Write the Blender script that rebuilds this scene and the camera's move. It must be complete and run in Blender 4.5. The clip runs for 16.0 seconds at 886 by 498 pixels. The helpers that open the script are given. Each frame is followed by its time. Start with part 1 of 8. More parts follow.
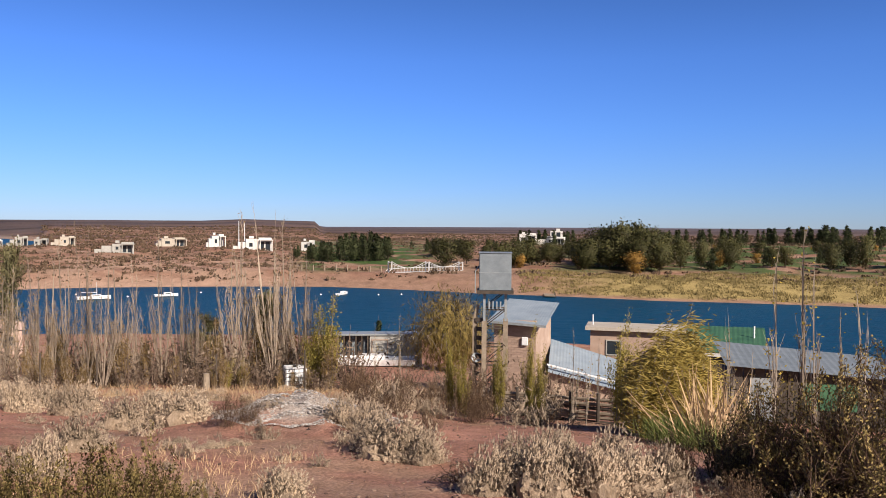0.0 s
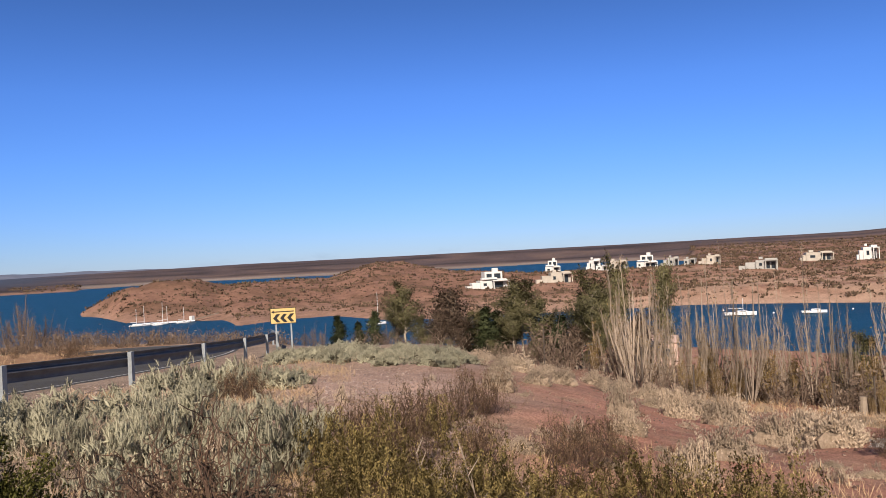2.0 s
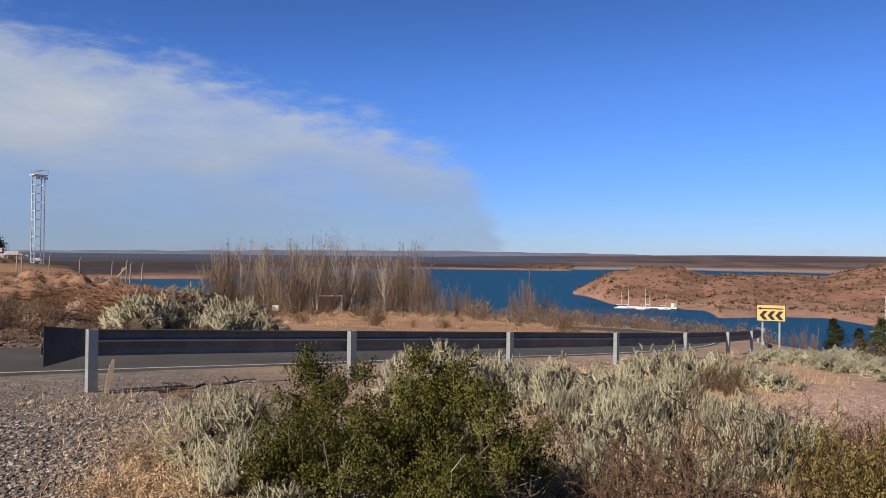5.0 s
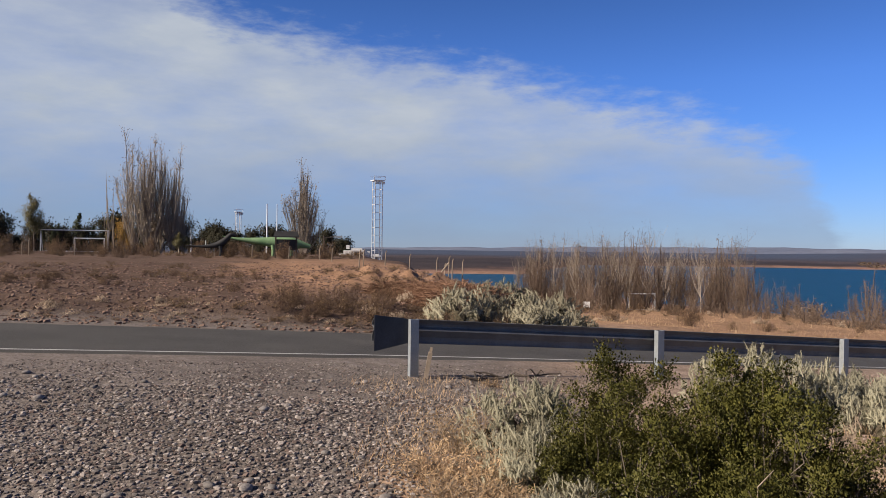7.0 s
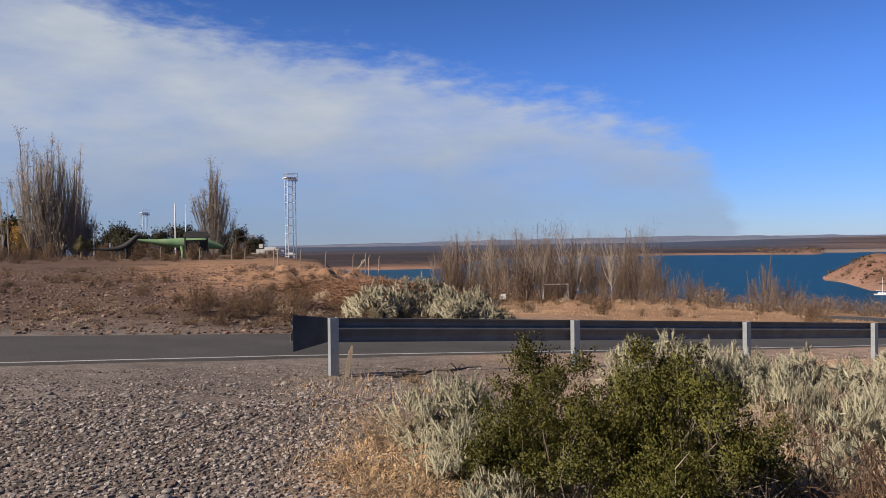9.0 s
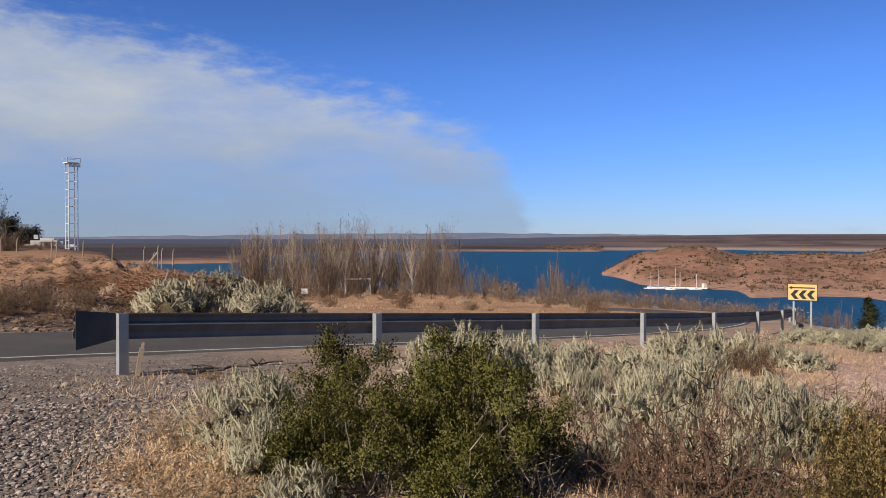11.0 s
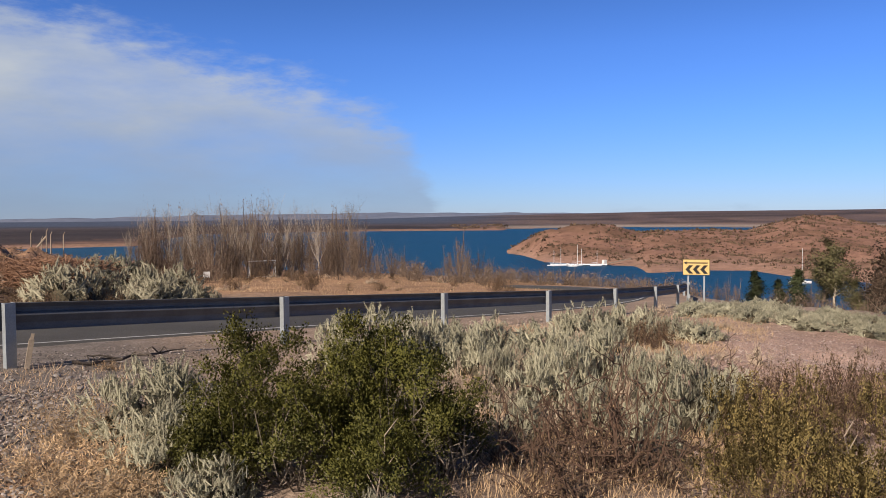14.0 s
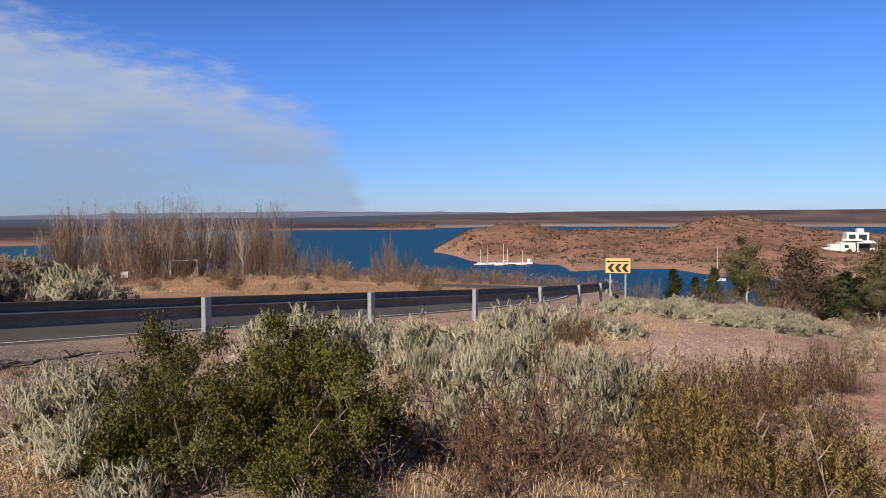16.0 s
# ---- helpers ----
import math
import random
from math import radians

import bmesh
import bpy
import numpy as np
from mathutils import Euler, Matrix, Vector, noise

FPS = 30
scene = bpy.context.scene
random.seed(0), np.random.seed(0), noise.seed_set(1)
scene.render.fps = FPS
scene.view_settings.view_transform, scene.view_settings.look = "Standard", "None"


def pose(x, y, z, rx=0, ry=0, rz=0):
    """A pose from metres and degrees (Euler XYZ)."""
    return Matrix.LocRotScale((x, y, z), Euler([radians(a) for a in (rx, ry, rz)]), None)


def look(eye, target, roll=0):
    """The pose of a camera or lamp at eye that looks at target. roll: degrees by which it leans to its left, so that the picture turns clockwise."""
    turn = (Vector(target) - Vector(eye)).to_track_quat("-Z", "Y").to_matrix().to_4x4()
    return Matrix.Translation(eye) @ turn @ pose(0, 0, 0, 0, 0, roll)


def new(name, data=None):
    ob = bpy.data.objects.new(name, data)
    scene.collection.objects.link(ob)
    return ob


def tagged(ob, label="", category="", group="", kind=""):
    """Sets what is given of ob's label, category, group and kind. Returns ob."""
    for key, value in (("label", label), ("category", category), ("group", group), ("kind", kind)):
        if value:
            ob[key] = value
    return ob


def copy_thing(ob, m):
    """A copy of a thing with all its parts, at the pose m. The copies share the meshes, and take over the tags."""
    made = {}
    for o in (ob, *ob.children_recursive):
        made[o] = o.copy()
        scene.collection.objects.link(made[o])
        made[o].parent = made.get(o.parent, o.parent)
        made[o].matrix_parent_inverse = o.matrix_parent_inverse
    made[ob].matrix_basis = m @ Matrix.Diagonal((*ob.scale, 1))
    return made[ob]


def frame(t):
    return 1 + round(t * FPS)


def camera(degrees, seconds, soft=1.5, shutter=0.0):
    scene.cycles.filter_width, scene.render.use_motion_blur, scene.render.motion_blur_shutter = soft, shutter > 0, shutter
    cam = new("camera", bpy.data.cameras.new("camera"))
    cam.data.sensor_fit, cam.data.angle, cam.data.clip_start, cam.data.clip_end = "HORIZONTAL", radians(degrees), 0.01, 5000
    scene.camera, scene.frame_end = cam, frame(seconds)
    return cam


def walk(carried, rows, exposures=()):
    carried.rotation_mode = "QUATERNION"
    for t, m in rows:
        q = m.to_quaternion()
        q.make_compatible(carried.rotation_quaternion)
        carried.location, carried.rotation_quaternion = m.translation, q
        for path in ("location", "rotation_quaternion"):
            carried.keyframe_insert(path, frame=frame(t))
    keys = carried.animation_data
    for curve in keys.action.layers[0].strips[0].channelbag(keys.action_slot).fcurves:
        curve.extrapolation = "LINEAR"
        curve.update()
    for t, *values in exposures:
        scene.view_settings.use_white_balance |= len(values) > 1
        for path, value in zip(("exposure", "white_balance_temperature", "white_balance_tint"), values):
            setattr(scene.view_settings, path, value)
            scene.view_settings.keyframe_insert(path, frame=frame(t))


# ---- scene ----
# The camera stands on the shoulder of a lakeside road and pans: seconds, eye, heading, tilt, lean.
PAN = [
    (0.0, 0.055, 0.039, 1.591, 104.37, -1.56, 0.42),
    (0.5, 0.023, 0.047, 1.589, 94.88, -1.09, -1.39),
    (1.0, -0.019, 0.030, 1.592, 89.64, -0.92, -2.35),
    (1.5, 0.003, -0.038, 1.593, 76.28, -0.10, -3.07),
    (1.8, -0.061, -0.015, 1.576, 65.56, 0.29, -3.01),
    (2.0, -0.005, -0.021, 1.580, 59.34, 0.66, -2.89),
    (2.5, -0.017, -0.017, 1.585, 47.99, 0.36, -2.20),
    (3.0, -0.057, -0.042, 1.586, 38.67, 0.42, -1.07),
    (3.2, -0.065, -0.049, 1.590, 36.60, 0.41, -0.48),
    (5.3, -0.040, 0.004, 1.602, 21.80, 0.34, 0.67),
    (5.5, -0.032, -0.000, 1.602, 19.54, 0.18, 0.68),
    (6.0, 0.009, -0.002, 1.606, 12.79, -0.07, 0.70),
    (6.5, 0.042, -0.014, 1.604, 6.82, -0.14, 0.83),
    (7.0, 0.052, -0.015, 1.604, 1.80, -0.03, 0.76),
    (7.5, 0.047, 0.009, 1.608, 1.26, -0.07, 0.19),
    (8.0, 0.037, 0.007, 1.611, 1.81, -0.20, -0.32),
    (8.5, 0.029, 0.007, 1.613, 3.45, -0.22, -0.67),
    (9.0, 0.022, 0.004, 1.611, 8.03, -0.36, -0.72),
    (9.5, 0.018, -0.010, 1.609, 12.44, -0.50, -0.70),
    (10.0, -0.001, -0.024, 1.602, 17.61, -0.59, -0.74),
    (10.2, 0.006, -0.051, 1.592, 19.18, -0.40, -0.36),
    (12.5, -0.020, -0.017, 1.608, 25.64, -2.26, -0.55),
    (13.0, -0.015, -0.004, 1.608, 27.24, -2.28, -0.53),
    (13.5, -0.019, -0.003, 1.610, 28.59, -2.34, -0.46),
    (14.0, -0.001, 0.024, 1.613, 29.42, -2.35, -0.45),
    (14.5, 0.004, 0.025, 1.614, 30.32, -2.36, -0.38),
    (15.0, 0.001, 0.025, 1.613, 30.69, -2.38, -0.33),
    (15.5, 0.014, 0.035, 1.613, 31.44, -2.36, -0.35),
    (16.0, 0.014, 0.037, 1.610, 34.80, -2.45, -0.26),
]


def heading(azimuth, elevation):
    a, e = radians(azimuth), radians(elevation)
    return Vector((math.sin(a) * math.cos(e), math.cos(a) * math.cos(e), math.sin(e)))


cam = camera(59.50, 16.0, soft=0.65)
walk(cam, [(t, look((x, y, z), Vector((x, y, z)) + heading(az, el), lean)) for t, x, y, z, az, el, lean in PAN], exposures=[(0.0, 0.80), (0.5, 0.66), (1.0, 0.62), (1.5, 0.68), (16.0, 0.68)])
# ---- light: late-afternoon sun behind the camera, Nishita sky with a bank of high cloud ----
SUN_AZ, SUN_EL = -114.0, 33.0


class Nodes:
    """Small helper to write node graphs in lines."""

    def __init__(self, tree):
        self.tree = tree
        tree.nodes.clear()

    def add(self, kind, inputs=None, **props):
        n = self.tree.nodes.new(kind)
        if "op" in props:
            n.operation = props.pop("op")
        if "blend" in props:
            n.data_type, n.blend_type = "RGBA", props.pop("blend")
        if "clamp" in props:
            n.clamp = props.pop("clamp")
        for key, value in (inputs or {}).items():
            if isinstance(value, bpy.types.NodeSocket):
                self.tree.links.new(value, n.inputs[key])
            else:
                n.inputs[key].default_value = value
        return n

    def math(self, op, a, b=0.0, clamp=False):
        n = self.add("ShaderNodeMath", {0: a, 1: b}, op=op)
        n.use_clamp = clamp
        return n.outputs[0]

    def mix(self, f, a, b, blend="MIX"):
        a = (*a, 1) if isinstance(a, tuple) and len(a) == 3 else a
        b = (*b, 1) if isinstance(b, tuple) and len(b) == 3 else b
        return self.add("ShaderNodeMix", {0: f, 6: a, 7: b}, blend=blend).outputs[2]

    def ramp(self, f, stops):
        n = self.add("ShaderNodeValToRGB", {0: f})
        el = n.color_ramp.elements
        while len(el) < len(stops):
            el.new(0.5)
        for e, (p, c) in zip(el, stops):
            e.position = p
            e.color = (c, c, c, 1) if isinstance(c, (int, float)) else (*c, 1)
        return n.outputs[0]

    def noise(self, scale, detail=4, rough=0.55, vector=None, out=0):
        inp = {"Scale": scale, "Detail": detail, "Roughness": rough}
        if vector is not None:
            inp["Vector"] = vector
        return self.add("ShaderNodeTexNoise", inp).outputs[out]


world = bpy.data.worlds.new("sky")
scene.world = world
world.use_nodes = True
g = Nodes(world.node_tree)
sky = g.add("ShaderNodeTexSky")
sky.sky_type, sky.sun_disc = "NISHITA", False
sky.sun_elevation, sky.sun_rotation = radians(SUN_EL), radians(SUN_AZ)
sky.altitude, sky.air_density, sky.dust_density, sky.ozone_density = 400, 1.0, 0.1, 3.0
where = g.add("ShaderNodeTexCoord").outputs["Generated"]
axes = g.add("ShaderNodeSeparateXYZ", {0: where})
azim = g.math("MULTIPLY", g.math("ARCTAN2", axes.outputs[0], axes.outputs[1]), 57.296)
elev = g.math("MULTIPLY", g.math("ARCSINE", axes.outputs[2]), 57.296)
edge = g.math("MULTIPLY", g.ramp(g.math("DIVIDE", g.math("ADD", azim, 60.0), 120.0), [
    (0.0, 1.0), (0.25, 0.72), (0.383, 0.485), (0.483, 0.418), (0.54, 0.40), (0.608, 0.338), (0.667, 0.29),
    (0.716, 0.215), (0.732, 0.138), (0.742, 0.05), (0.75, 0.0)]), 35.0)
flow = g.add("ShaderNodeMapping", {0: where, 2: (0.0, radians(-14), 0.0), 3: (2.2, 2.2, 7.0)}).outputs[0]
puffs = g.noise(2.6, 6, 0.55, flow)
wisps = g.noise(9.0, 5, 0.6, flow)
depth = g.math("ADD", g.math("SUBTRACT", edge, elev), g.math("MULTIPLY", g.math("SUBTRACT", wisps, 0.5), 6.0))
body = g.add("ShaderNodeMapRange", {0: depth, 1: -0.6, 2: 3.2, 3: 0.0, 4: 1.0})
body.interpolation_type = "SMOOTHSTEP"
thick = g.add("ShaderNodeMapRange", {0: puffs, 1: 0.30, 2: 0.62, 3: 0.60, 4: 0.98}).outputs[0]
low = g.add("ShaderNodeMapRange", {0: elev, 1: 0.5, 2: 7.5, 3: 0.60, 4: 1.0}).outputs[0]
right = g.add("ShaderNodeMapRange", {0: azim, 1: 8.0, 2: 30.0, 3: 1.0, 4: 0.80}).outputs[0]
cover = g.math("MULTIPLY", g.math("MULTIPLY", body.outputs[0], thick), g.math("MULTIPLY", low, right), clamp=True)
tone = g.mix(g.noise(5.0, 5, 0.6, flow), (4.7, 5.5, 6.8), (7.0, 7.5, 8.2))
tone = g.mix(g.add("ShaderNodeMapRange", {0: elev, 1: 9.0, 2: 1.0, 3: 0.0, 4: 0.85}).outputs[0], tone, (2.9, 3.8, 5.5))
clear = g.ramp(g.math("DIVIDE", elev, 60.0), [
    (0.0, (0.60, 0.79, 1.36)), (0.045, (0.57, 0.81, 1.47)), (0.12, (0.54, 0.86, 1.62)), (0.20, (0.53, 0.86, 1.62)), (0.30, (0.45, 0.72, 1.30)), (0.55, (0.29, 0.46, 0.84)), (1.0, (0.22, 0.33, 0.58))])
blue = g.mix(1.0, sky.outputs[0], clear, "MULTIPLY")
air = g.mix(cover, blue, tone)
back = g.add("ShaderNodeBackground", {0: air, 1: 0.050})
g.add("ShaderNodeOutputWorld", {0: back.outputs[0]})

sun = new("sun", bpy.data.lights.new("sun", "SUN"))
sun.data.energy, sun.data.angle, sun.data.color = 5.0, radians(0.53), (1.0, 0.872, 0.745)
sun.matrix_world = look(heading(SUN_AZ, SUN_EL) * 50, (0, 0, 0))

# ---- materials ----


def material(name, dark, light, rough=0.8, metal=0.0, scale=4.0, fine=40.0, bump=0.3, vary=0.0, spread=0.5, spec=0.3):
    """Two-scale procedural surface: broad stains between dark and light, fine grain in colour and relief."""
    m = bpy.data.materials.new(name)
    m.use_nodes = True
    n = Nodes(m.node_tree)
    obj = n.add("ShaderNodeTexCoord").outputs["Object"]
    broad = n.noise(scale, 5, 0.6, obj)
    grain = n.noise(fine, 4, 0.6, obj)
    c = n.mix(n.ramp(broad, [(0.5 - spread / 2, 0.0), (0.5 + spread / 2, 1.0)]), dark, light)
    c = n.mix(n.ramp(grain, [(0.3, 0.0), (0.7, 1.0)]), n.mix(1.0, c, (0.78, 0.77, 0.76), "MULTIPLY"), c)
    if vary:
        info = n.add("ShaderNodeObjectInfo").outputs["Random"]
        c = n.mix(1.0, c, n.ramp(info, [(0.0, 1.0 - vary), (1.0, 1.0)]), "MULTIPLY")
    relief = n.add("ShaderNodeBump", {"Strength": bump, "Distance": 0.02, "Height": grain})
    s = n.add("ShaderNodeBsdfPrincipled", {"Base Color": c, "Metallic": metal, "Normal": relief.outputs[0],
                                          "Roughness": n.math("ADD", rough - 0.08, n.math("MULTIPLY", grain, 0.16))})
    s.inputs["Specular IOR Level"].default_value = spec
    n.add("ShaderNodeOutputMaterial", {0: s.outputs[0]})
    return m


def leaf_material(name, colours, rough=0.7, through_light=0.3):
    """Foliage: every leaf takes its own shade from a few colours; part of the light passes through."""
    m = bpy.data.materials.new(name)
    m.use_nodes = True
    n = Nodes(m.node_tree)
    rnd = n.add("ShaderNodeNewGeometry").outputs["Random Per Island"]
    obj = n.add("ShaderNodeTexCoord").outputs["Object"]
    k = len(colours) - 1
    own = n.add("ShaderNodeObjectInfo").outputs["Random"]
    f = n.math("ADD", n.math("MULTIPLY", rnd, 0.4), n.math("MULTIPLY", n.noise(3.5, 4, 0.6, obj), 0.6))
    c = n.ramp(f, [(0.12 + 0.76 * i / k, col) for i, col in enumerate(colours)])
    c = n.mix(1.0, c, n.ramp(own, [(0.0, 0.66), (1.0, 1.10)]), "MULTIPLY")
    d = n.add("ShaderNodeBsdfPrincipled", {"Base Color": c, "Roughness": rough})
    d.inputs["Specular IOR Level"].default_value = 0.15
    t = n.add("ShaderNodeBsdfTranslucent", {0: c})
    mixed = n.add("ShaderNodeMixShader", {0: through_light, 1: d.outputs[0], 2: t.outputs[0]})
    n.add("ShaderNodeOutputMaterial", {0: mixed.outputs[0]})
    return m


def ground_material():
    """Soil: the zone colour, tinted for haze far off, comes with the mesh; pebbles, clods and dust vary it at several
    sizes.
    """
    m = bpy.data.materials.new("soil")
    m.use_nodes = True
    n = Nodes(m.node_tree)
    obj = n.add("ShaderNodeTexCoord").outputs["Object"]
    zone = n.add("ShaderNodeVertexColor")
    zone.layer_name = "soil"
    c = zone.outputs[0]
    big = n.noise(0.35, 6, 0.65, obj)
    mid = n.noise(3.0, 5, 0.65, obj)
    small = n.noise(28.0, 4, 0.7, obj)
    c = n.mix(1.0, c, n.ramp(big, [(0.3, (0.72, 0.70, 0.68)), (0.7, (1.18, 1.16, 1.12))]), "MULTIPLY")
    c = n.mix(1.0, c, n.ramp(mid, [(0.3, (0.75, 0.72, 0.70)), (0.7, (1.15, 1.14, 1.14))]), "MULTIPLY")
    c = n.mix(1.0, c, n.ramp(small, [(0.32, (0.62, 0.60, 0.60)), (0.68, (1.22, 1.22, 1.22))]), "MULTIPLY")
    pebble = n.add("ShaderNodeTexVoronoi", {"Vector": obj, "Scale": 34.0})
    c = n.mix(0.35, c, n.mix(1.0, c, n.ramp(pebble.outputs["Color"], [(0.1, 0.6), (0.9, 1.5)]), "MULTIPLY"))
    h = n.math("ADD", n.math("MULTIPLY", small, 0.6), n.math("MULTIPLY", mid, 1.2))
    relief = n.add("ShaderNodeBump", {"Strength": 0.8, "Distance": 0.05, "Height": h})
    s = n.add("ShaderNodeBsdfPrincipled", {"Base Color": c, "Roughness": 0.95, "Normal": relief.outputs[0]})
    s.inputs["Specular IOR Level"].default_value = 0.1
    n.add("ShaderNodeOutputMaterial", {0: s.outputs[0]})
    return m


def water_material():
    m = bpy.data.materials.new("lake_water")
    m.use_nodes = True
    n = Nodes(m.node_tree)
    obj = n.add("ShaderNodeTexCoord").outputs["Object"]
    stretched = n.add("ShaderNodeMapping", {0: obj, 2: (0, 0, radians(-30)), 3: (1.0, 0.45, 1.0)}).outputs[0]
    h = n.math("ADD", n.noise(0.9, 5, 0.65, stretched), n.math("MULTIPLY", n.noise(0.12, 3, 0.5, stretched), 1.4))
    relief = n.add("ShaderNodeBump", {"Strength": 0.9, "Distance": 0.55, "Height": h})
    c = n.mix(n.noise(0.03, 4, 0.6, stretched), (0.003, 0.031, 0.064), (0.005, 0.050, 0.096))
    s = n.add("ShaderNodeBsdfPrincipled", {"Base Color": c, "Roughness": 0.42, "Normal": relief.outputs[0], "IOR": 1.33})
    s.inputs["Specular IOR Level"].default_value = 0.16
    n.add("ShaderNodeOutputMaterial", {0: s.outputs[0]})
    return m


SOIL, WATER = ground_material(), water_material()
ASPHALT = material("asphalt", (0.044, 0.041, 0.037), (0.080, 0.075, 0.067), 0.9, 0, 0.7, 60, 0.6)
LINE = material("road_paint", (0.26, 0.25, 0.24), (0.56, 0.55, 0.53), 0.7, 0, 3, 40, 0.2)
GALV = material("galvanised_steel", (0.23, 0.255, 0.27), (0.34, 0.365, 0.38), 0.5, 0.25, 5, 60, 0.1)
RAILDARK = material("dark_rail_plate", (0.030, 0.034, 0.042), (0.06, 0.066, 0.08), 0.5, 0.3, 3, 50, 0.15)
RAILSTEEL = material("dark_rail_steel", (0.105, 0.108, 0.114), (0.18, 0.185, 0.192), 0.55, 0.0, 3, 50, 0.15, 0.0, 0.5, 0.2)
TANKSTEEL = material("weathered_tank_sheet", (0.17, 0.20, 0.225), (0.26, 0.295, 0.32), 0.55, 0.35, 3, 30, 0.15)
ZINC = material("zinc_roof_sheet", (0.25, 0.31, 0.365), (0.37, 0.43, 0.485), 0.55, 0.3, 1.5, 20, 0.1)
GREENROOF = material("green_roof_sheet", (0.035, 0.10, 0.055), (0.07, 0.17, 0.09), 0.5, 0.1, 2, 20, 0.1)
WHITE = material("white_render", (0.50, 0.49, 0.47), (0.68, 0.67, 0.65), 0.8, 0, 0.8, 12, 0.1, 0.06)
CREAM = material("cream_render", (0.36, 0.32, 0.27), (0.50, 0.45, 0.385), 0.85, 0, 0.8, 12, 0.1, 0.1)
BRICKWALL = material("pale_brick", (0.34, 0.235, 0.18), (0.48, 0.36, 0.29), 0.9, 0, 2, 30, 0.3, 0.22)
CONCRETE = material("raw_concrete", (0.30, 0.29, 0.27), (0.44, 0.43, 0.40), 0.9, 0, 2, 30, 0.3, 0.12)
PLASTIC = material("white_plastic", (0.66, 0.68, 0.70), (0.80, 0.81, 0.82), 0.45, 0, 3, 20, 0.05)
BOATWHITE = material("white_gelcoat", (0.74, 0.74, 0.74), (0.86, 0.86, 0.86), 0.3, 0, 2, 30, 0.05)
DARKWOOD = material("dark_weathered_wood", (0.045, 0.036, 0.030), (0.12, 0.095, 0.075), 0.9, 0, 4, 40, 0.5, 0.3)
PALEWOOD = material("pale_weathered_wood", (0.22, 0.17, 0.12), (0.38, 0.31, 0.24), 0.9, 0, 4, 40, 0.5, 0.25)
BARK = material("grey_brown_bark", (0.10, 0.075, 0.055), (0.20, 0.16, 0.12), 0.95, 0, 6, 50, 0.6, 0.2)
PALEBARK = material("pale_poplar_bark", (0.30, 0.25, 0.19), (0.46, 0.40, 0.31), 0.9, 0, 5, 50, 0.4, 0.2)
GLASS = material("dark_window_glass", (0.015, 0.020, 0.026), (0.035, 0.045, 0.055), 0.12, 0, 1, 8, 0.02, 0, 0.5, 0.6)
YELLOW = material("yellow_sign_sheet", (0.52, 0.355, 0.135), (0.62, 0.44, 0.175), 0.5, 0, 6, 40, 0.05)
BLACK = material("black_paint", (0.010, 0.010, 0.011), (0.022, 0.022, 0.022), 0.5, 0, 5, 40, 0.05)
MASTWHITE = material("white_painted_steel", (0.62, 0.64, 0.66), (0.76, 0.77, 0.78), 0.5, 0.1, 3, 40, 0.05)
STONE = material("grey_stone", (0.16, 0.145, 0.135), (0.40, 0.36, 0.33), 0.9, 0, 2.5, 40, 0.4, 0.5)
STATUEGREEN = material("green_statue_paint", (0.10, 0.19, 0.09), (0.22, 0.33, 0.17), 0.8, 0, 1.2, 12, 0.3)
STATUEDARK = material("dark_statue_paint", (0.015, 0.015, 0.016), (0.035, 0.035, 0.035), 0.7, 0, 2, 20, 0.3)
PINK = material("faded_pink_render", (0.46, 0.32, 0.27), (0.60, 0.44, 0.38), 0.85, 0, 1, 14, 0.2)
ROPE = material("grey_cable", (0.40, 0.40, 0.40), (0.55, 0.55, 0.55), 0.6, 0.2, 5, 40, 0.1)

SAGE = leaf_material("sage_leaf", [(0.225, 0.207, 0.142), (0.375, 0.350, 0.248), (0.54, 0.51, 0.375)], 0.9, 0.28)
REDTWIG = material("reddish_twig_bark", (0.045, 0.027, 0.019), (0.15, 0.088, 0.056), 0.85, 0, 8, 60, 0.3, 0.2)
PINENEEDLE = leaf_material("pine_needle", [(0.012, 0.013, 0.008), (0.027, 0.026, 0.015), (0.052, 0.046, 0.026)], 0.75, 0.08)
OLIVEBROWN = leaf_material("olive_brown_leaf", [(0.11, 0.080, 0.030), (0.27, 0.20, 0.075), (0.48, 0.37, 0.16)], 0.7, 0.2)
STEMGREY = material("grey_brown_stem", (0.12, 0.095, 0.07), (0.27, 0.225, 0.175), 0.9, 0, 4, 40, 0.4, 0.25)
CUTWOOD = leaf_material("cut_branch_bark", [(0.10, 0.055, 0.035), (0.22, 0.125, 0.078), (0.36, 0.22, 0.14)], 0.9, 0.0)
SAGEDARK = leaf_material("dull_sage_leaf", [(0.165, 0.148, 0.102), (0.28, 0.255, 0.18), (0.40, 0.37, 0.265)], 0.85, 0.2)
STRAWSAGE = leaf_material("dry_sage_leaf", [(0.33, 0.25, 0.175), (0.49, 0.382, 0.28), (0.65, 0.525, 0.395)], 0.9, 0.28)
JARILLA = leaf_material("creosote_leaf", [(0.038, 0.040, 0.009), (0.098, 0.096, 0.023), (0.20, 0.18, 0.05)], 0.5, 0.25)
OLIVE = leaf_material("olive_twig_leaf", [(0.060, 0.045, 0.017), (0.18, 0.136, 0.050), (0.38, 0.285, 0.11)], 0.7, 0.15)
BROWN = leaf_material("dry_brown_leaf", [(0.050, 0.030, 0.018), (0.17, 0.110, 0.062), (0.40, 0.28, 0.17)], 0.85, 0.12)
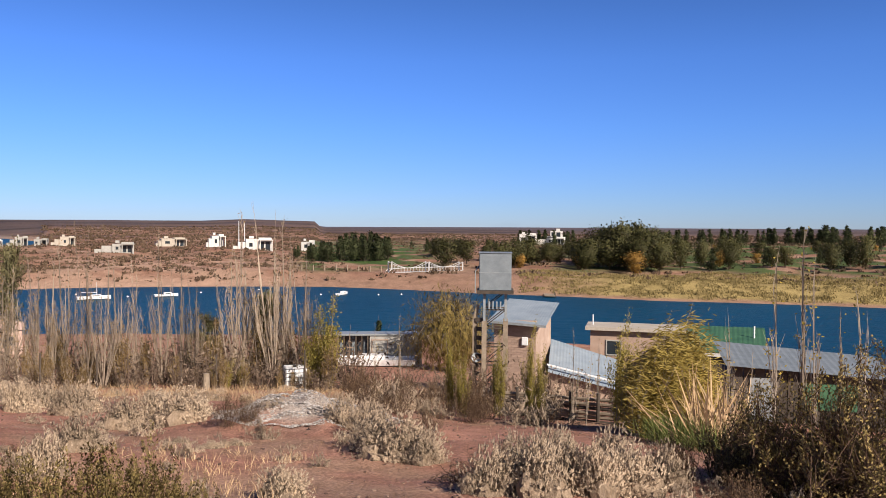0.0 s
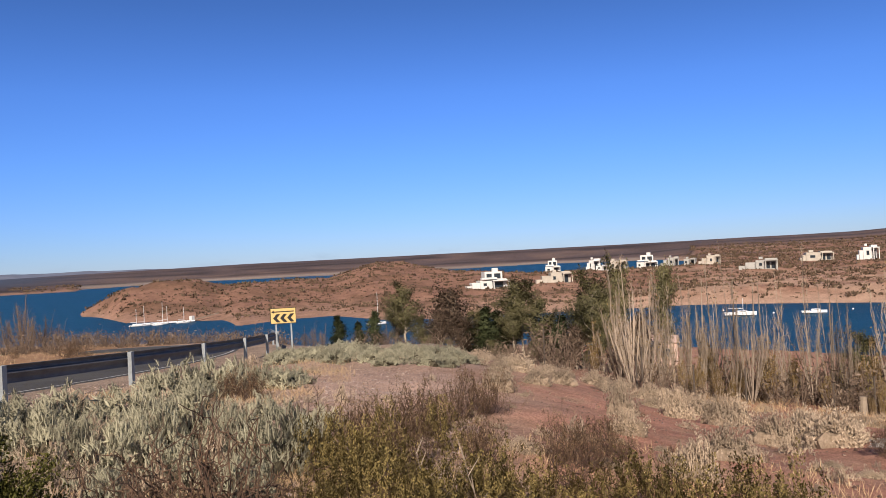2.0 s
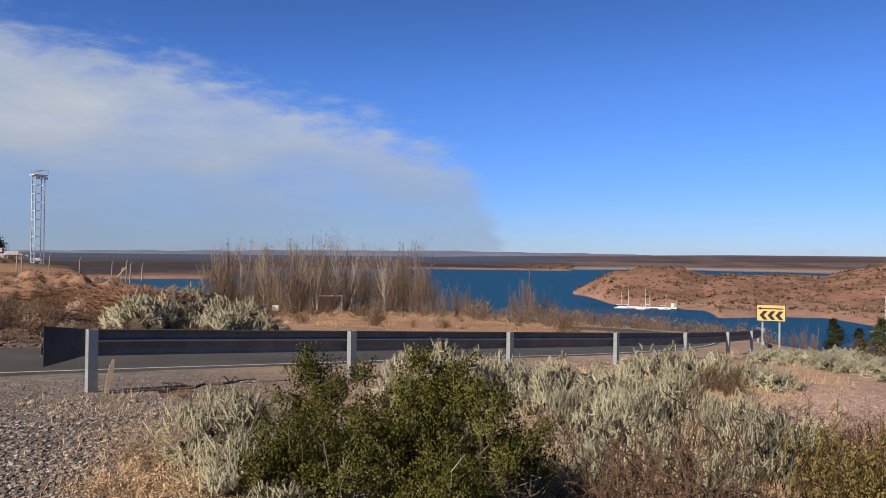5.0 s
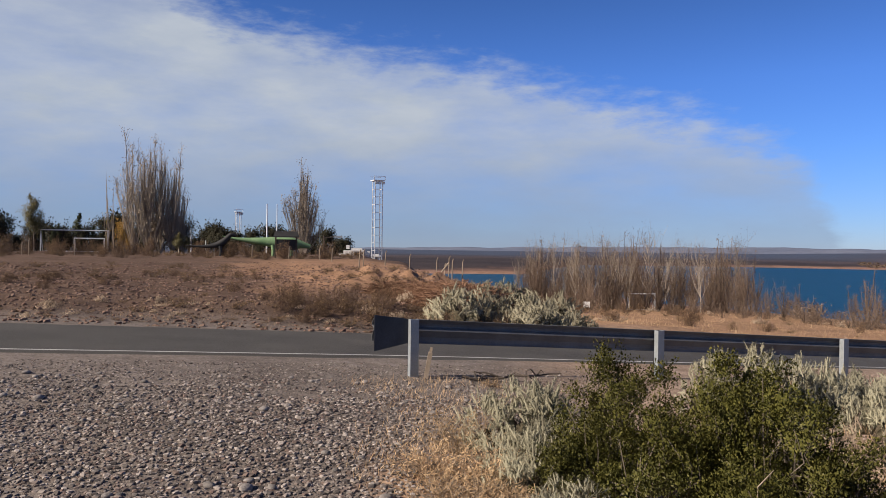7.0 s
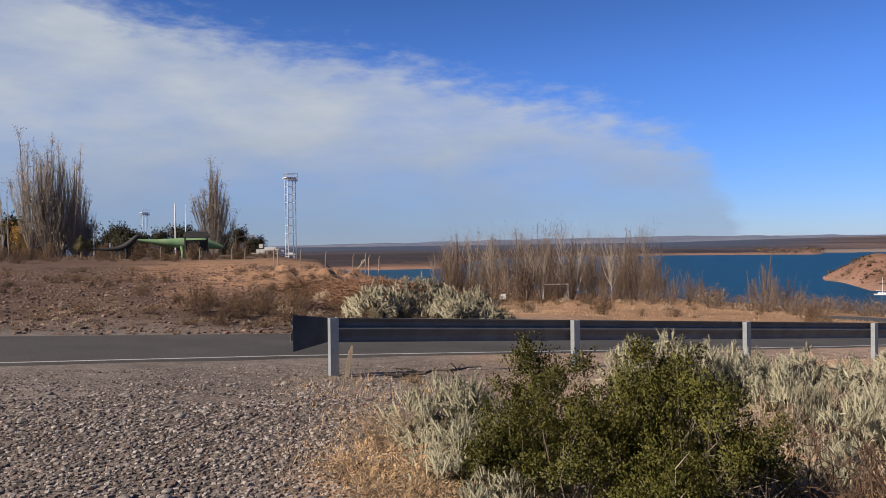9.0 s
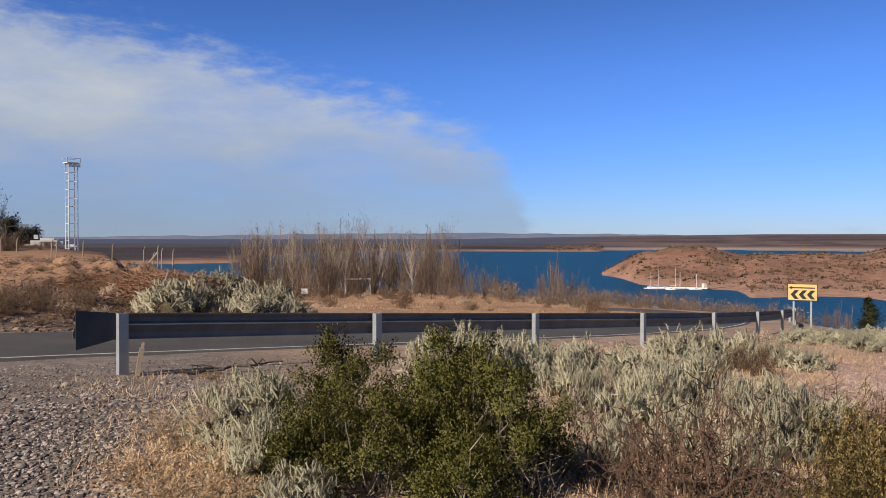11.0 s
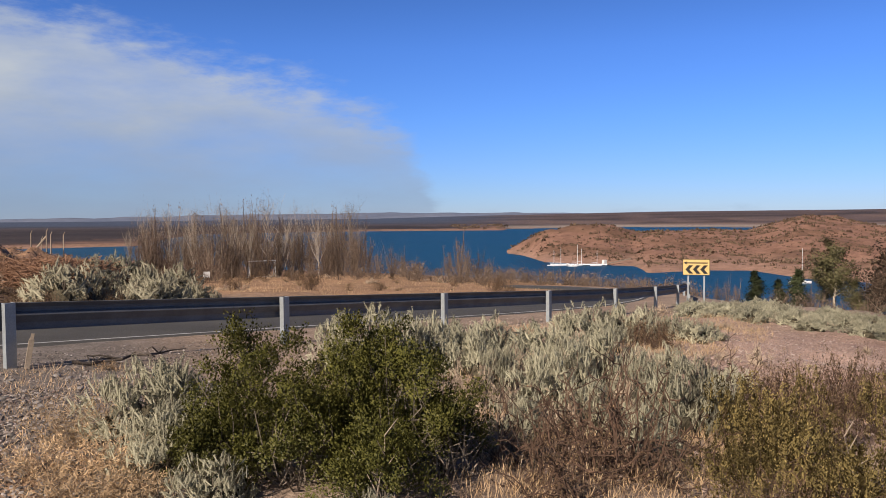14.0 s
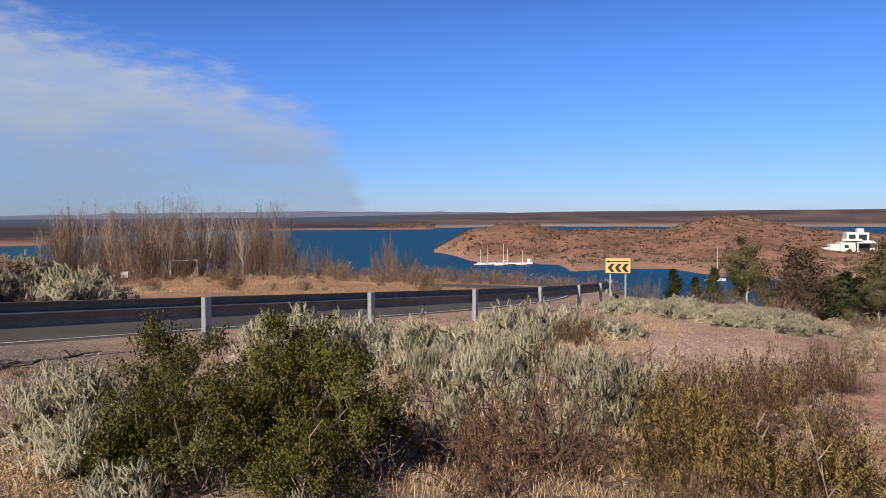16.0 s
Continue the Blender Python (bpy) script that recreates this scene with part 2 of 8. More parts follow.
STRAW = leaf_material("dry_grass", [(0.27, 0.175, 0.10), (0.50, 0.345, 0.20), (0.70, 0.53, 0.33)], 0.85, 0.2)
AUTUMN = leaf_material("autumn_leaf", [(0.22, 0.19, 0.035), (0.40, 0.30, 0.055), (0.50, 0.36, 0.09)], 0.6, 0.4)
LIME = leaf_material("green_poplar_leaf", [(0.105, 0.090, 0.020), (0.27, 0.222, 0.052), (0.47, 0.375, 0.105)], 0.55, 0.3)
WILLOW = leaf_material("willow_leaf", [(0.17, 0.130, 0.030), (0.38, 0.29, 0.075), (0.56, 0.43, 0.14)], 0.6, 0.3)
WILLOWDARK = leaf_material("ochre_willow_leaf", [(0.075, 0.055, 0.018), (0.17, 0.125, 0.038), (0.30, 0.22, 0.075)], 0.65, 0.2)
DARKGREEN = leaf_material("conifer_needle", [(0.022, 0.028, 0.013), (0.044, 0.053, 0.023), (0.072, 0.080, 0.034)], 0.7, 0.15)
EUCALYPT = leaf_material("eucalyptus_leaf", [(0.050, 0.046, 0.022), (0.120, 0.108, 0.050), (0.22, 0.195, 0.096)], 0.6, 0.25)
GOLFGREEN = leaf_material("park_tree_leaf", [(0.024, 0.029, 0.011), (0.062, 0.062, 0.023), (0.135, 0.120, 0.043)], 0.65, 0.15)
ORANGE = leaf_material("orange_autumn_leaf", [(0.22, 0.12, 0.03), (0.36, 0.21, 0.05), (0.46, 0.28, 0.08)], 0.65, 0.3)
GREENGRASS = leaf_material("green_grass_blade", [(0.07, 0.10, 0.025), (0.15, 0.18, 0.05), (0.27, 0.27, 0.10)], 0.7, 0.25)
REED = leaf_material("reed_leaf", [(0.12, 0.095, 0.035), (0.27, 0.21, 0.085), (0.45, 0.35, 0.165)], 0.8, 0.2)
DRYLEAF = leaf_material("dry_poplar_leaf", [(0.10, 0.062, 0.028), (0.25, 0.165, 0.070), (0.42, 0.30, 0.13)], 0.8, 0.2)
REDLEAF = leaf_material("dull_red_leaf", [(0.040, 0.027, 0.019), (0.085, 0.056, 0.038), (0.15, 0.105, 0.070)], 0.7, 0.12)
BAREPALE = leaf_material("pale_bare_twig", [(0.20, 0.150, 0.112), (0.35, 0.278, 0.215), (0.53, 0.445, 0.355)], 0.9, 0.1)
BAREBROWN = leaf_material("brown_bare_twig", [(0.065, 0.043, 0.032), (0.150, 0.106, 0.078), (0.29, 0.22, 0.165)], 0.9, 0.1)
BAREGREY = leaf_material("grey_bare_twig", [(0.20, 0.162, 0.128), (0.33, 0.275, 0.22), (0.46, 0.395, 0.32)], 0.9, 0.1)

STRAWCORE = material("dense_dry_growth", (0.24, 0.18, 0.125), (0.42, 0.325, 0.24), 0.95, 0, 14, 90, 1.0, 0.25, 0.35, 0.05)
# sagebrush core, coloured dark so the gaps between sprigs read as shade
SHADECORE = material("shade_dark_growth", (0.055, 0.047, 0.032), (0.15, 0.13, 0.088), 0.95, 0, 14, 90, 1.0, 0.25, 0.35, 0.05)

# ---- mesh helpers ----


def mesh_from(name, verts, faces, mat=None, smooth=False, normals=None):
    """A mesh from arrays; all faces have the same number of corners. normals: one to a corner point, for soft foliage."""
    smooth = smooth or normals is not None
    verts, faces = np.asarray(verts, np.float32), np.asarray(faces, np.int32)
    me = bpy.data.meshes.new(name)
    k = faces.shape[1]
    me.vertices.add(len(verts))
    me.vertices.foreach_set("co", verts.ravel())
    me.loops.add(faces.size)
    me.loops.foreach_set("vertex_index", faces.ravel())
    me.polygons.add(len(faces))
    me.polygons.foreach_set("loop_start", np.arange(0, faces.size, k, dtype=np.int32))
    me.polygons.foreach_set("use_smooth", np.full(len(faces), smooth))
    me.update(calc_edges=True)
    me.validate()
    if normals is not None:
        me.normals_split_custom_set_from_vertices(np.asarray(normals, np.float32))
    if mat:
        me.materials.append(mat)
    return me


def thing(name, place, label, category, group="", kind="", turn=0.0, scale=1.0):
    """An empty at a thing's base, that parents its parts."""
    ob = new(name)
    ob.matrix_world = pose(*place, 0, 0, turn) @ Matrix.Scale(scale, 4)
    return tagged(ob, label, category, group, kind)


def child(name, me, parent, label="", m=None):
    ob = new(name, me)
    ob.parent = parent
    if m is not None:
        ob.matrix_local = m
    return tagged(ob, label)


def part(name, bm, mat, parent, label="", bevel=0.0):
    """Links a bmesh as one mesh object under a thing or a part."""
    if bevel:
        bmesh.ops.bevel(bm, geom=list(bm.edges), offset=bevel, segments=1, affect="EDGES")
    me = bpy.data.meshes.new(name)
    bm.to_mesh(me)
    bm.free()
    me.materials.append(mat)
    return child(name, me, parent, label)


def box(x0, x1, y0, y1, z0, z1, bm=None):
    bm = bm or bmesh.new()
    m = Matrix.Translation(((x0 + x1) / 2, (y0 + y1) / 2, (z0 + z1) / 2)) @ Matrix.Diagonal((x1 - x0, y1 - y0, z1 - z0, 1))
    bmesh.ops.create_cube(bm, size=1.0, matrix=m)
    return bm


def bar(a, b, w, d=None, bm=None, sides=4):
    """A straight bar from a to b with a square or round section."""
    bm = bm or bmesh.new()
    a, b = Vector(a), Vector(b)
    m = Matrix.Translation((a + b) / 2) @ (b - a).to_track_quat("Z", "Y").to_matrix().to_4x4()
    if sides == 4:
        bmesh.ops.create_cube(bm, size=1.0, matrix=m @ Matrix.Diagonal((w, d or w, (b - a).length, 1)))
    else:
        bmesh.ops.create_cone(bm, cap_ends=True, segments=sides, radius1=w / 2, radius2=(d or w) / 2, depth=(b - a).length, matrix=m)
    return bm


def tubes(paths, sides=3, joined=False):
    """Tapered tubes as arrays. paths: list of (points (n,3), radii (n))."""
    vs, fs, base = [], [], 0
    for pts, rad in paths:
        pts, rad = np.asarray(pts, float), np.asarray(rad, float)
        n = len(pts)
        tan = np.gradient(pts, axis=0)
        tan /= np.linalg.norm(tan, axis=1)[:, None] + 1e-9
        ref = np.where(np.abs(tan[:, 2:3]) > 0.9, [[1.0, 0, 0]], [[0, 0, 1.0]])
        u = np.cross(tan, ref)
        u /= np.linalg.norm(u, axis=1)[:, None] + 1e-9
        w = np.cross(tan, u)
        ang = np.arange(sides) * 2 * np.pi / sides
        ring = pts[:, None] + rad[:, None, None] * (u[:, None] * np.cos(ang)[None, :, None] + w[:, None] * np.sin(ang)[None, :, None])
        vs.append(ring.reshape(-1, 3))
        i = np.arange(n - 1)[:, None] * sides + base
        j = np.arange(sides)[None]
        j2 = (j + 1) % sides
        fs.append(np.stack([i + j, i + j2, i + sides + j2, i + sides + j], -1).reshape(-1, 4))
        if joined and base:
            fs.append(np.array([[base, base + 1, last + 1, last]]))
        last = base
        base += n * sides
    return np.concatenate(vs), np.concatenate(fs)


def leaves(rng, pos, along, length, width, out=None):
    """Small diamond leaves at pos that point along, each turned by chance, or with its face turned outward."""
    n = len(pos)
    along = along / (np.linalg.norm(along, axis=1)[:, None] + 1e-9)
    face = rng.normal(size=(n, 3))
    if out is not None:
        face = out + 0.4 * face
    side = np.cross(along, face)
    side /= np.linalg.norm(side, axis=1)[:, None] + 1e-9
    length = np.broadcast_to(length, (n,))[:, None] * rng.uniform(0.6, 1.3, (n, 1))
    width = np.broadcast_to(width, (n,))[:, None] * rng.uniform(0.7, 1.3, (n, 1))
    v = np.stack([pos, pos + along * length * 0.5 + side * width * 0.5, pos + along * length, pos + along * length * 0.5 - side * width * 0.5], 1)
    f = np.arange(4 * n).reshape(n, 4)
    return v.reshape(-1, 3), f


def leafage(name, rng, pos, along, length, width, out, mat, extra=None):
    """A mesh of leaves that shade together as one soft mass, with the flutter of single leaves left in."""
    out = out / (np.linalg.norm(out, axis=1)[:, None] + 1e-9)
    v, f = leaves(rng, pos, along, length, width, out)
    q = v.reshape(-1, 4, 3)
    own = np.cross(q[:, 1] - q[:, 0], q[:, 2] - q[:, 0])
    own /= np.linalg.norm(own, axis=1)[:, None] + 1e-12
    n = out + 0.3 * own
    n /= np.linalg.norm(n, axis=1)[:, None] + 1e-9
    n = np.repeat(n, 4, 0)
    if extra:
        v, f = stack((v, f), extra[:2])
        n = np.concatenate([n, extra[2] / (np.linalg.norm(extra[2], axis=1)[:, None] + 1e-9)])
    return mesh_from(name, v, f, mat, True, n)


def stack(*pieces):
    vs, fs, base = [], [], 0
    for v, f in pieces:
        vs.append(v)
        fs.append(f + base)
        base += len(v)
    return np.concatenate(vs), np.concatenate(fs)


# ---- the lie of the land ----
EYE, LAKE = 1.6, -11.4
ROAD_AZ = 66.6


def polar(az, r):
    return r * math.sin(radians(az)), r * math.cos(radians(az))


def road_axis():
    """Plan of the guard-rail line: straight, then bending left downhill. Rows: arc length from the first post, x, y, heading."""
    out = []
    x, y = 0.02, 9.5
    s, a = 0.0, ROAD_AZ
    while s < 95:
        out.append((s, x, y, a))
        a = ROAD_AZ + 0.8 if s < 11 else a - 0.55
        x, y, s = x + 0.5 * math.sin(radians(a)), y + 0.5 * math.cos(radians(a)), s + 0.5
    x, y, s = 0.02, 9.5, 0.0
    back = []
    while s > -120:
        x, y, s = x - 0.5 * math.sin(radians(ROAD_AZ)), y - 0.5 * math.cos(radians(ROAD_AZ)), s - 0.5
        back.append((s, x, y, ROAD_AZ))
    return np.array(back[::-1] + out)


AXIS = road_axis()


def road_height(s):
    return np.where(s > 0, 0.04 - 0.068 * s, 0.04 - 0.062 * np.maximum(s, -14) - 0.01 * np.minimum(s + 14, 0))


def road_point(s, off, up=0.0):
    """A point beside the rail line: arc length, metres beyond it (away from the camera), height over the road."""
    x = np.interp(s, AXIS[:, 0], AXIS[:, 1])
    y = np.interp(s, AXIS[:, 0], AXIS[:, 2])
    a = radians(float(np.interp(s, AXIS[:, 0], AXIS[:, 3])))
    return x - math.cos(a) * off, y + math.sin(a) * off, float(road_height(np.array(s))) + up


def knots(table):
    return [np.array(c, float) for c in zip(*table)]


# near shore: azimuth, distance of the water's edge, height at 20, 35, 60 and 95 m
NEAR = knots([
    (-60, 420, 0.6, 0.7, 0.9, 1.0), (-28, 420, 0.45, 0.65, 0.75, 0.7), (-12, 400, 0.35, 0.5, 0.8, 0.7), (-4, 380, 0.25, 0.5, 0.8, 0.6), (-1.0, 360, 0.2, 0.5, 0.45, -1.0), (1.2, 330, 0.12, 0.3, -1.2, -3.0),
    (4, 290, 0.05, 0.0, -2.2, -4.6), (10, 250, -0.25, -1.5, -3.2, -5.3), (18, 200, -0.4, -1.7, -3.2, -5.3), (26, 180, -0.6, -1.9, -3.4, -5.4),
    (36, 150, -0.9, -2.0, -3.9, -6.2), (46, 128, -0.9, -2.0, -4.6, -8.0), (58, 118, -1.1, -2.3, -6.0, -9.6), (66, 112, -1.6, -3.5, -7.0, -10.2),
    (75, 106, -2.5, -5.0, -7.9, -10.8), (92, 96, -3.0, -5.7, -8.6, -11.4), (105, 88, -3.3, -6.0, -9.2, -11.6), (140, 82, -3.5, -6.2, -9.4, -11.6)])
# far shore: azimuth, distance of the water's edge, rise of the bank, ridge distance, ridge height, second lake's near and far edge
FAR = knots([
    (-60, 420, 2, 700, -6, 1, 1), (0, 400, 2, 600, -7.5, 1, 1), (8, 410, 1.5, 560, -8.5, 1, 1), (12, 700, 2, 900, -7, 1, 1), (22, 745, 2, 950, -7, 1, 1),
    (34.19, 745, 2, 950, -7, 1, 1), (34.2, 273, 0.3, 285, -10.9, 360, 800), (35.2, 262, 1.2, 285, -8.0, 360, 810), (36.8, 222, 1.5, 272, -3.3, 370, 840), (41.7, 208, 1.5, 292, -2.2, 400, 900),
    (43.4, 205, 1, 296, -4.6, 420, 900), (44.2, 180, 1, 300, -4.6, 430, 880), (48, 192, 1.2, 310, -3.9, 450, 880), (51, 194, 1.2, 315, -4.2, 450, 850),
    (54.5, 172, 1.2, 330, 1.4, 470, 860), (57, 168, 1.2, 330, -0.5, 480, 870), (60, 166, 1.2, 320, -4.2, 480, 840), (66, 168, 1.2, 300, -6.2, 450, 900),
    (74, 174, 2.4, 300, -6.4, 480, 820), (76.99, 178, 2.8, 300, -6.4, 630, 660), (77, 178, 2.8, 300, -6.4, 1, 1), (88, 174, 3.0, 300, -6.4, 1, 1), (96, 170, 2.7, 280, -8.0, 1, 1),
    (107, 154, 2.6, 300, -7.6, 1, 1), (120, 146, 2.6, 400, -6.6, 1, 1), (140, 152, 2.6, 420, -5.5, 1, 1)])
# horizon: azimuth, elevation in degrees of the land at 1500 m and at 3600 m
SKYLINE = knots([
    (-60, -0.25, -0.15), (-10, -0.3, -0.12), (0, -0.3, -0.12), (10, -0.3, -0.12), (24, -0.22, -0.08), (33, 0.08, 0.1), (45, 0.22, 0.28), (60, 0.30, 0.3), (75, 0.32, 0.3),
    (87, 0.38, 0.3), (90, 0.50, 0.3), (95, 0.40, 0.2), (95.5, -0.12, 0.02), (110, -0.15, 0.08), (140, -0.1, 0.1)])


def smooth(a, b, v):
    t = np.clip((v - a) / (b - a), 0, 1)
    return t * t * (3 - 2 * t)


def wobble(x, y, size, seed=0):
    """A cheap sum of sines for soft unevenness, about -1 to 1."""
    r = np.random.RandomState(seed)
    out = np.zeros_like(x)
    for i in range(7):
        a, p, k = r.uniform(0, 6.28), r.uniform(0, 6.28), 6.28 / size * r.uniform(0.6, 2.2)
        out = out + np.sin((x * np.cos(a) + y * np.sin(a)) * k + p + 1.3 * np.sin((x * np.sin(a) - y * np.cos(a)) * k * 0.7))
    return out / 3.5


def road_offset(x, y):
    """Arc length and offset beyond the rail line of many points."""
    s, off = np.zeros_like(x), np.full_like(x, 999.0)
    near = np.hypot(x, y) < 140
    px, py = x[near], y[near]
    best, bs, bo = np.full_like(px, 1e9), np.zeros_like(px), np.zeros_like(px)
    for i in range(0, len(AXIS), 3):
        si, xi, yi, ai = AXIS[i]
        dx, dy = px - xi, py - yi
        d = dx * dx + dy * dy
        a = radians(ai)
        hit = d < best
        best = np.where(hit, d, best)
        bs = np.where(hit, si + dx * math.sin(a) + dy * math.cos(a), bs)
        bo = np.where(hit, -dx * math.cos(a) + dy * math.sin(a), bo)
    s[near], off[near] = bs, bo
    return s, off


def height(x, y):
    """Ground height; arrays in, array out."""
    x, y = np.asarray(x, float), np.asarray(y, float)
    r = np.hypot(x, y)
    az = np.degrees(np.arctan2(x, y))
    az = np.where(az < -110, az + 360, az)
    az = np.clip(az, -60, 140)
    n = [np.interp(az, NEAR[0], c) for c in NEAR[1:]]
    f = [np.interp(az, FAR[0], c) for c in FAR[1:]]
    h = [np.interp(az, SKYLINE[0], c) for c in SKYLINE[1:]]
    h10 = np.interp(az, [-60, -25, 0, 25, 50, 70, 90, 140], [0.3, 0.2, 0.03, -0.1, -0.45, -0.9, -1.25, -1.3])
    seg = lambda a, za, b, zb: za + (zb - za) * np.clip((r - a) / np.maximum(b - a, 1e-6), 0, 1)
    z = seg(2.0, 0.0, 10, h10)
    z = np.where(r > 10, seg(10, h10, 20, n[1]), z)
    z = np.where(r > 20, seg(20, n[1], 35, n[2]), z)
    z = np.where(r > 35, seg(35, n[2], 60, n[3]), z)
    z = np.where(r > 60, seg(60, n[3], 95, n[4]), z)
    end = np.maximum(n[0], 96)
    z = np.where(r > 95, np.where(n[4] > LAKE, seg(95, n[4], end, LAKE - 0.1), n[4]), z)
    z = np.where(r > end, seg(end, LAKE - 0.1, end + 12, LAKE - 2.0), z)
    z = np.where((r > n[0]) & (z > LAKE - 0.2), LAKE - 0.4, z)
    # far shore, bank, ridge, second lake, distance
    fs, bank, rr, rz, l1, l2 = f
    zf = seg(fs - 10, LAKE - 1.5, fs, LAKE)
    zf = np.where(r > fs, seg(fs, LAKE, fs + 14, LAKE + bank), zf)
    zf = np.where(r > fs + 14, (LAKE + bank) + (rz - LAKE - bank) * smooth(fs + 14, rr, r), zf)
    rough = wobble(x, y, 60, 3) * 0.55 + wobble(x, y, 22, 5) * 0.34 + wobble(x, y, 9, 7) * 0.20
    zf = np.where(r > fs + 3, zf + rough * np.clip((r - fs) / 40, 0, 1) * np.clip((rz - LAKE) / 6, 0.25, 1.2), zf)
    lake2 = (l2 > 10) & (l1 > rr)
    z15 = EYE + 1500 * np.tan(np.radians(h[0]))
    z36 = EYE + 3600 * np.tan(np.radians(h[1]))
    start_r = np.where(lake2, l2, rr)
    start_z = np.where(lake2, LAKE, rz)
    dip = np.where(lake2, np.where(r < (l1 + rr) / 2 + 40, rz + (LAKE - 2 - rz) * smooth(rr, l1, r), LAKE - 2), rz)
    dip = np.where(lake2 & (r > l2 - 30), seg(l2 - 30, LAKE - 2, l2, LAKE), dip)
    zf = np.where(r > rr, np.where(r < start_r, np.where(lake2, dip, zf), start_z), zf)
    w = np.where(lake2 & (r > rr) & (r < start_r), 0, 1)
    far = start_z + (z15 - start_z) * smooth(0, 1, np.clip((r - start_r) / np.maximum(1500 - start_r, 1), 0, 1)) ** 1.3
    far = np.where(r > 1500, seg(1500, z15, 3600, z36), far)
    far = far + wobble(x, y, 260, 9) * np.clip((r - start_r) / 300, 0, 1) * np.clip(1.2 - r / 1800, 0.1, 1) * 0.8
    zf = np.where((r > start_r) & (w > 0), far, zf)
    z = np.where(r > np.minimum(fs - 10, 1e9), zf, z)
    # unevenness of the near ground
    uneven = wobble(x, y, 7, 1) * 0.07 + wobble(x, y, 2.3, 2) * 0.025
    z = np.where(r < fs - 12, z + uneven * np.clip((r - 2) / 6, 0, 1), z)
    # heaped orange earth beyond the road
    mound = np.exp(-(((az + 1.0) / 5.5) ** 2)) * np.exp(-(((r - 29) / 4.5) ** 2)) * (0.25 + 0.3 * wobble(x, y, 1.8, 6))
    z = z + mound
    # rubble heap beside the track
    hx, hy = polar(94.4, 13.4)
    z = z + 0.55 * np.exp(-((x - hx) ** 2 + (y - hy) ** 2) / 2.2) * (1 + 0.25 * wobble(x, y, 1.2, 8))
    # road bed
    s, off = road_offset(x, y)
    mid = off - 3.5
    w = 1 - smooth(3.0, 6.0, np.abs(mid))
    w = w * (1 - smooth(60, 85, s))
    z = z * (1 - w) + (road_height(s) - 0.015 - 0.06 * smooth(1.9, 2.5, off)) * w
    return z


def ground(az, r, sink=0.0):
    """The point of the ground at an azimuth and a distance."""
    x, y = polar(az, r)
    return x, y, float(height(np.array([x]), np.array([y]))[0]) - sink


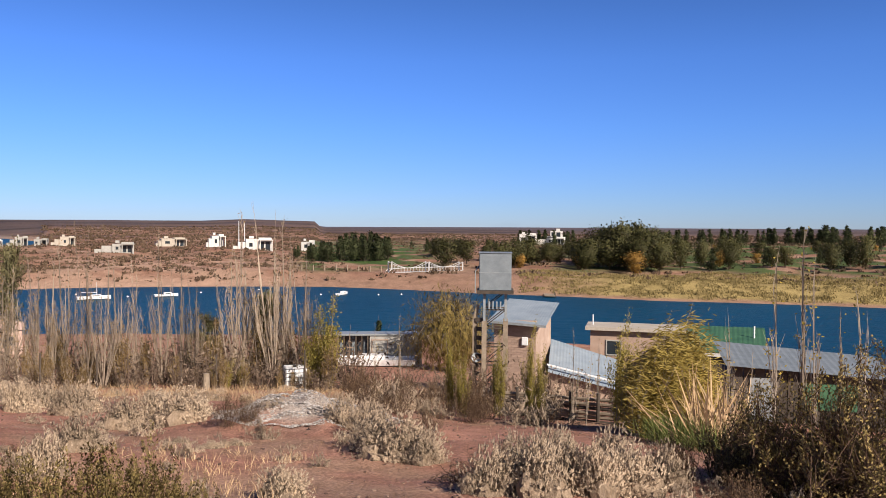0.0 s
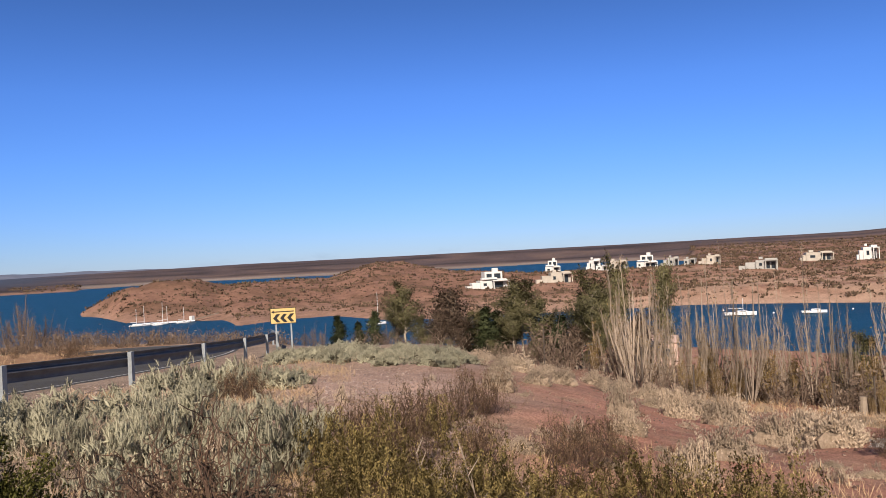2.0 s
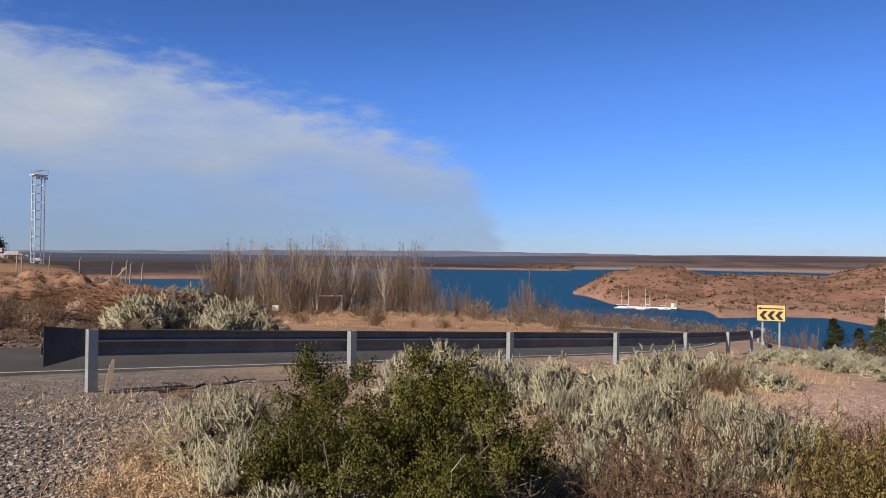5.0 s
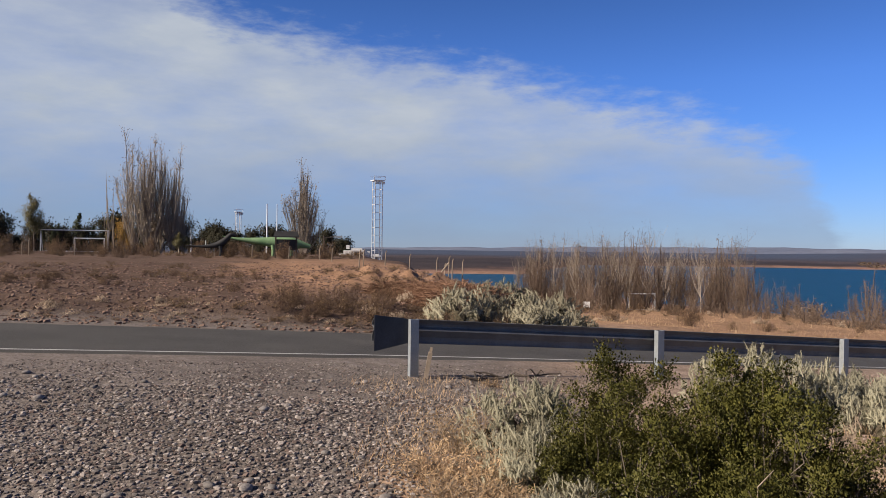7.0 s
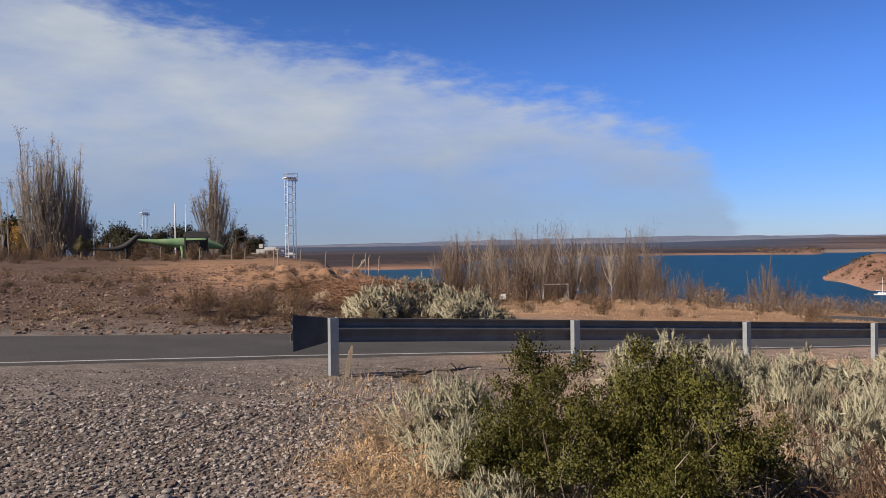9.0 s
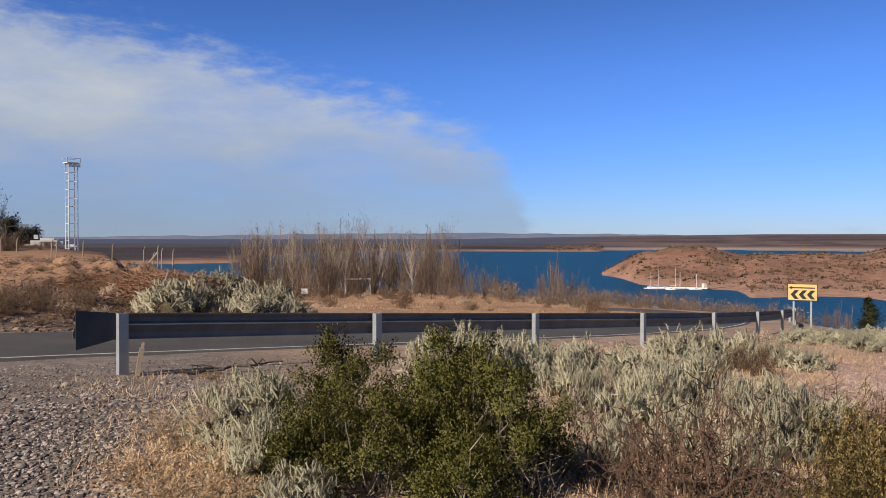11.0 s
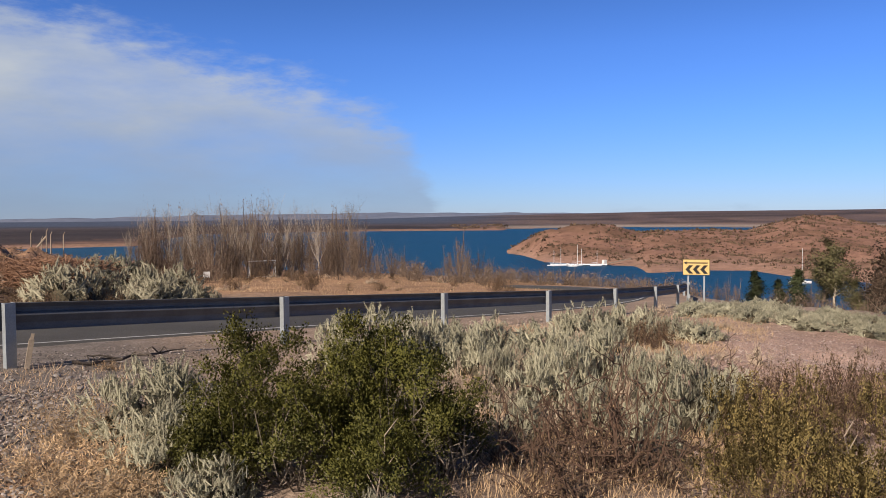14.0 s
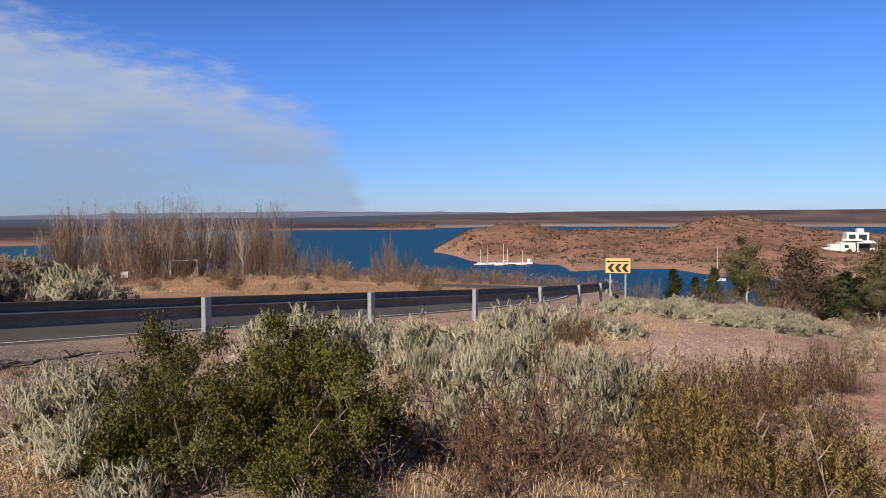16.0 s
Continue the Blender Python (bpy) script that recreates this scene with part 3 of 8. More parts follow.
def soil_colours(x, y, z):
    r = np.hypot(x, y)
    az = np.degrees(np.arctan2(x, y))
    n1, n2 = wobble(x, y, 9, 11), wobble(x, y, 2.6, 12)
    nf = wobble(x, y, 45, 13)

    def lay(c, colour, w):
        w = np.clip(w, 0, 1)[:, None]
        return c * (1 - w) + np.array(colour) * w

    c = np.tile(np.array([0.30, 0.235, 0.185]), (len(x), 1))
    gravel = smooth(16, 4, az + n1 * 4) * smooth(26, 17, r)
    c = lay(c, (0.195, 0.173, 0.157), gravel)
    c = lay(c, (0.42, 0.275, 0.17), smooth(-4, 1, az + n2) * smooth(10, 6, az + n2) * smooth(3.9, 4.4, r) * smooth(6.4, 5.6, r + 0.3 * n2) * 0.8)
    red = smooth(56, 72, az + n1 * 5) * smooth(150, 90, r)
    bare = smooth(42, 47, az + n1 * 3) * smooth(66, 58, az + n1 * 4) * smooth(7.5, 9.5, r + n1) * smooth(24, 18, r + 2 * n1)
    c = lay(c, (0.40, 0.285, 0.235), bare * 0.85)
    c = lay(c, (0.35, 0.19, 0.142), red)
    c = lay(c, (0.36, 0.27, 0.19), red * smooth(0.1, 0.9, n1 + n2 * 0.6) * 0.5)
    field = smooth(12, 6, np.abs(az + 18) - 12 + n1) * smooth(15, 18, r) * smooth(130, 90, r)
    c = lay(c, (0.118, 0.082, 0.063), field)
    c = lay(c, (0.31, 0.195, 0.125), smooth(-15, -10, az + n1 * 2) * smooth(6, 2, az) * smooth(21, 25, r + n1) * smooth(60, 45, r))
    grass = smooth(3, 8, az + n1 * 2) * smooth(46, 38, az + n1 * 3) * smooth(19, 26, r) * smooth(200, 150, r)
    c = lay(c, (0.31, 0.198, 0.120), grass)
    far = smooth(135, 150, r)
    c = lay(c, (0.235, 0.138, 0.103), far)
    c = lay(c, (0.265, 0.155, 0.112), far * smooth(58, 68, az))
    c = lay(c, (0.40, 0.28, 0.21), far * smooth(58, 70, az) * smooth(0.35, 0.9, wobble(x, y, 70, 17) + 0.5 * wobble(x, y, 21, 18)) * 0.7)
    c = lay(c, (0.12, 0.075, 0.050), far * smooth(0.05, 0.65, nf + 0.5 * wobble(x, y, 16, 14)) * 0.6)
    shore = far * np.maximum(smooth(2.6, 0.5, z - LAKE) * (0.3 + 0.55 * smooth(56, 72, az)), smooth(75, 79, az) * smooth(290, 215, r) * 0.75 * smooth(-0.9, 0.3, n1 + nf))
    c = lay(c, (0.42, 0.295, 0.225), shore * smooth(98, 88, az))
    c = lay(c, (0.31, 0.205, 0.15), shore * smooth(88, 98, az))
    # land beyond the bay: dark soil with a grey-blue haze tint painted in
    c = lay(c, (0.044, 0.037, 0.039), smooth(34, 30, az) * smooth(360, 400, r) * smooth(1.0, 2.2, z - LAKE))
    hx, hy = polar(94.4, 13.4)
    c = lay(c, (0.36, 0.32, 0.29), smooth(2.2, 0.8, (x - hx) ** 2 + (y - hy) ** 2 + 0.5 * n2))
    lawn = smooth(93, 95, az) * smooth(2.2, 3.0, z - LAKE) * smooth(175, 190, r) * smooth(560, 430, r) * smooth(-0.55, -0.15, nf + 0.3 * n1)
    c = lay(c, (0.055, 0.105, 0.030), lawn * smooth(108, 100, az) + lawn * smooth(108, 116, az) * 0.9)
    reeds = smooth(110, 118, az + n1) * smooth(0.25, 0.5, z - LAKE) * smooth(186, 172, r + 4 * n1) * far
    c = lay(c, (0.33, 0.265, 0.115), reeds)
    # distance: browns shifted towards grey, haze painted into the colour
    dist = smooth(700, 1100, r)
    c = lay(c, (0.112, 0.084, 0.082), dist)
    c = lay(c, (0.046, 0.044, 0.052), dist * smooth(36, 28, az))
    strata = wobble(x, y, 420, 19) + 0.7 * wobble(x, y, 150, 20)
    c = lay(c, (0.175, 0.125, 0.105), dist * smooth(0.1, 1.0, strata) * (0.15 + 0.55 * smooth(26, 36, az)))
    c = lay(c, (0.078, 0.060, 0.056), dist * smooth(-0.1, -0.9, strata) * 0.7)
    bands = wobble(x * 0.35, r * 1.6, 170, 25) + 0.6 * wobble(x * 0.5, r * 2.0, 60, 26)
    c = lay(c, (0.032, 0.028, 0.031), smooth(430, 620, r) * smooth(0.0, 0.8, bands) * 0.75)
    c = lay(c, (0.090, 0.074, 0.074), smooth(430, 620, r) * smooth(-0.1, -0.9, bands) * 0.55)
    # farthest land: blue and violet-grey haze painted over the soil colours
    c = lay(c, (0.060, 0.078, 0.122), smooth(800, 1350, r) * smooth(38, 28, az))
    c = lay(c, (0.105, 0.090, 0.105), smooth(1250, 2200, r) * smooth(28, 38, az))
    c = lay(c, (0.34, 0.29, 0.25), dist * smooth(30, 20, z - LAKE) * smooth(2.2, 0.4, z - LAKE))
    return lay(c, (0.255, 0.200, 0.165), smooth(4.6, 1.6, r + 0.35 * n2))


def build_ground():
    az = np.concatenate([np.arange(-110, -36, 2.0), np.arange(-36, 141, 0.45), np.arange(142, 250, 2.0)])
    r = np.concatenate([[0.00001], np.geomspace(0.35, 12, 64), np.geomspace(12.3, 60, 90), np.geomspace(61, 420, 150), np.geomspace(426, 4300, 70)])
    A, R = np.meshgrid(np.radians(az), r)
    x, y = (R * np.sin(A)).ravel(), (R * np.cos(A)).ravel()
    z = height(x, y)
    na, nr = len(az), len(r)
    i = np.arange(nr - 1)[:, None] * na + np.arange(na)[None]
    j = np.roll(i, -1, axis=1)
    f = np.stack([i, j, j + na, i + na], -1).reshape(-1, 4)[:, ::-1]
    verts = np.stack([x, y, z], 1)
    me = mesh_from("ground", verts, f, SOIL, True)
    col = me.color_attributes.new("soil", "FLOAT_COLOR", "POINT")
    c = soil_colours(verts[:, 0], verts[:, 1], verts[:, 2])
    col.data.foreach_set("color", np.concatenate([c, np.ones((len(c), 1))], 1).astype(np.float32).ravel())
    ob = new("ground", me)
    tagged(ob, "dry reddish semi-desert ground sloping to a lake", "ground", kind="structure")


build_ground()


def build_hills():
    """Low mountains at the edge of sight, tinted blue-grey in place of haze."""
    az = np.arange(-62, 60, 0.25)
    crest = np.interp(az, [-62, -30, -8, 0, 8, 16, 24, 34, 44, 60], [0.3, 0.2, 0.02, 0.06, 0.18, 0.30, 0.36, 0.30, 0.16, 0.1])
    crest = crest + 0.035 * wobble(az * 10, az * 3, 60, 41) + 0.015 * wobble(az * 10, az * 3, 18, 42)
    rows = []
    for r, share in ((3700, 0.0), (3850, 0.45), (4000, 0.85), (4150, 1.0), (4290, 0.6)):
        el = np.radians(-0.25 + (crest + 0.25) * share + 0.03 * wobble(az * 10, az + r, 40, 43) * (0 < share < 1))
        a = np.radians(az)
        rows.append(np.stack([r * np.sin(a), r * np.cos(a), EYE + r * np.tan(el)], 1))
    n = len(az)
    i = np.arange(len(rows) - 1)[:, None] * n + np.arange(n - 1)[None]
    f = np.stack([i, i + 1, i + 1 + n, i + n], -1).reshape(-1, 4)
    tagged(new("distant_hills", mesh_from("distant_hills", np.concatenate(rows), f, HILLS, True)), "line of distant low mountains, blue-grey with painted haze", "hills", kind="structure")


# hill base colour carries the blue-grey of distance haze
HILLS = material("haze_tinted_hill", (0.085, 0.105, 0.160), (0.165, 0.182, 0.235), 0.95, 0, 0.004, 0.03, 0.1)
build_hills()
me = mesh_from("lake", [(-4200, -300, LAKE), (4200, -300, LAKE), (4200, 4200, LAKE), (-4200, 4200, LAKE)], [(0, 1, 2, 3)], WATER)
tagged(new("water", me), "deep blue wind-rippled lake water", "water", kind="structure")


def build_road():
    s = np.arange(-118, 80, 1.0)
    for name, o0, o1, up, mat, label in (("road", 1.88, 5.3, 0.0, ASPHALT, "grey asphalt two-lane road without kerbs"), ("road_marking", 1.92, 2.0, 0.004, LINE, "worn white edge line on the asphalt")):
        rows = [[road_point(v, o, up) for o in np.linspace(o0, o1, 2 if up else 6)] for v in s]
        k = len(rows[0])
        v = np.array(rows).reshape(-1, 3)
        i = np.arange(len(s) - 1)[:, None] * k + np.arange(k - 1)[None]
        f = np.stack([i, i + k, i + k + 1, i + 1], -1).reshape(-1, 4)
        if up == 0.0:
            lower = np.array([[road_point(q, o, -0.05 if o < o0 else -0.15) for o in [o0 - 0.3] + [o1] * (k - 1)] for q in s]).reshape(-1, 3)
            edge = np.arange(len(s) - 1) * k
            n = len(v)
            f1 = np.stack([edge, edge + n, edge + k + n, edge + k], -1)
            e2 = edge + k - 1
            f2 = np.stack([e2, e2 + k, e2 + k + n, e2 + n], -1)
            v, f = np.concatenate([v, lower]), np.concatenate([f, f1, f2])
        tagged(new(name, mesh_from(name, v, f, mat)), label, "road", kind="structure")


build_road()
# ---- road furniture ----
POST_STEP = 3.81


def build_guard_rail():
    rail = thing("guard_rail", road_point(0, 0), "dark steel crash barrier on pale galvanised posts beside the road", "guard rail")
    inv = rail.matrix_world.inverted()
    prof = [(0.055, 0.00), (0.068, 0.02), (0.07, 0.055), (0.066, 0.085), (0.016, 0.155), (0.002, 0.170), (0.006, 0.184), (0.060, 0.206), (0.066, 0.225), (0.056, 0.258), (0.00, 0.31)]
    for i in range(9):
        rows = []
        for s in np.linspace(i * POST_STEP - (0.5 if i == 0 else 0), (i + 1) * POST_STEP, 5):
            rows.append([inv @ Vector(road_point(float(s), 0.10 + o, 0.38 + z)) for o, z in prof])
        n = len(prof)
        v = np.array([p for row in rows for p in row])
        f = [(a * n + b, a * n + b + 1, (a + 1) * n + b + 1, (a + 1) * n + b) for a in range(4) for b in range(n - 1)]
        ob = child("rail_beam", mesh_from("rail_beam", v, f, RAILSTEEL), rail)
        ob.modifiers.new("thickness", "SOLIDIFY").thickness = 0.006
    for i in range(10):
        bm = bmesh.new()
        box(-0.055, 0.055, 0.0, 0.012, -0.3, 0.69, bm)
        box(-0.055, -0.043, 0.012, 0.085, -0.3, 0.69, bm)
        box(0.043, 0.055, 0.012, 0.085, -0.3, 0.69, bm)
        ob = part("post", bm, GALV, rail)
        ob.matrix_world = pose(*road_point(i * POST_STEP, 0.0), 0, 0, 90 - np.interp(i * POST_STEP, AXIS[:, 0], AXIS[:, 3]))
    # flared terminal plate
    bm = bmesh.new()
    w = []
    for k, s in enumerate(np.linspace(-0.5, -0.06, 6)):
        grow = 0.05 * (1 - k / 5)
        w.append([bm.verts.new(inv @ Vector(road_point(float(s), 0.086, z))) for z in (0.39 - 2.2 * grow, 0.53, 0.69 + 0.6 * grow)])
    for a in range(5):
        for b in range(2):
            bm.faces.new((w[a][b], w[a][b + 1], w[a + 1][b + 1], w[a + 1][b]))
    ob = part("end_plate", bm, RAILDARK, rail, "flared dark end plate")
    ob.modifiers.new("thickness", "SOLIDIFY").thickness = 0.008


build_guard_rail()


def build_sign():
    r = 30.0
    x, y, z = ground(47.5, r)
    top = EYE + r * math.tan(radians(-3.05))
    sign = thing("chevron_sign", (x, y, z), "yellow chevron curve sign with black arrows on two posts", "road sign", turn=-47.5)
    h = top - z
    W, H = 0.96, 0.60
    part("sign_plate", box(-W / 2, W / 2, -0.012, 0.012, h - H, h), YELLOW, sign, bevel=0.004)
    for sx in (-0.28, 0.28):
        part("post", box(sx - 0.03, sx + 0.03, 0.014, 0.06, -0.3, h - 0.05), GALV, sign)
    bm = box(-0.40, 0.40, -0.017, -0.013, h - 0.165, h - 0.125)
    part("arrow_shaft", bm, BLACK, sign)
    bm = bmesh.new()
    bm.faces.new([bm.verts.new((px, -0.018, h - 0.145 + pz)) for px, pz in ((-0.44, 0), (-0.34, -0.06), (-0.34, 0.06))])
    part("arrow_head", bm, BLACK, sign)
    for cx in (-0.24, 0.02, 0.28):
        bm = bmesh.new()
        pts = [(cx - 0.14, 0.0), (cx - 0.01, -0.155), (cx + 0.13, -0.155), (cx, 0.0), (cx + 0.13, 0.155), (cx - 0.01, 0.155)]
        vs = [bm.verts.new((px, -0.018, h - 0.385 + pz)) for px, pz in pts]
        bm.faces.new((vs[0], vs[1], vs[2], vs[3]))
        bm.faces.new((vs[0], vs[3], vs[4], vs[5]))
        part("chevron", bm, BLACK, sign)
    for a, b, c, d in ((-W / 2, W / 2, h - 0.02, h), (-W / 2, W / 2, h - H, h - H + 0.02), (-W / 2, -W / 2 + 0.02, h - H + 0.02, h - 0.02), (W / 2 - 0.02, W / 2, h - H + 0.02, h - 0.02)):
        part("border", box(a, b, -0.016, -0.0125, c, d), BLACK, sign)


build_sign()
# ---- plants ----


def stem_paths(rng, count, radius, h, base, thick, bend=0.25, points=5, low=0.55):
    """Curved stems that fan out from one foot into a dome."""
    out = []
    for _ in range(count):
        a, u = rng.uniform(0, 6.283), rng.uniform(0.05, 1.0) ** 0.5
        tip = np.array([radius * u * math.cos(a), radius * u * math.sin(a), h * (1 - (1 - low) * u * u) * rng.uniform(0.72, 1.0)])
        foot = np.array([base * rng.normal(), base * rng.normal(), -0.05])
        t = np.linspace(0, 1, points)[:, None]
        p = foot + (tip - foot) * t
        p[:, :2] *= (0.45 + 0.55 * t)
        p += rng.normal(size=(points, 3)) * bend * 0.12 * h * t * (1 - 0.4 * t)
        out.append((p, np.linspace(thick, thick * 0.3, points)))
    return out


def sprigs(rng, paths, count, per, length, leaf, width, up=0.5, first=0.35, spread=0.6):
    """Leafy sprigs along stems, as one array of leaves."""
    pos, al = [], []
    for _ in range(count):
        p, _r = paths[rng.randint(len(paths))]
        t = rng.uniform(first, 1.0) * (len(p) - 1)
        i = min(int(t), len(p) - 2)
        root = p[i] + (p[i + 1] - p[i]) * (t - i)
        d = rng.normal(size=3) * 0.6 + np.array([root[0], root[1], 0]) * 1.2 / (np.hypot(root[0], root[1]) + 0.1)
        d = d / np.linalg.norm(d) * (1 - up) + np.array([0, 0, up])
        d /= np.linalg.norm(d)
        L = length * rng.uniform(0.5, 1.2)
        k = rng.uniform(0, 1, per)[:, None]
        pos.append(root + d * L * k + rng.normal(size=(per, 3)) * leaf * 0.35)
        al.append(d + rng.normal(size=(per, 3)) * spread)
    return leaves(rng, np.concatenate(pos), np.concatenate(al), leaf, width)


def make_shrub(name, seed, label, leaf_mat, stem_mat, radius, h, stems, count, per, length, leaf, width, up=0.5, first=0.35, spread=0.6, thick=0.008, base=0.05, bend=0.25, low=0.55, group="", points=5):
    rng = np.random.RandomState(seed)
    ob = thing(name, (0, 0, 0), label, "shrub", group)
    paths = stem_paths(rng, stems, radius, h, base, thick, bend, points, low)
    child("branchwork", mesh_from("branchwork", *tubes(paths, 3, True), stem_mat), ob)
    child("foliage", mesh_from("foliage", *sprigs(rng, paths, count, per, length, leaf, width, up, first, spread), leaf_mat), ob)
    return ob


def make_bush(name, seed, label, leaf_mat, stem_mat, radius, h, limbs=60, fingers=6, per=24, flen=0.09, fwid=0.013, leaf=0.022, width=0.009, rise=0.5, fan=0.4, low=0.05, lobes=6, shell=(0.8, 1.0), thick=0.008, crook=0.05, core=None, core_share=0.48, twigs=False, body=0.0, scatter=0.4, group=""):
    """A shrub of several uneven mounds: crooked limbs fan from one foot, each ends in a tuft of leafy sprigs, with gaps between the tufts."""
    rng = np.random.RandomState(seed)
    ob = thing(name, (0, 0, 0), label, "shrub", group)
    a = rng.uniform(0, 6.283) + np.arange(lobes) * 2.4
    away = radius * np.where(np.arange(lobes) == 0, 0.1, rng.uniform(0.40, 0.62, lobes))
    centre = np.stack([away * np.cos(a), away * np.sin(a), np.zeros(lobes)], 1)
    wide = radius * rng.uniform(0.40, 0.56, lobes)
    tall = h * np.where(np.arange(lobes) == 0, 1.0, rng.uniform(0.55, 0.98, lobes))
    size = np.stack([wide, wide, tall], 1)
    pick = np.where(np.arange(limbs) < limbs // 4, 0, rng.randint(lobes, size=limbs))
    d = rng.normal(size=(limbs, 3))
    d[:, 2] = np.abs(d[:, 2]) + low
    d /= np.linalg.norm(d, axis=1)[:, None]
    tip = centre[pick] + d * size[pick] * rng.uniform(*shell, (limbs, 1))
    paths, t = [], np.linspace(0, 1, 6)[:, None]
    for e in tip:
        foot = np.array([e[0] * 0.2, e[1] * 0.2, -0.05]) + rng.normal(size=3) * radius * 0.06
        p = foot + (e - foot) * np.concatenate([t ** 0.9, t ** 0.9, t ** 1.1], 1) + rng.normal(size=(6, 3)) * crook * h * t * (1.1 - t) * 3
        paths.append((p, thick * (1 - 0.7 * t[:, 0])))
    n = limbs * fingers
    D = np.repeat(d, fingers, 0)
    root = np.repeat(tip, fingers, 0) + rng.normal(size=(n, 3)) * flen * scatter
    root[:, 2] = np.maximum(root[:, 2], 0.015)
    ax = D * (1 - rise) + np.array([0, 0, rise]) + rng.normal(size=(n, 3)) * fan
    ax /= np.linalg.norm(ax, axis=1)[:, None]
    L = (flen * rng.uniform(0.6, 1.35, n))[:, None, None]
    k = rng.uniform(-0.35, 0.65, (n, per, 1))
    radial = rng.normal(size=(n, per, 3))
    radial -= ax[:, None] * (radial * ax[:, None]).sum(-1, keepdims=True)
    radial /= np.linalg.norm(radial, axis=-1, keepdims=True) + 1e-9
    pos = root[:, None] + ax[:, None] * L * k + radial * fwid * (1.0 - k * 0.9)
    al = ax[:, None] + radial * 0.6 + rng.normal(size=(n, per, 3)) * 0.2
    out = radial * 0.7 + ax[:, None] * 0.35 + D[:, None] * 1.0 + np.array([0, 0, 0.15])
    pos[..., 2] = np.maximum(pos[..., 2], 0.0)
    extra = None
    if body:
        u = np.cross(ax, rng.normal(size=(n, 3)))
        u /= np.linalg.norm(u, axis=1)[:, None] + 1e-9
        w = np.cross(ax, u)
        turn = np.arange(5) * 1.2566
        ring = u[:, None] * np.cos(turn)[None, :, None] + w[:, None] * np.sin(turn)[None, :, None]
        at, girth = np.array([-0.45, -0.1, 0.3, 0.62]), np.array([0.7, 1.0, 0.85, 0.12]) * fwid * body
        v = (root[:, None] + ax[:, None] * L * at[None, :, None])[:, :, None] + ring[:, None] * girth[None, :, None, None] * rng.uniform(0.8, 1.2, (n, 4, 5, 1))
        nor = ring[:, None] * 0.8 + (D * 0.9 + ax * 0.3)[:, None, None] + np.zeros((n, 4, 5, 3))
        i, j = np.arange(3)[:, None] * 5, np.arange(5)[None]
        quad = np.stack([i + j, i + (j + 1) % 5, i + 5 + (j + 1) % 5, i + 5 + j], -1).reshape(-1, 4)
        extra = (np.maximum(v, [-9, -9, 0.0]).reshape(-1, 3), (np.arange(n)[:, None, None] * 20 + quad).reshape(-1, 4), nor.reshape(-1, 3))
    child("foliage", leafage("foliage", rng, pos.reshape(-1, 3), al.reshape(-1, 3), leaf, width, out.reshape(-1, 3), leaf_mat, extra), ob)
    if twigs:
        paths += [(np.array([r - x * l * 0.6, r + rng.normal(size=3) * 0.1 * flen, r + x * l * 0.7]), np.array([0.5, 0.35, 0.15]) * thick) for r, x, l in zip(root, ax, L[:, 0])]
    child("branchwork", mesh_from("branchwork", *tubes(paths, 3, True), stem_mat), ob)
    # solid filler ball; in sagebrush its dark colour stands in for inner shade
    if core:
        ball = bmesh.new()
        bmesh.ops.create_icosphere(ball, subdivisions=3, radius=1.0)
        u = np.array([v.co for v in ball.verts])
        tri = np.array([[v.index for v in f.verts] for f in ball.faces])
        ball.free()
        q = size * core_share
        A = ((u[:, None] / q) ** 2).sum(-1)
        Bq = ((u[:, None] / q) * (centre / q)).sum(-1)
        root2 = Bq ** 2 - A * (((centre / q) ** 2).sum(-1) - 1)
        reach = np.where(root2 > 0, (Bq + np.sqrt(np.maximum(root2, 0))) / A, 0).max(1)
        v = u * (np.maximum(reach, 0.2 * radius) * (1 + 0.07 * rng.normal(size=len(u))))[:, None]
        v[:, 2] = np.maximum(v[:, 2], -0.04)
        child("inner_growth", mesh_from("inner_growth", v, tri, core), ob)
    return ob


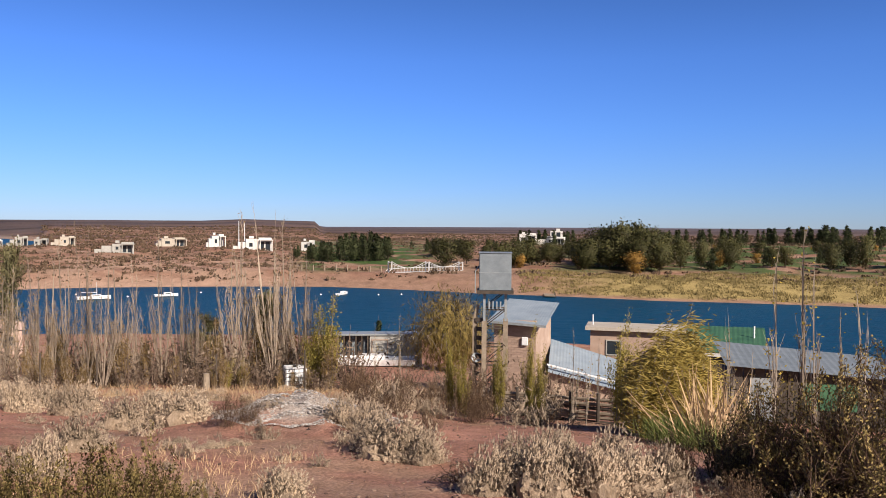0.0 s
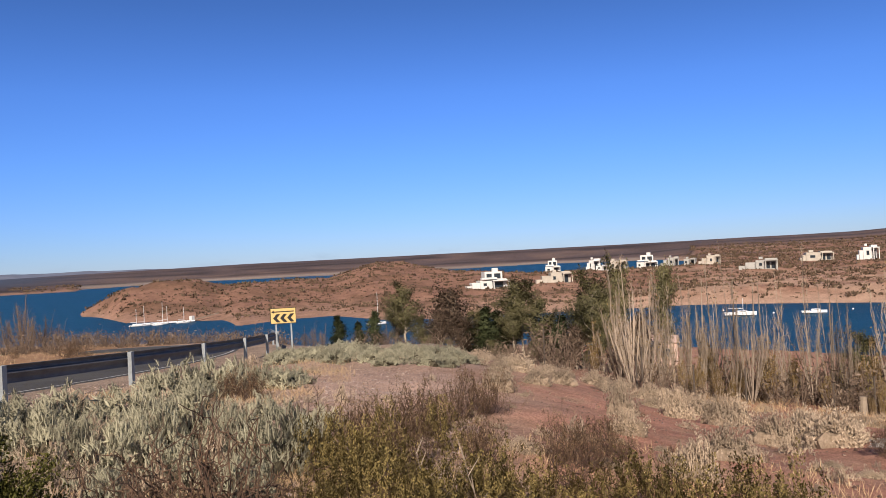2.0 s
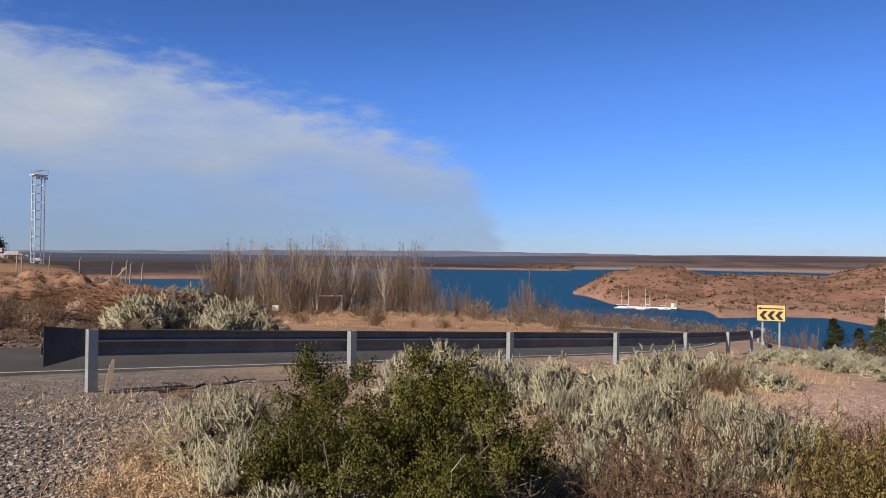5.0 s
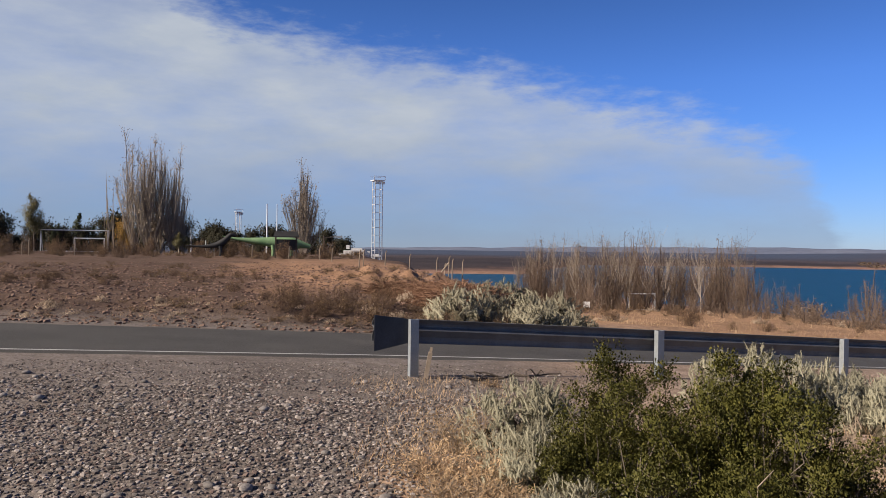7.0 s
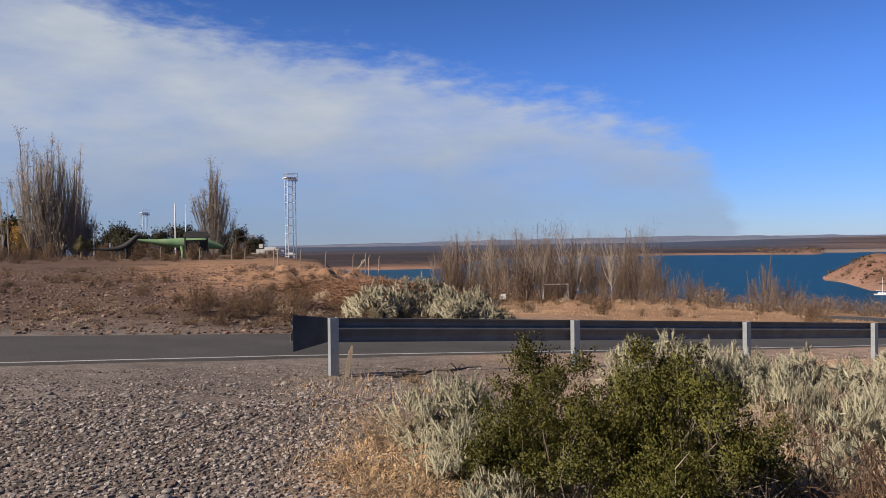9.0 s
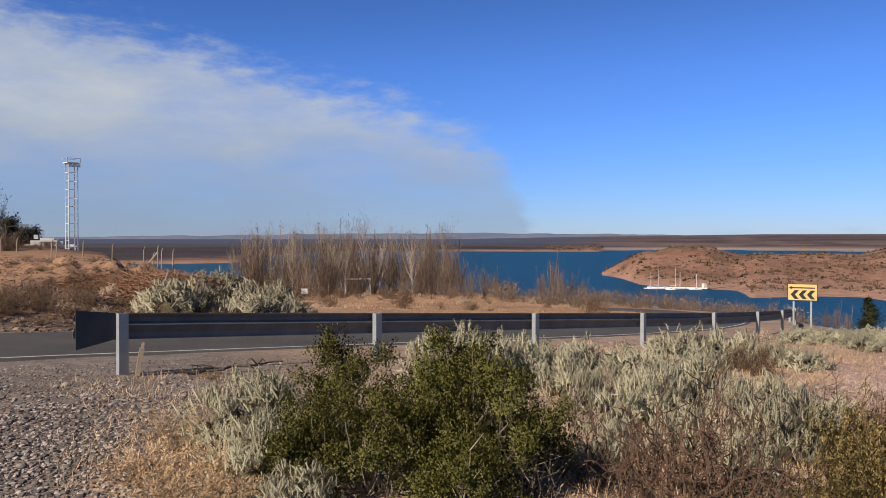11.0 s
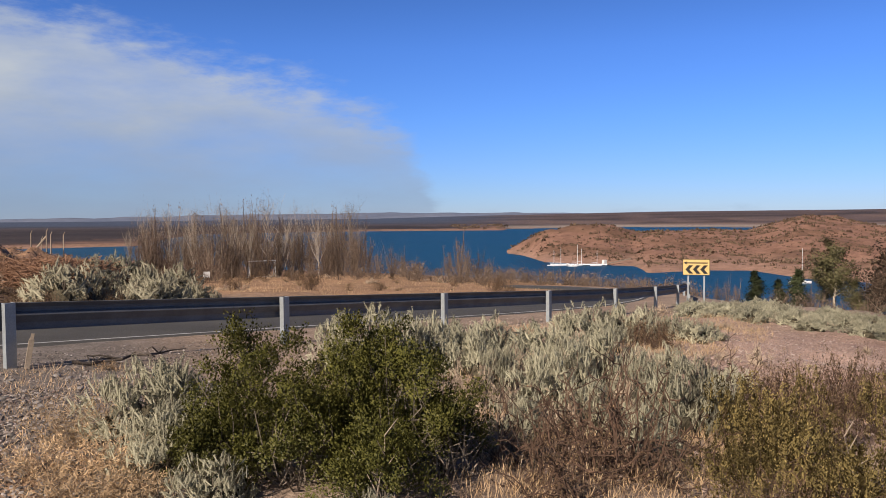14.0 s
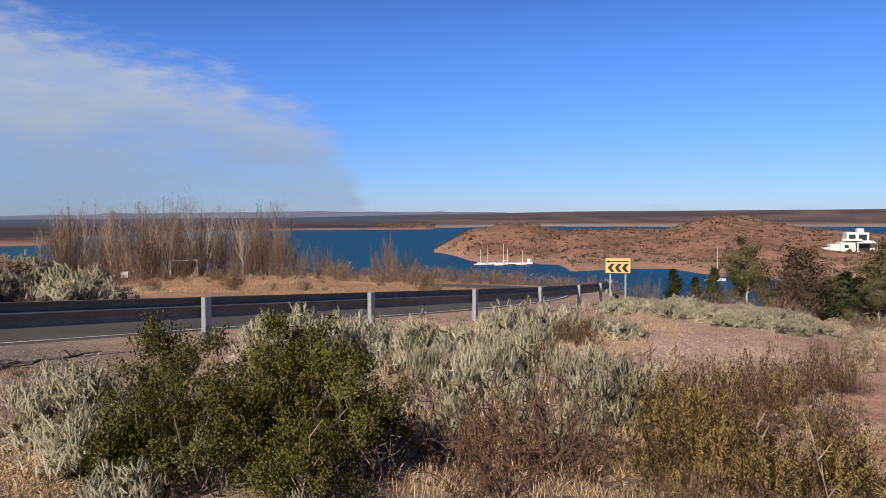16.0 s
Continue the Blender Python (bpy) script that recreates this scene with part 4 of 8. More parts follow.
def make_spiny(name, seed, label, leaf_mat, bark, radius, h, stems, group):
    """A thorny shrub: stems that turn at every few centimetres, with short stiff spurs at wide angles and few leaves."""
    rng = np.random.RandomState(seed)
    ob = thing(name, (0, 0, 0), label, "shrub", group)
    paths, spots = [], []
    for _ in range(stems):
        a = rng.uniform(0, 6.283)
        d = np.array([math.cos(a) * 0.6, math.sin(a) * 0.6, 1.0])
        p = [np.array([radius * 0.15 * rng.normal(), radius * 0.15 * rng.normal(), -0.04])]
        for k in range(rng.randint(9, 15)):
            d = d + rng.normal(size=3) * 0.62 + np.array([0, 0, 0.16])
            d /= np.linalg.norm(d)
            p.append(p[-1] + d * h * 0.105)
            if k > 1:
                e = d + rng.normal(size=3) * 1.1
                e /= np.linalg.norm(e)
                L = h * rng.uniform(0.08, 0.20)
                m = p[-1] + e * L * 0.5 + rng.normal(size=3) * L * 0.18
                paths.append((np.array([p[-1], m, m + (e + rng.normal(size=3) * 0.5) * L * 0.5]), np.array([0.0036, 0.003, 0.0014])))
                spots.append(paths[-1][0])
        p = np.array(p)
        p[1:, 2] = np.maximum(p[1:, 2], 0.02)
        paths.append((p, np.linspace(0.0075, 0.003, len(p))))
    child("branchwork", mesh_from("branchwork", *tubes(paths, 4, True), bark), ob)
    q = np.concatenate([c[rng.randint(0, 3, 2)] + rng.normal(size=(2, 3)) * 0.012 for c in spots])
    child("foliage", leafage("foliage", rng, q, rng.normal(size=q.shape) + np.array([0, 0, 0.4]), 0.020, 0.008, q * np.array([1, 1, 0.5]) + np.array([0, 0, 0.2]), leaf_mat), ob)
    return ob


def make_tree(name, seed, label, leaf_mat, bark, h, trunk_r, crown, limbs, count, leaf, width, base_share=0.25, up=0.6, droop=0.0, lean=0.0, twigs=3, gap=0.35, group="", wind=0.0):
    """A tapered trunk with limbs and a crown of many leaves. crown(t): half-width of the crown at the share t of the height."""
    rng = np.random.RandomState(seed)
    ob = thing(name, (0, 0, 0), label, "tree", group)
    t = np.linspace(0, 1, 7)
    spine = np.stack([lean * h * t ** 1.6 + 0.02 * h * rng.normal(size=7) * t, 0.02 * h * rng.normal(size=7) * t, t * h * 0.96 - 0.15], 1)
    paths = [(spine, trunk_r * (1 - 0.88 * t))]
    tips = []
    for _ in range(limbs):
        s = rng.uniform(base_share, 0.92)
        root = np.array([np.interp(s, t, spine[:, k]) for k in range(3)])
        a = rng.uniform(0, 6.283)
        reach = crown(s + 0.1) * rng.uniform(0.5, 1.0)
        rise = reach * up / (1.05 - up) * rng.uniform(0.6, 1.3)
        rise = min(rise, h * 1.0 - root[2])
        k = np.linspace(0, 1, 5)[:, None]
        end = root + np.array([reach * math.cos(a), reach * math.sin(a), rise])
        p = root + (end - root) * k + rng.normal(size=(5, 3)) * 0.05 * reach * k
        p[:, 2] += (k[:, 0] - k[:, 0] ** 2) * (-0.25 * rise) - droop * reach * k[:, 0] ** 2
        r0 = trunk_r * (1 - 0.85 * s) * 0.55
        paths.append((p, np.linspace(r0, r0 * 0.25, 5)))
        tips.append(p)
        for _ in range(twigs):
            q = p[rng.randint(1, 5)]
            e = q + np.array([rng.normal() * 0.35, rng.normal() * 0.35, abs(rng.normal()) * up + 0.1 - droop]) * reach * 0.8
            m = (q + e) / 2 + rng.normal(size=3) * 0.04 * reach
            paths.append((np.array([q, m, e]), np.array([r0 * 0.4, r0 * 0.28, r0 * 0.1])))
            tips.append(np.array([q, m, e]))
    child("trunk", mesh_from("trunk", *tubes(paths, 3 if h > 7.5 else 4), bark), ob)
    if count:
        pos, al, bunch = [], [], []
        n = max(1, count // max(1, len(tips)))
        for p in tips:
            c = rng.uniform(0.25, 1.05, n) * (len(p) - 1)
            i = np.minimum(c.astype(int), len(p) - 2)
            q = p[i] + (p[i + 1] - p[i]) * (c - i)[:, None]
            s = np.clip(q[:, 2] / h, 0, 1)
            q = q + rng.normal(size=(n, 3)) * gap * np.maximum(0.12, np.array([crown(v) for v in s]))[:, None] * 0.5
            q[:, 2] -= droop * rng.uniform(0, 1, n) * 0.3 * h
            pos.append(q)
            d = rng.normal(size=(n, 3)) + np.array([0, 0, 0.5 - 2.2 * droop - 3.0 * max(0.0, droop - 0.5)]) + np.array([lean * 2.0 + wind, 0, 0])
            al.append(d)
            bunch.append((q - q.mean(0)) / (q.std() + 1e-6) * 0.6)
        pos = np.concatenate(pos)
        out = (pos - np.array([0, 0, h * 0.5])) / np.array([crown(0.5), crown(0.5), h * 0.5]) + np.concatenate(bunch)
        child("crown", leafage("crown", rng, pos, np.concatenate(al), leaf, width, out, leaf_mat), ob)
    return ob


def make_upright(name, seed, label, h, width, rods, leaf_mat, leaf_count, leaf, rod_mat, thick=0.02, twigs=4, lean=0.0, low=0.0, group="", category="tree", slim=0.75, wind=0.0, loose=0.8):
    """A bush-like young poplar: many near-vertical rods from one foot with short twigs, and few or many leaves."""
    rng = np.random.RandomState(seed)
    ob = thing(name, (0, 0, 0), label, category, group)
    stems, fine, tips = [], [], []
    for i in range(rods):
        a, u = rng.uniform(0, 6.283), rng.uniform(0, 1) ** 0.7
        hh = h * (1 - 0.45 * u) * rng.uniform(0.75, 1.0) if i else h
        t = np.linspace(0, 1, 6)
        bow = (0.55 * np.sin(np.minimum(t * 1.9, 1.57)) + 0.6 * t) * width * u
        p = np.stack([math.cos(a) * bow + lean * hh * t ** 1.5, math.sin(a) * bow, hh * t - 0.1], 1) + rng.normal(size=(6, 3)) * 0.012 * h * t[:, None]
        r = thick * (0.5 + 0.5 * hh / h)
        stems.append((p, r * (1 - 0.85 * t)))
        tips.append(p)
        fine.append((np.array([p[0], p[0] + np.array([0, 0, 0.04]), p[0] + np.array([0, 0, 0.08])]), np.full(3, r * 0.3)))
        for _ in range(twigs):
            s = rng.uniform(0.25, 0.95)
            q = np.array([np.interp(s, t, p[:, k]) for k in range(3)])
            L = h * 0.16 * rng.uniform(0.4, 1.0) * (1.1 - s * 0.6)
            b = rng.uniform(0, 6.283)
            e = q + np.array([math.cos(b) * 0.32, math.sin(b) * 0.32, 0.92]) * L + np.array([lean * L, 0, 0])
            fine.append((np.array([q, (q + e) / 2 + rng.normal(size=3) * 0.03 * L, e]), np.array([r * 0.35, r * 0.25, r * 0.12])))
            tips.append(fine[-1][0])
    child("trunk", mesh_from("trunk", *tubes(stems, 4, True), rod_mat), ob)
    if fine:
        child("twigwork", mesh_from("twigwork", *tubes(fine, 3, True), rod_mat), ob)
    if leaf_count:
        n = max(1, leaf_count // len(tips))
        pos = []
        for p in tips:
            c = rng.uniform(low, 1.0, n) * (len(p) - 1)
            i = np.minimum(c.astype(int), len(p) - 2)
            pos.append(p[i] + (p[i + 1] - p[i]) * (c - i)[:, None] + rng.normal(size=(n, 3)) * leaf * loose)
        pos = np.concatenate(pos)
        al = rng.normal(size=(len(pos), 3)) + np.array([lean * 3 + wind, 0, 0.1])
        child("crown", mesh_from("crown", *leaves(rng, pos, al, leaf, leaf * slim), leaf_mat), ob)
    return ob


STOCK = {}


def plant(kinds, place, scale=1.0, turn=None, tall=1.0):
    """Stands a copy of one of the kinds (name, or list of names) at a place; the first of each kind is the original itself."""
    kind = random.choice(kinds) if isinstance(kinds, list) else kinds
    if kind.startswith("sage") and math.hypot(place[0], place[1]) > 9.5:
        kind = "mid" + kind
    turn = random.uniform(0, 360) if turn is None else turn
    m = pose(*place, 0, 0, turn) @ Matrix.Diagonal((scale, scale, scale * tall, 1))
    entry = STOCK[kind]
    if entry[1]:
        entry[1] = False
        entry[0].matrix_world = m
        return entry[0]
    return copy_thing_clean(entry[0], m)


def copy_thing_clean(ob, m):
    made = copy_thing(ob, Matrix())
    made.matrix_basis = m
    return made


def keep(kind, ob):
    STOCK[kind] = [ob, True]


def stock_shrubs():
    for i in range(3):
        keep(f"sage{i}", make_bush("sagebrush", 10 + i, "grey-green sagebrush with feathery upright sprigs", SAGE, BARK, 0.56, 0.58, 70, 8, 26, 0.105, 0.0125, 0.0165, 0.0072, 0.5, 0.45, lobes=5, body=0.55, core=SHADECORE, group="sagebrush"))
        keep(f"midsage{i}", make_bush("sagebrush", 70 + i, "pale sagebrush on the slope", SAGE, BARK, 0.6, 0.54, 62, 7, 16, 0.115, 0.0165, 0.022, 0.0100, 0.48, 0.45, lobes=5, body=0.6, core=SHADECORE, group="sagebrush"))
        keep(f"farsage{i}", make_bush("sagebrush", 75 + i, "dull grey sagebrush beyond the road", SAGEDARK, BARK, 0.62, 0.58, 56, 7, 16, 0.125, 0.019, 0.023, 0.0105, 0.45, 0.45, lobes=5, body=0.6, core=SHADECORE, group="sagebrush"))
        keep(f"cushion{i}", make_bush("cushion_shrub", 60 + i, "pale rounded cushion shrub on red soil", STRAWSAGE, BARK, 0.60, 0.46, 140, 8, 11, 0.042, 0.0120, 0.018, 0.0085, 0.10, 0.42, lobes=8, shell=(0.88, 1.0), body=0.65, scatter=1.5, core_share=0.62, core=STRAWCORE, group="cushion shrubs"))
        keep(f"dry{i}", make_bush("dry_shrub", 20 + i, "straw-coloured low desert shrub on bare soil", STRAWSAGE, BARK, 0.50, 0.40, 36, 4, 14, 0.11, 0.013, 0.028, 0.009, 0.5, 0.45, thick=0.005, body=0.5, group="dry shrubs"))
        keep(f"brown{i}", make_bush("brown_shrub", 30 + i, "brown twiggy shrub with thin upright stems", BROWN, REDTWIG, 0.44, 0.72, 44, 4, 12, 0.19, 0.012, 0.030, 0.0085, 0.75, 0.22, 0.3, shell=(0.6, 1.0), thick=0.005, twigs=True, group="brown shrubs"))
        keep(f"olive{i}", make_bush("olive_shrub", 40 + i, "olive shrub with upright leafy spikes", OLIVE, REDTWIG, 0.36, 0.68, 26, 4, 40, 0.21, 0.013, 0.026, 0.0110, 0.88, 0.16, 0.3, shell=(0.6, 1.0), thick=0.005, group="olive shrubs"))
        keep(f"spiny{i}", make_spiny("spiny_shrub", 45 + i, "reddish spiny shrub with bare crooked branches", BROWN, REDTWIG, 0.46, 0.72, 15, "spiny shrubs"))
        keep(f"tuft{i}", make_shrub("dry_tuft", 80 + i, "brown dry tuft on ploughed earth", BROWN, BARK, 0.35, 0.26, 16, 70, 7, 0.12, 0.038, 0.013, 0.5, 0.2, 0.6, 0.006, 0.10, group="dry tufts"))


stock_shrubs()


def sow(kinds, az0, az1, r0, r1, count, s0, s1, tall=1.0, seed=0, keep_off=None, apart=0.38):
    """Scatters plants over a sector, evenly by area, off the road and apart from each other."""
    rng = random.Random(seed)
    spots = []
    tries = 0
    while len(spots) < count and tries < count * 20:
        tries += 1
        az, r = rng.uniform(az0, az1), math.sqrt(rng.uniform(r0 * r0, r1 * r1))
        x, y = polar(az, r)
        s, off = road_offset(np.array([x]), np.array([y]))
        if -0.7 < off[0] < 6.2 and s[0] < 75 and r < 100:
            continue
        size = rng.uniform(s0, s1)
        if any((x - a) ** 2 + (y - b) ** 2 < (apart * (size + c)) ** 2 for a, b, c in spots):
            continue
        if keep_off and keep_off(az, r):
            continue
        spots.append((x, y, size))
        random.seed(int(x * 1000) % 9973)
        plant(kinds, ground(az, r, 0.02), size, rng.uniform(0, 360), tall)


S = [f"sage{i}" for i in range(3)]
D = [f"dry{i}" for i in range(3)]
B = [f"brown{i}" for i in range(3)]
O = [f"olive{i}" for i in range(3)]
C = [f"cushion{i}" for i in range(3)]
M = [f"midsage{i}" for i in range(3)]
P = [f"spiny{i}" for i in range(3)]
F = [f"farsage{i}" for i in range(3)]
T = [f"tuft{i}" for i in range(3)]
random.seed(5)


SPAN = {"s": (1.28, 0.64), "c": (1.36, 0.51), "d": (1.1, 0.45), "b": (1.0, 0.82), "o": (0.84, 0.80), "p": (0.95, 0.66), "t": (0.8, 0.28)}


def shrubs(kinds, code, rows):
    """Stands shrubs at azimuth, distance, with their width and height in metres."""
    w0, h0 = SPAN[code]
    for az, r, w, h in rows:
        random.seed(int(az * 100 + r * 7) % 99991)
        w, h = (w * 1.15, h * 1.1) if code == "c" else (w, h)
        k = w / w0
        plant(kinds, ground(az, r, 0.02), k, None, h / (h0 * k))


def build_near_bushes():
    """The dark green creosote bushes in front of the guard rail, and the plants round them."""
    for seed, az, r, rad, h, limbs in ((91, 15.0, 5.3, 0.44, 1.08, 130), (92, 22.2, 5.1, 0.46, 1.0, 140), (93, 26.4, 5.0, 0.48, 1.02, 140), (94, 18.6, 4.8, 0.44, 0.74, 100), (95, 24.4, 4.5, 0.42, 0.54, 80), (90, 13.2, 4.9, 0.34, 0.62, 80), (89, 29.6, 4.9, 0.36, 0.76, 80)):
        ob = make_bush("creosote_bush", seed, "dark green creosote bush with pale crooked stems", JARILLA, STEMGREY, rad, h, int(limbs * 0.55), 12, 27, 0.10, 0.024, 0.0180, 0.0100, 0.55, 0.5, 0.6, 8, (0.55, 1.0), 0.008, 0.08, group="creosote bushes")
        ob.matrix_world = pose(*ground(az, r, 0.02))
    # sagebrush along the rail, then over the slope
    shrubs(S, "s", ((8.2, 6.1, 1.1, 0.62), (10.6, 5.8, 1.2, 0.72), (9.4, 5.2, 0.8, 0.5), (12.6, 4.5, 0.7, 0.35), (24.0, 3.9, 0.6, 0.28), (19.6, 4.1, 0.45, 0.2),
                    (24.6, 8.5, 1.3, 0.85), (21.6, 8.9, 0.9, 0.74), (27.4, 9.0, 1.0, 0.74), (30.4, 10.2, 1.15, 0.60), (33.2, 10.6, 1.25, 0.62), (36.2, 11.0, 1.2, 0.60), (31.4, 8.9, 0.8, 0.5),
                    (38.9, 12.6, 1.2, 0.72), (40.6, 13.4, 1.3, 0.76), (42.4, 13.8, 1.3, 0.78), (43.9, 14.6, 1.0, 0.66), (40.8, 11.4, 1.1, 0.52), (47.2, 14.4, 1.0, 0.5), (46.0, 15.4, 0.9, 0.46), (48.4, 15.0, 0.7, 0.4),
                    (33.2, 8.3, 0.6, 0.5), (36.2, 7.7, 0.85, 0.58), (38.8, 8.3, 0.85, 0.62), (41.0, 8.8, 1.0, 0.74), (43.2, 8.2, 0.9, 0.62), (45.0, 7.2, 0.8, 0.6), (47.1, 7.1, 0.95, 0.74), (48.9, 7.9, 0.7, 0.5), (40.0, 6.7, 0.75, 0.52), (44.2, 6.0, 0.65, 0.46), (35.0, 6.3, 0.65, 0.4),
                    (50.0, 9.6, 0.6, 0.34), (45.6, 10.2, 0.7, 0.42), (38.0, 9.8, 0.9, 0.5), (34.6, 9.3, 0.8, 0.42)))
    shrubs(D, "d", ((32.4, 7.4, 0.8, 0.4), (34.4, 8.8, 0.9, 0.42), (30.6, 7.6, 0.7, 0.4), (37.4, 6.6, 0.7, 0.4), (42.6, 7.2, 0.8, 0.45), (44.0, 9.6, 0.7, 0.36), (39.4, 10.4, 0.8, 0.4), (47.8, 10.6, 0.6, 0.3), (51.5, 12.0, 0.5, 0.3), (33.6, 5.4, 0.6, 0.3),
                    (85.8, 9.2, 0.4, 0.22), (92.8, 9.1, 0.5, 0.20), (75.6, 8.8, 0.5, 0.26), (98.9, 13.0, 0.8, 0.3), (95.0, 8.6, 0.4, 0.16), (88.0, 10.2, 0.4, 0.2), (91.0, 11.2, 0.6, 0.3), (97.0, 10.4, 0.5, 0.24), (103.4, 9.4, 0.5, 0.22), (80.6, 10.6, 0.5, 0.24), (83.0, 12.0, 0.6, 0.3), (68.5, 9.6, 0.6, 0.3), (86.5, 6.3, 0.5, 0.3)))
    shrubs(P, "p", ((38.0, 5.6, 1.0, 0.72), (40.4, 5.2, 1.0, 0.78), (43.0, 5.4, 1.0, 0.92), (45.2, 5.2, 0.8, 0.6), (36.4, 4.9, 0.8, 0.56), (42.0, 6.4, 0.9, 0.92), (34.2, 5.3, 0.7, 0.5), (39.0, 4.5, 0.8, 0.5), (68.0, 6.6, 0.9, 0.6), (105.0, 7.4, 0.6, 0.3), (49.6, 8.6, 0.8, 0.7)))
    shrubs(B, "b", ((43.9, 12.7, 0.9, 0.60), (45.2, 13.0, 0.8, 0.56), (53.4, 7.7, 0.8, 0.75), (55.6, 9.2, 1.0, 0.76), (58.0, 9.8, 1.1, 0.80), (60.6, 11.4, 1.0, 0.88), (62.0, 11.9, 0.9, 0.80), (56.4, 7.2, 0.8, 0.60), (61.6, 7.6, 0.8, 0.60),
                    (67.4, 8.3, 0.9, 0.62), (69.4, 8.0, 0.9, 0.60), (71.0, 8.8, 0.8, 0.50), (88.8, 12.0, 0.75, 0.58), (90.2, 12.3, 0.6, 0.48), (106.2, 7.6, 0.5, 0.28), (120.5, 8.6, 0.8, 0.6), (52.0, 9.0, 0.7, 0.6), (103.0, 12.4, 0.7, 0.5)))
    shrubs(O, "o", ((49.4, 7.0, 0.7, 0.70), (51.0, 7.5, 0.7, 0.72), (52.4, 6.8, 0.7, 0.70), (55.0, 6.4, 0.7, 0.66), (49.6, 5.6, 0.65, 0.5), (53.6, 5.8, 0.7, 0.66), (57.0, 5.7, 0.7, 0.62), (58.6, 8.2, 0.8, 0.70), (60.4, 5.8, 0.7, 0.60), (62.8, 6.0, 0.7, 0.62), (65.0, 6.0, 0.7, 0.5), (54.6, 8.4, 0.7, 0.7),
                    (71.6, 6.4, 0.7, 0.56), (73.4, 6.4, 0.7, 0.62), (75.2, 6.2, 0.6, 0.60), (77.6, 6.0, 0.7, 0.62), (79.6, 6.1, 0.75, 0.70), (82.2, 6.2, 0.85, 0.76), (84.2, 6.0, 0.6, 0.56), (86.2, 5.9, 0.5, 0.42), (68.0, 5.9, 0.7, 0.45)))
    shrubs(C, "c", ((63.0, 16.0, 0.9, 0.45), (65.8, 18.4, 0.8, 0.36), (64.4, 21.0, 1.0, 0.45), (67.6, 20.0, 0.9, 0.40), (71.8, 14.2, 0.65, 0.58), (72.1, 11.8, 0.65, 0.35), (75.6, 17.5, 0.9, 0.60), (79.4, 17.7, 0.8, 0.60), (77.2, 19.0, 0.9, 0.5), (83.6, 14.4, 0.9, 0.60), (85.6, 13.4, 1.0, 0.56), (81.7, 14.3, 0.85, 0.5), (86.8, 14.4, 0.7, 0.46),
                    (78.5, 16.1, 0.85, 0.55), (75.6, 22.0, 1.2, 0.56), (73.5, 24.0, 1.1, 0.5), (70.0, 25.0, 1.0, 0.45), (76.6, 8.1, 0.55, 0.40), (78.8, 9.4, 0.7, 0.4), (96.9, 12.2, 0.8, 0.5), (98.8, 11.0, 0.8, 0.5), (101.0, 9.3, 1.05, 0.5), (99.4, 9.7, 0.8, 0.44), (102.6, 9.0, 0.6, 0.36),
                    (92.3, 6.8, 0.55, 0.28), (107.6, 6.8, 0.6, 0.4), (109.4, 7.4, 0.6, 0.45), (111.3, 6.8, 0.72, 0.5), (113.2, 7.3, 0.6, 0.46), (115.1, 7.0, 0.62, 0.44), (117.9, 7.3, 0.7, 0.42), (120.2, 7.8, 0.6, 0.4), (116.6, 8.2, 0.7, 0.5), (112.2, 8.4, 0.7, 0.5)))
    # tall thin olive bush at the edge of the slope
    for seed, az, r, rad, h in ((96, 128.0, 8.2, 0.70, 1.15), (97, 131.0, 7.8, 0.80, 1.50), (98, 134.0, 7.4, 0.8, 1.65), (99, 125.6, 8.6, 0.5, 0.80)):
        ob = make_bush("tall_olive_bush", seed, "tall olive bush with fine open branches", OLIVEBROWN, REDTWIG, rad, h, 85, 6, 20, 0.22, 0.022, 0.030, 0.015, 0.5, 0.4, 0.2, 7, (0.45, 1.0), 0.008, 0.06, twigs=True, group="tall olive bushes")
        ob.matrix_world = pose(*ground(az, r, 0.02))
    # tumbleweeds of pale dead stems
    for seed, az, r, rad, h in ((100, 3.6, 6.0, 0.34, 0.34), (101, 1.6, 5.4, 0.34, 0.20), (102, 5.6, 5.3, 0.34, 0.26), (103, 3.4, 4.8, 0.34, 0.16), (104, 7.2, 4.8, 0.34, 0.22), (105, 5.2, 4.6, 0.28, 0.14)):
        ob = make_shrub("tumbleweed", seed, "orange-brown dead tumbleweed on gravel", STRAW, PALEWOOD, rad, h, 60, 240, 9, 0.12, 0.035, 0.006, 0.3, 0.1, 0.9, 0.004, 0.14, 1.4, 0.5, group="tumbleweeds")
        ob.matrix_world = pose(*ground(az, r))


build_near_bushes()
bald = lambda az, r: (45.5 < az < 58 and 9.6 < r < 19) or (57 < az < 66 and 10.5 < r < 22)
sow(S + D + D, 24, 50, 5.6, 12, 12, 0.3, 0.6, 1.0, 1, bald, 0.58)
sow(M + D, 24, 58, 9, 24, 22, 0.4, 0.8, 0.9, 2, bald, 0.62)
sow(P + O, 50, 57, 4.0, 6.0, 6, 0.6, 0.9, 0.9, 22)
sow(M, 47, 61, 19, 28, 60, 0.6, 1.1, 0.7, 3, None, 0.42)
sow(O + O + P, 50, 62, 4.2, 6.0, 10, 0.5, 0.8, 0.85, 4)
sow(D + D + C, 45, 66, 9.6, 18, 16, 0.2, 0.45, 0.8, 5)
sow(C + D, 60, 78, 20, 32, 22, 0.6, 1.1, 0.8, 6, None, 0.62)
sow(C + D, 74, 104, 18, 34, 24, 0.5, 1.0, 0.8, 7)
sow(D + D + C, 62, 92, 6.6, 11, 16, 0.25, 0.5, 0.7, 45)
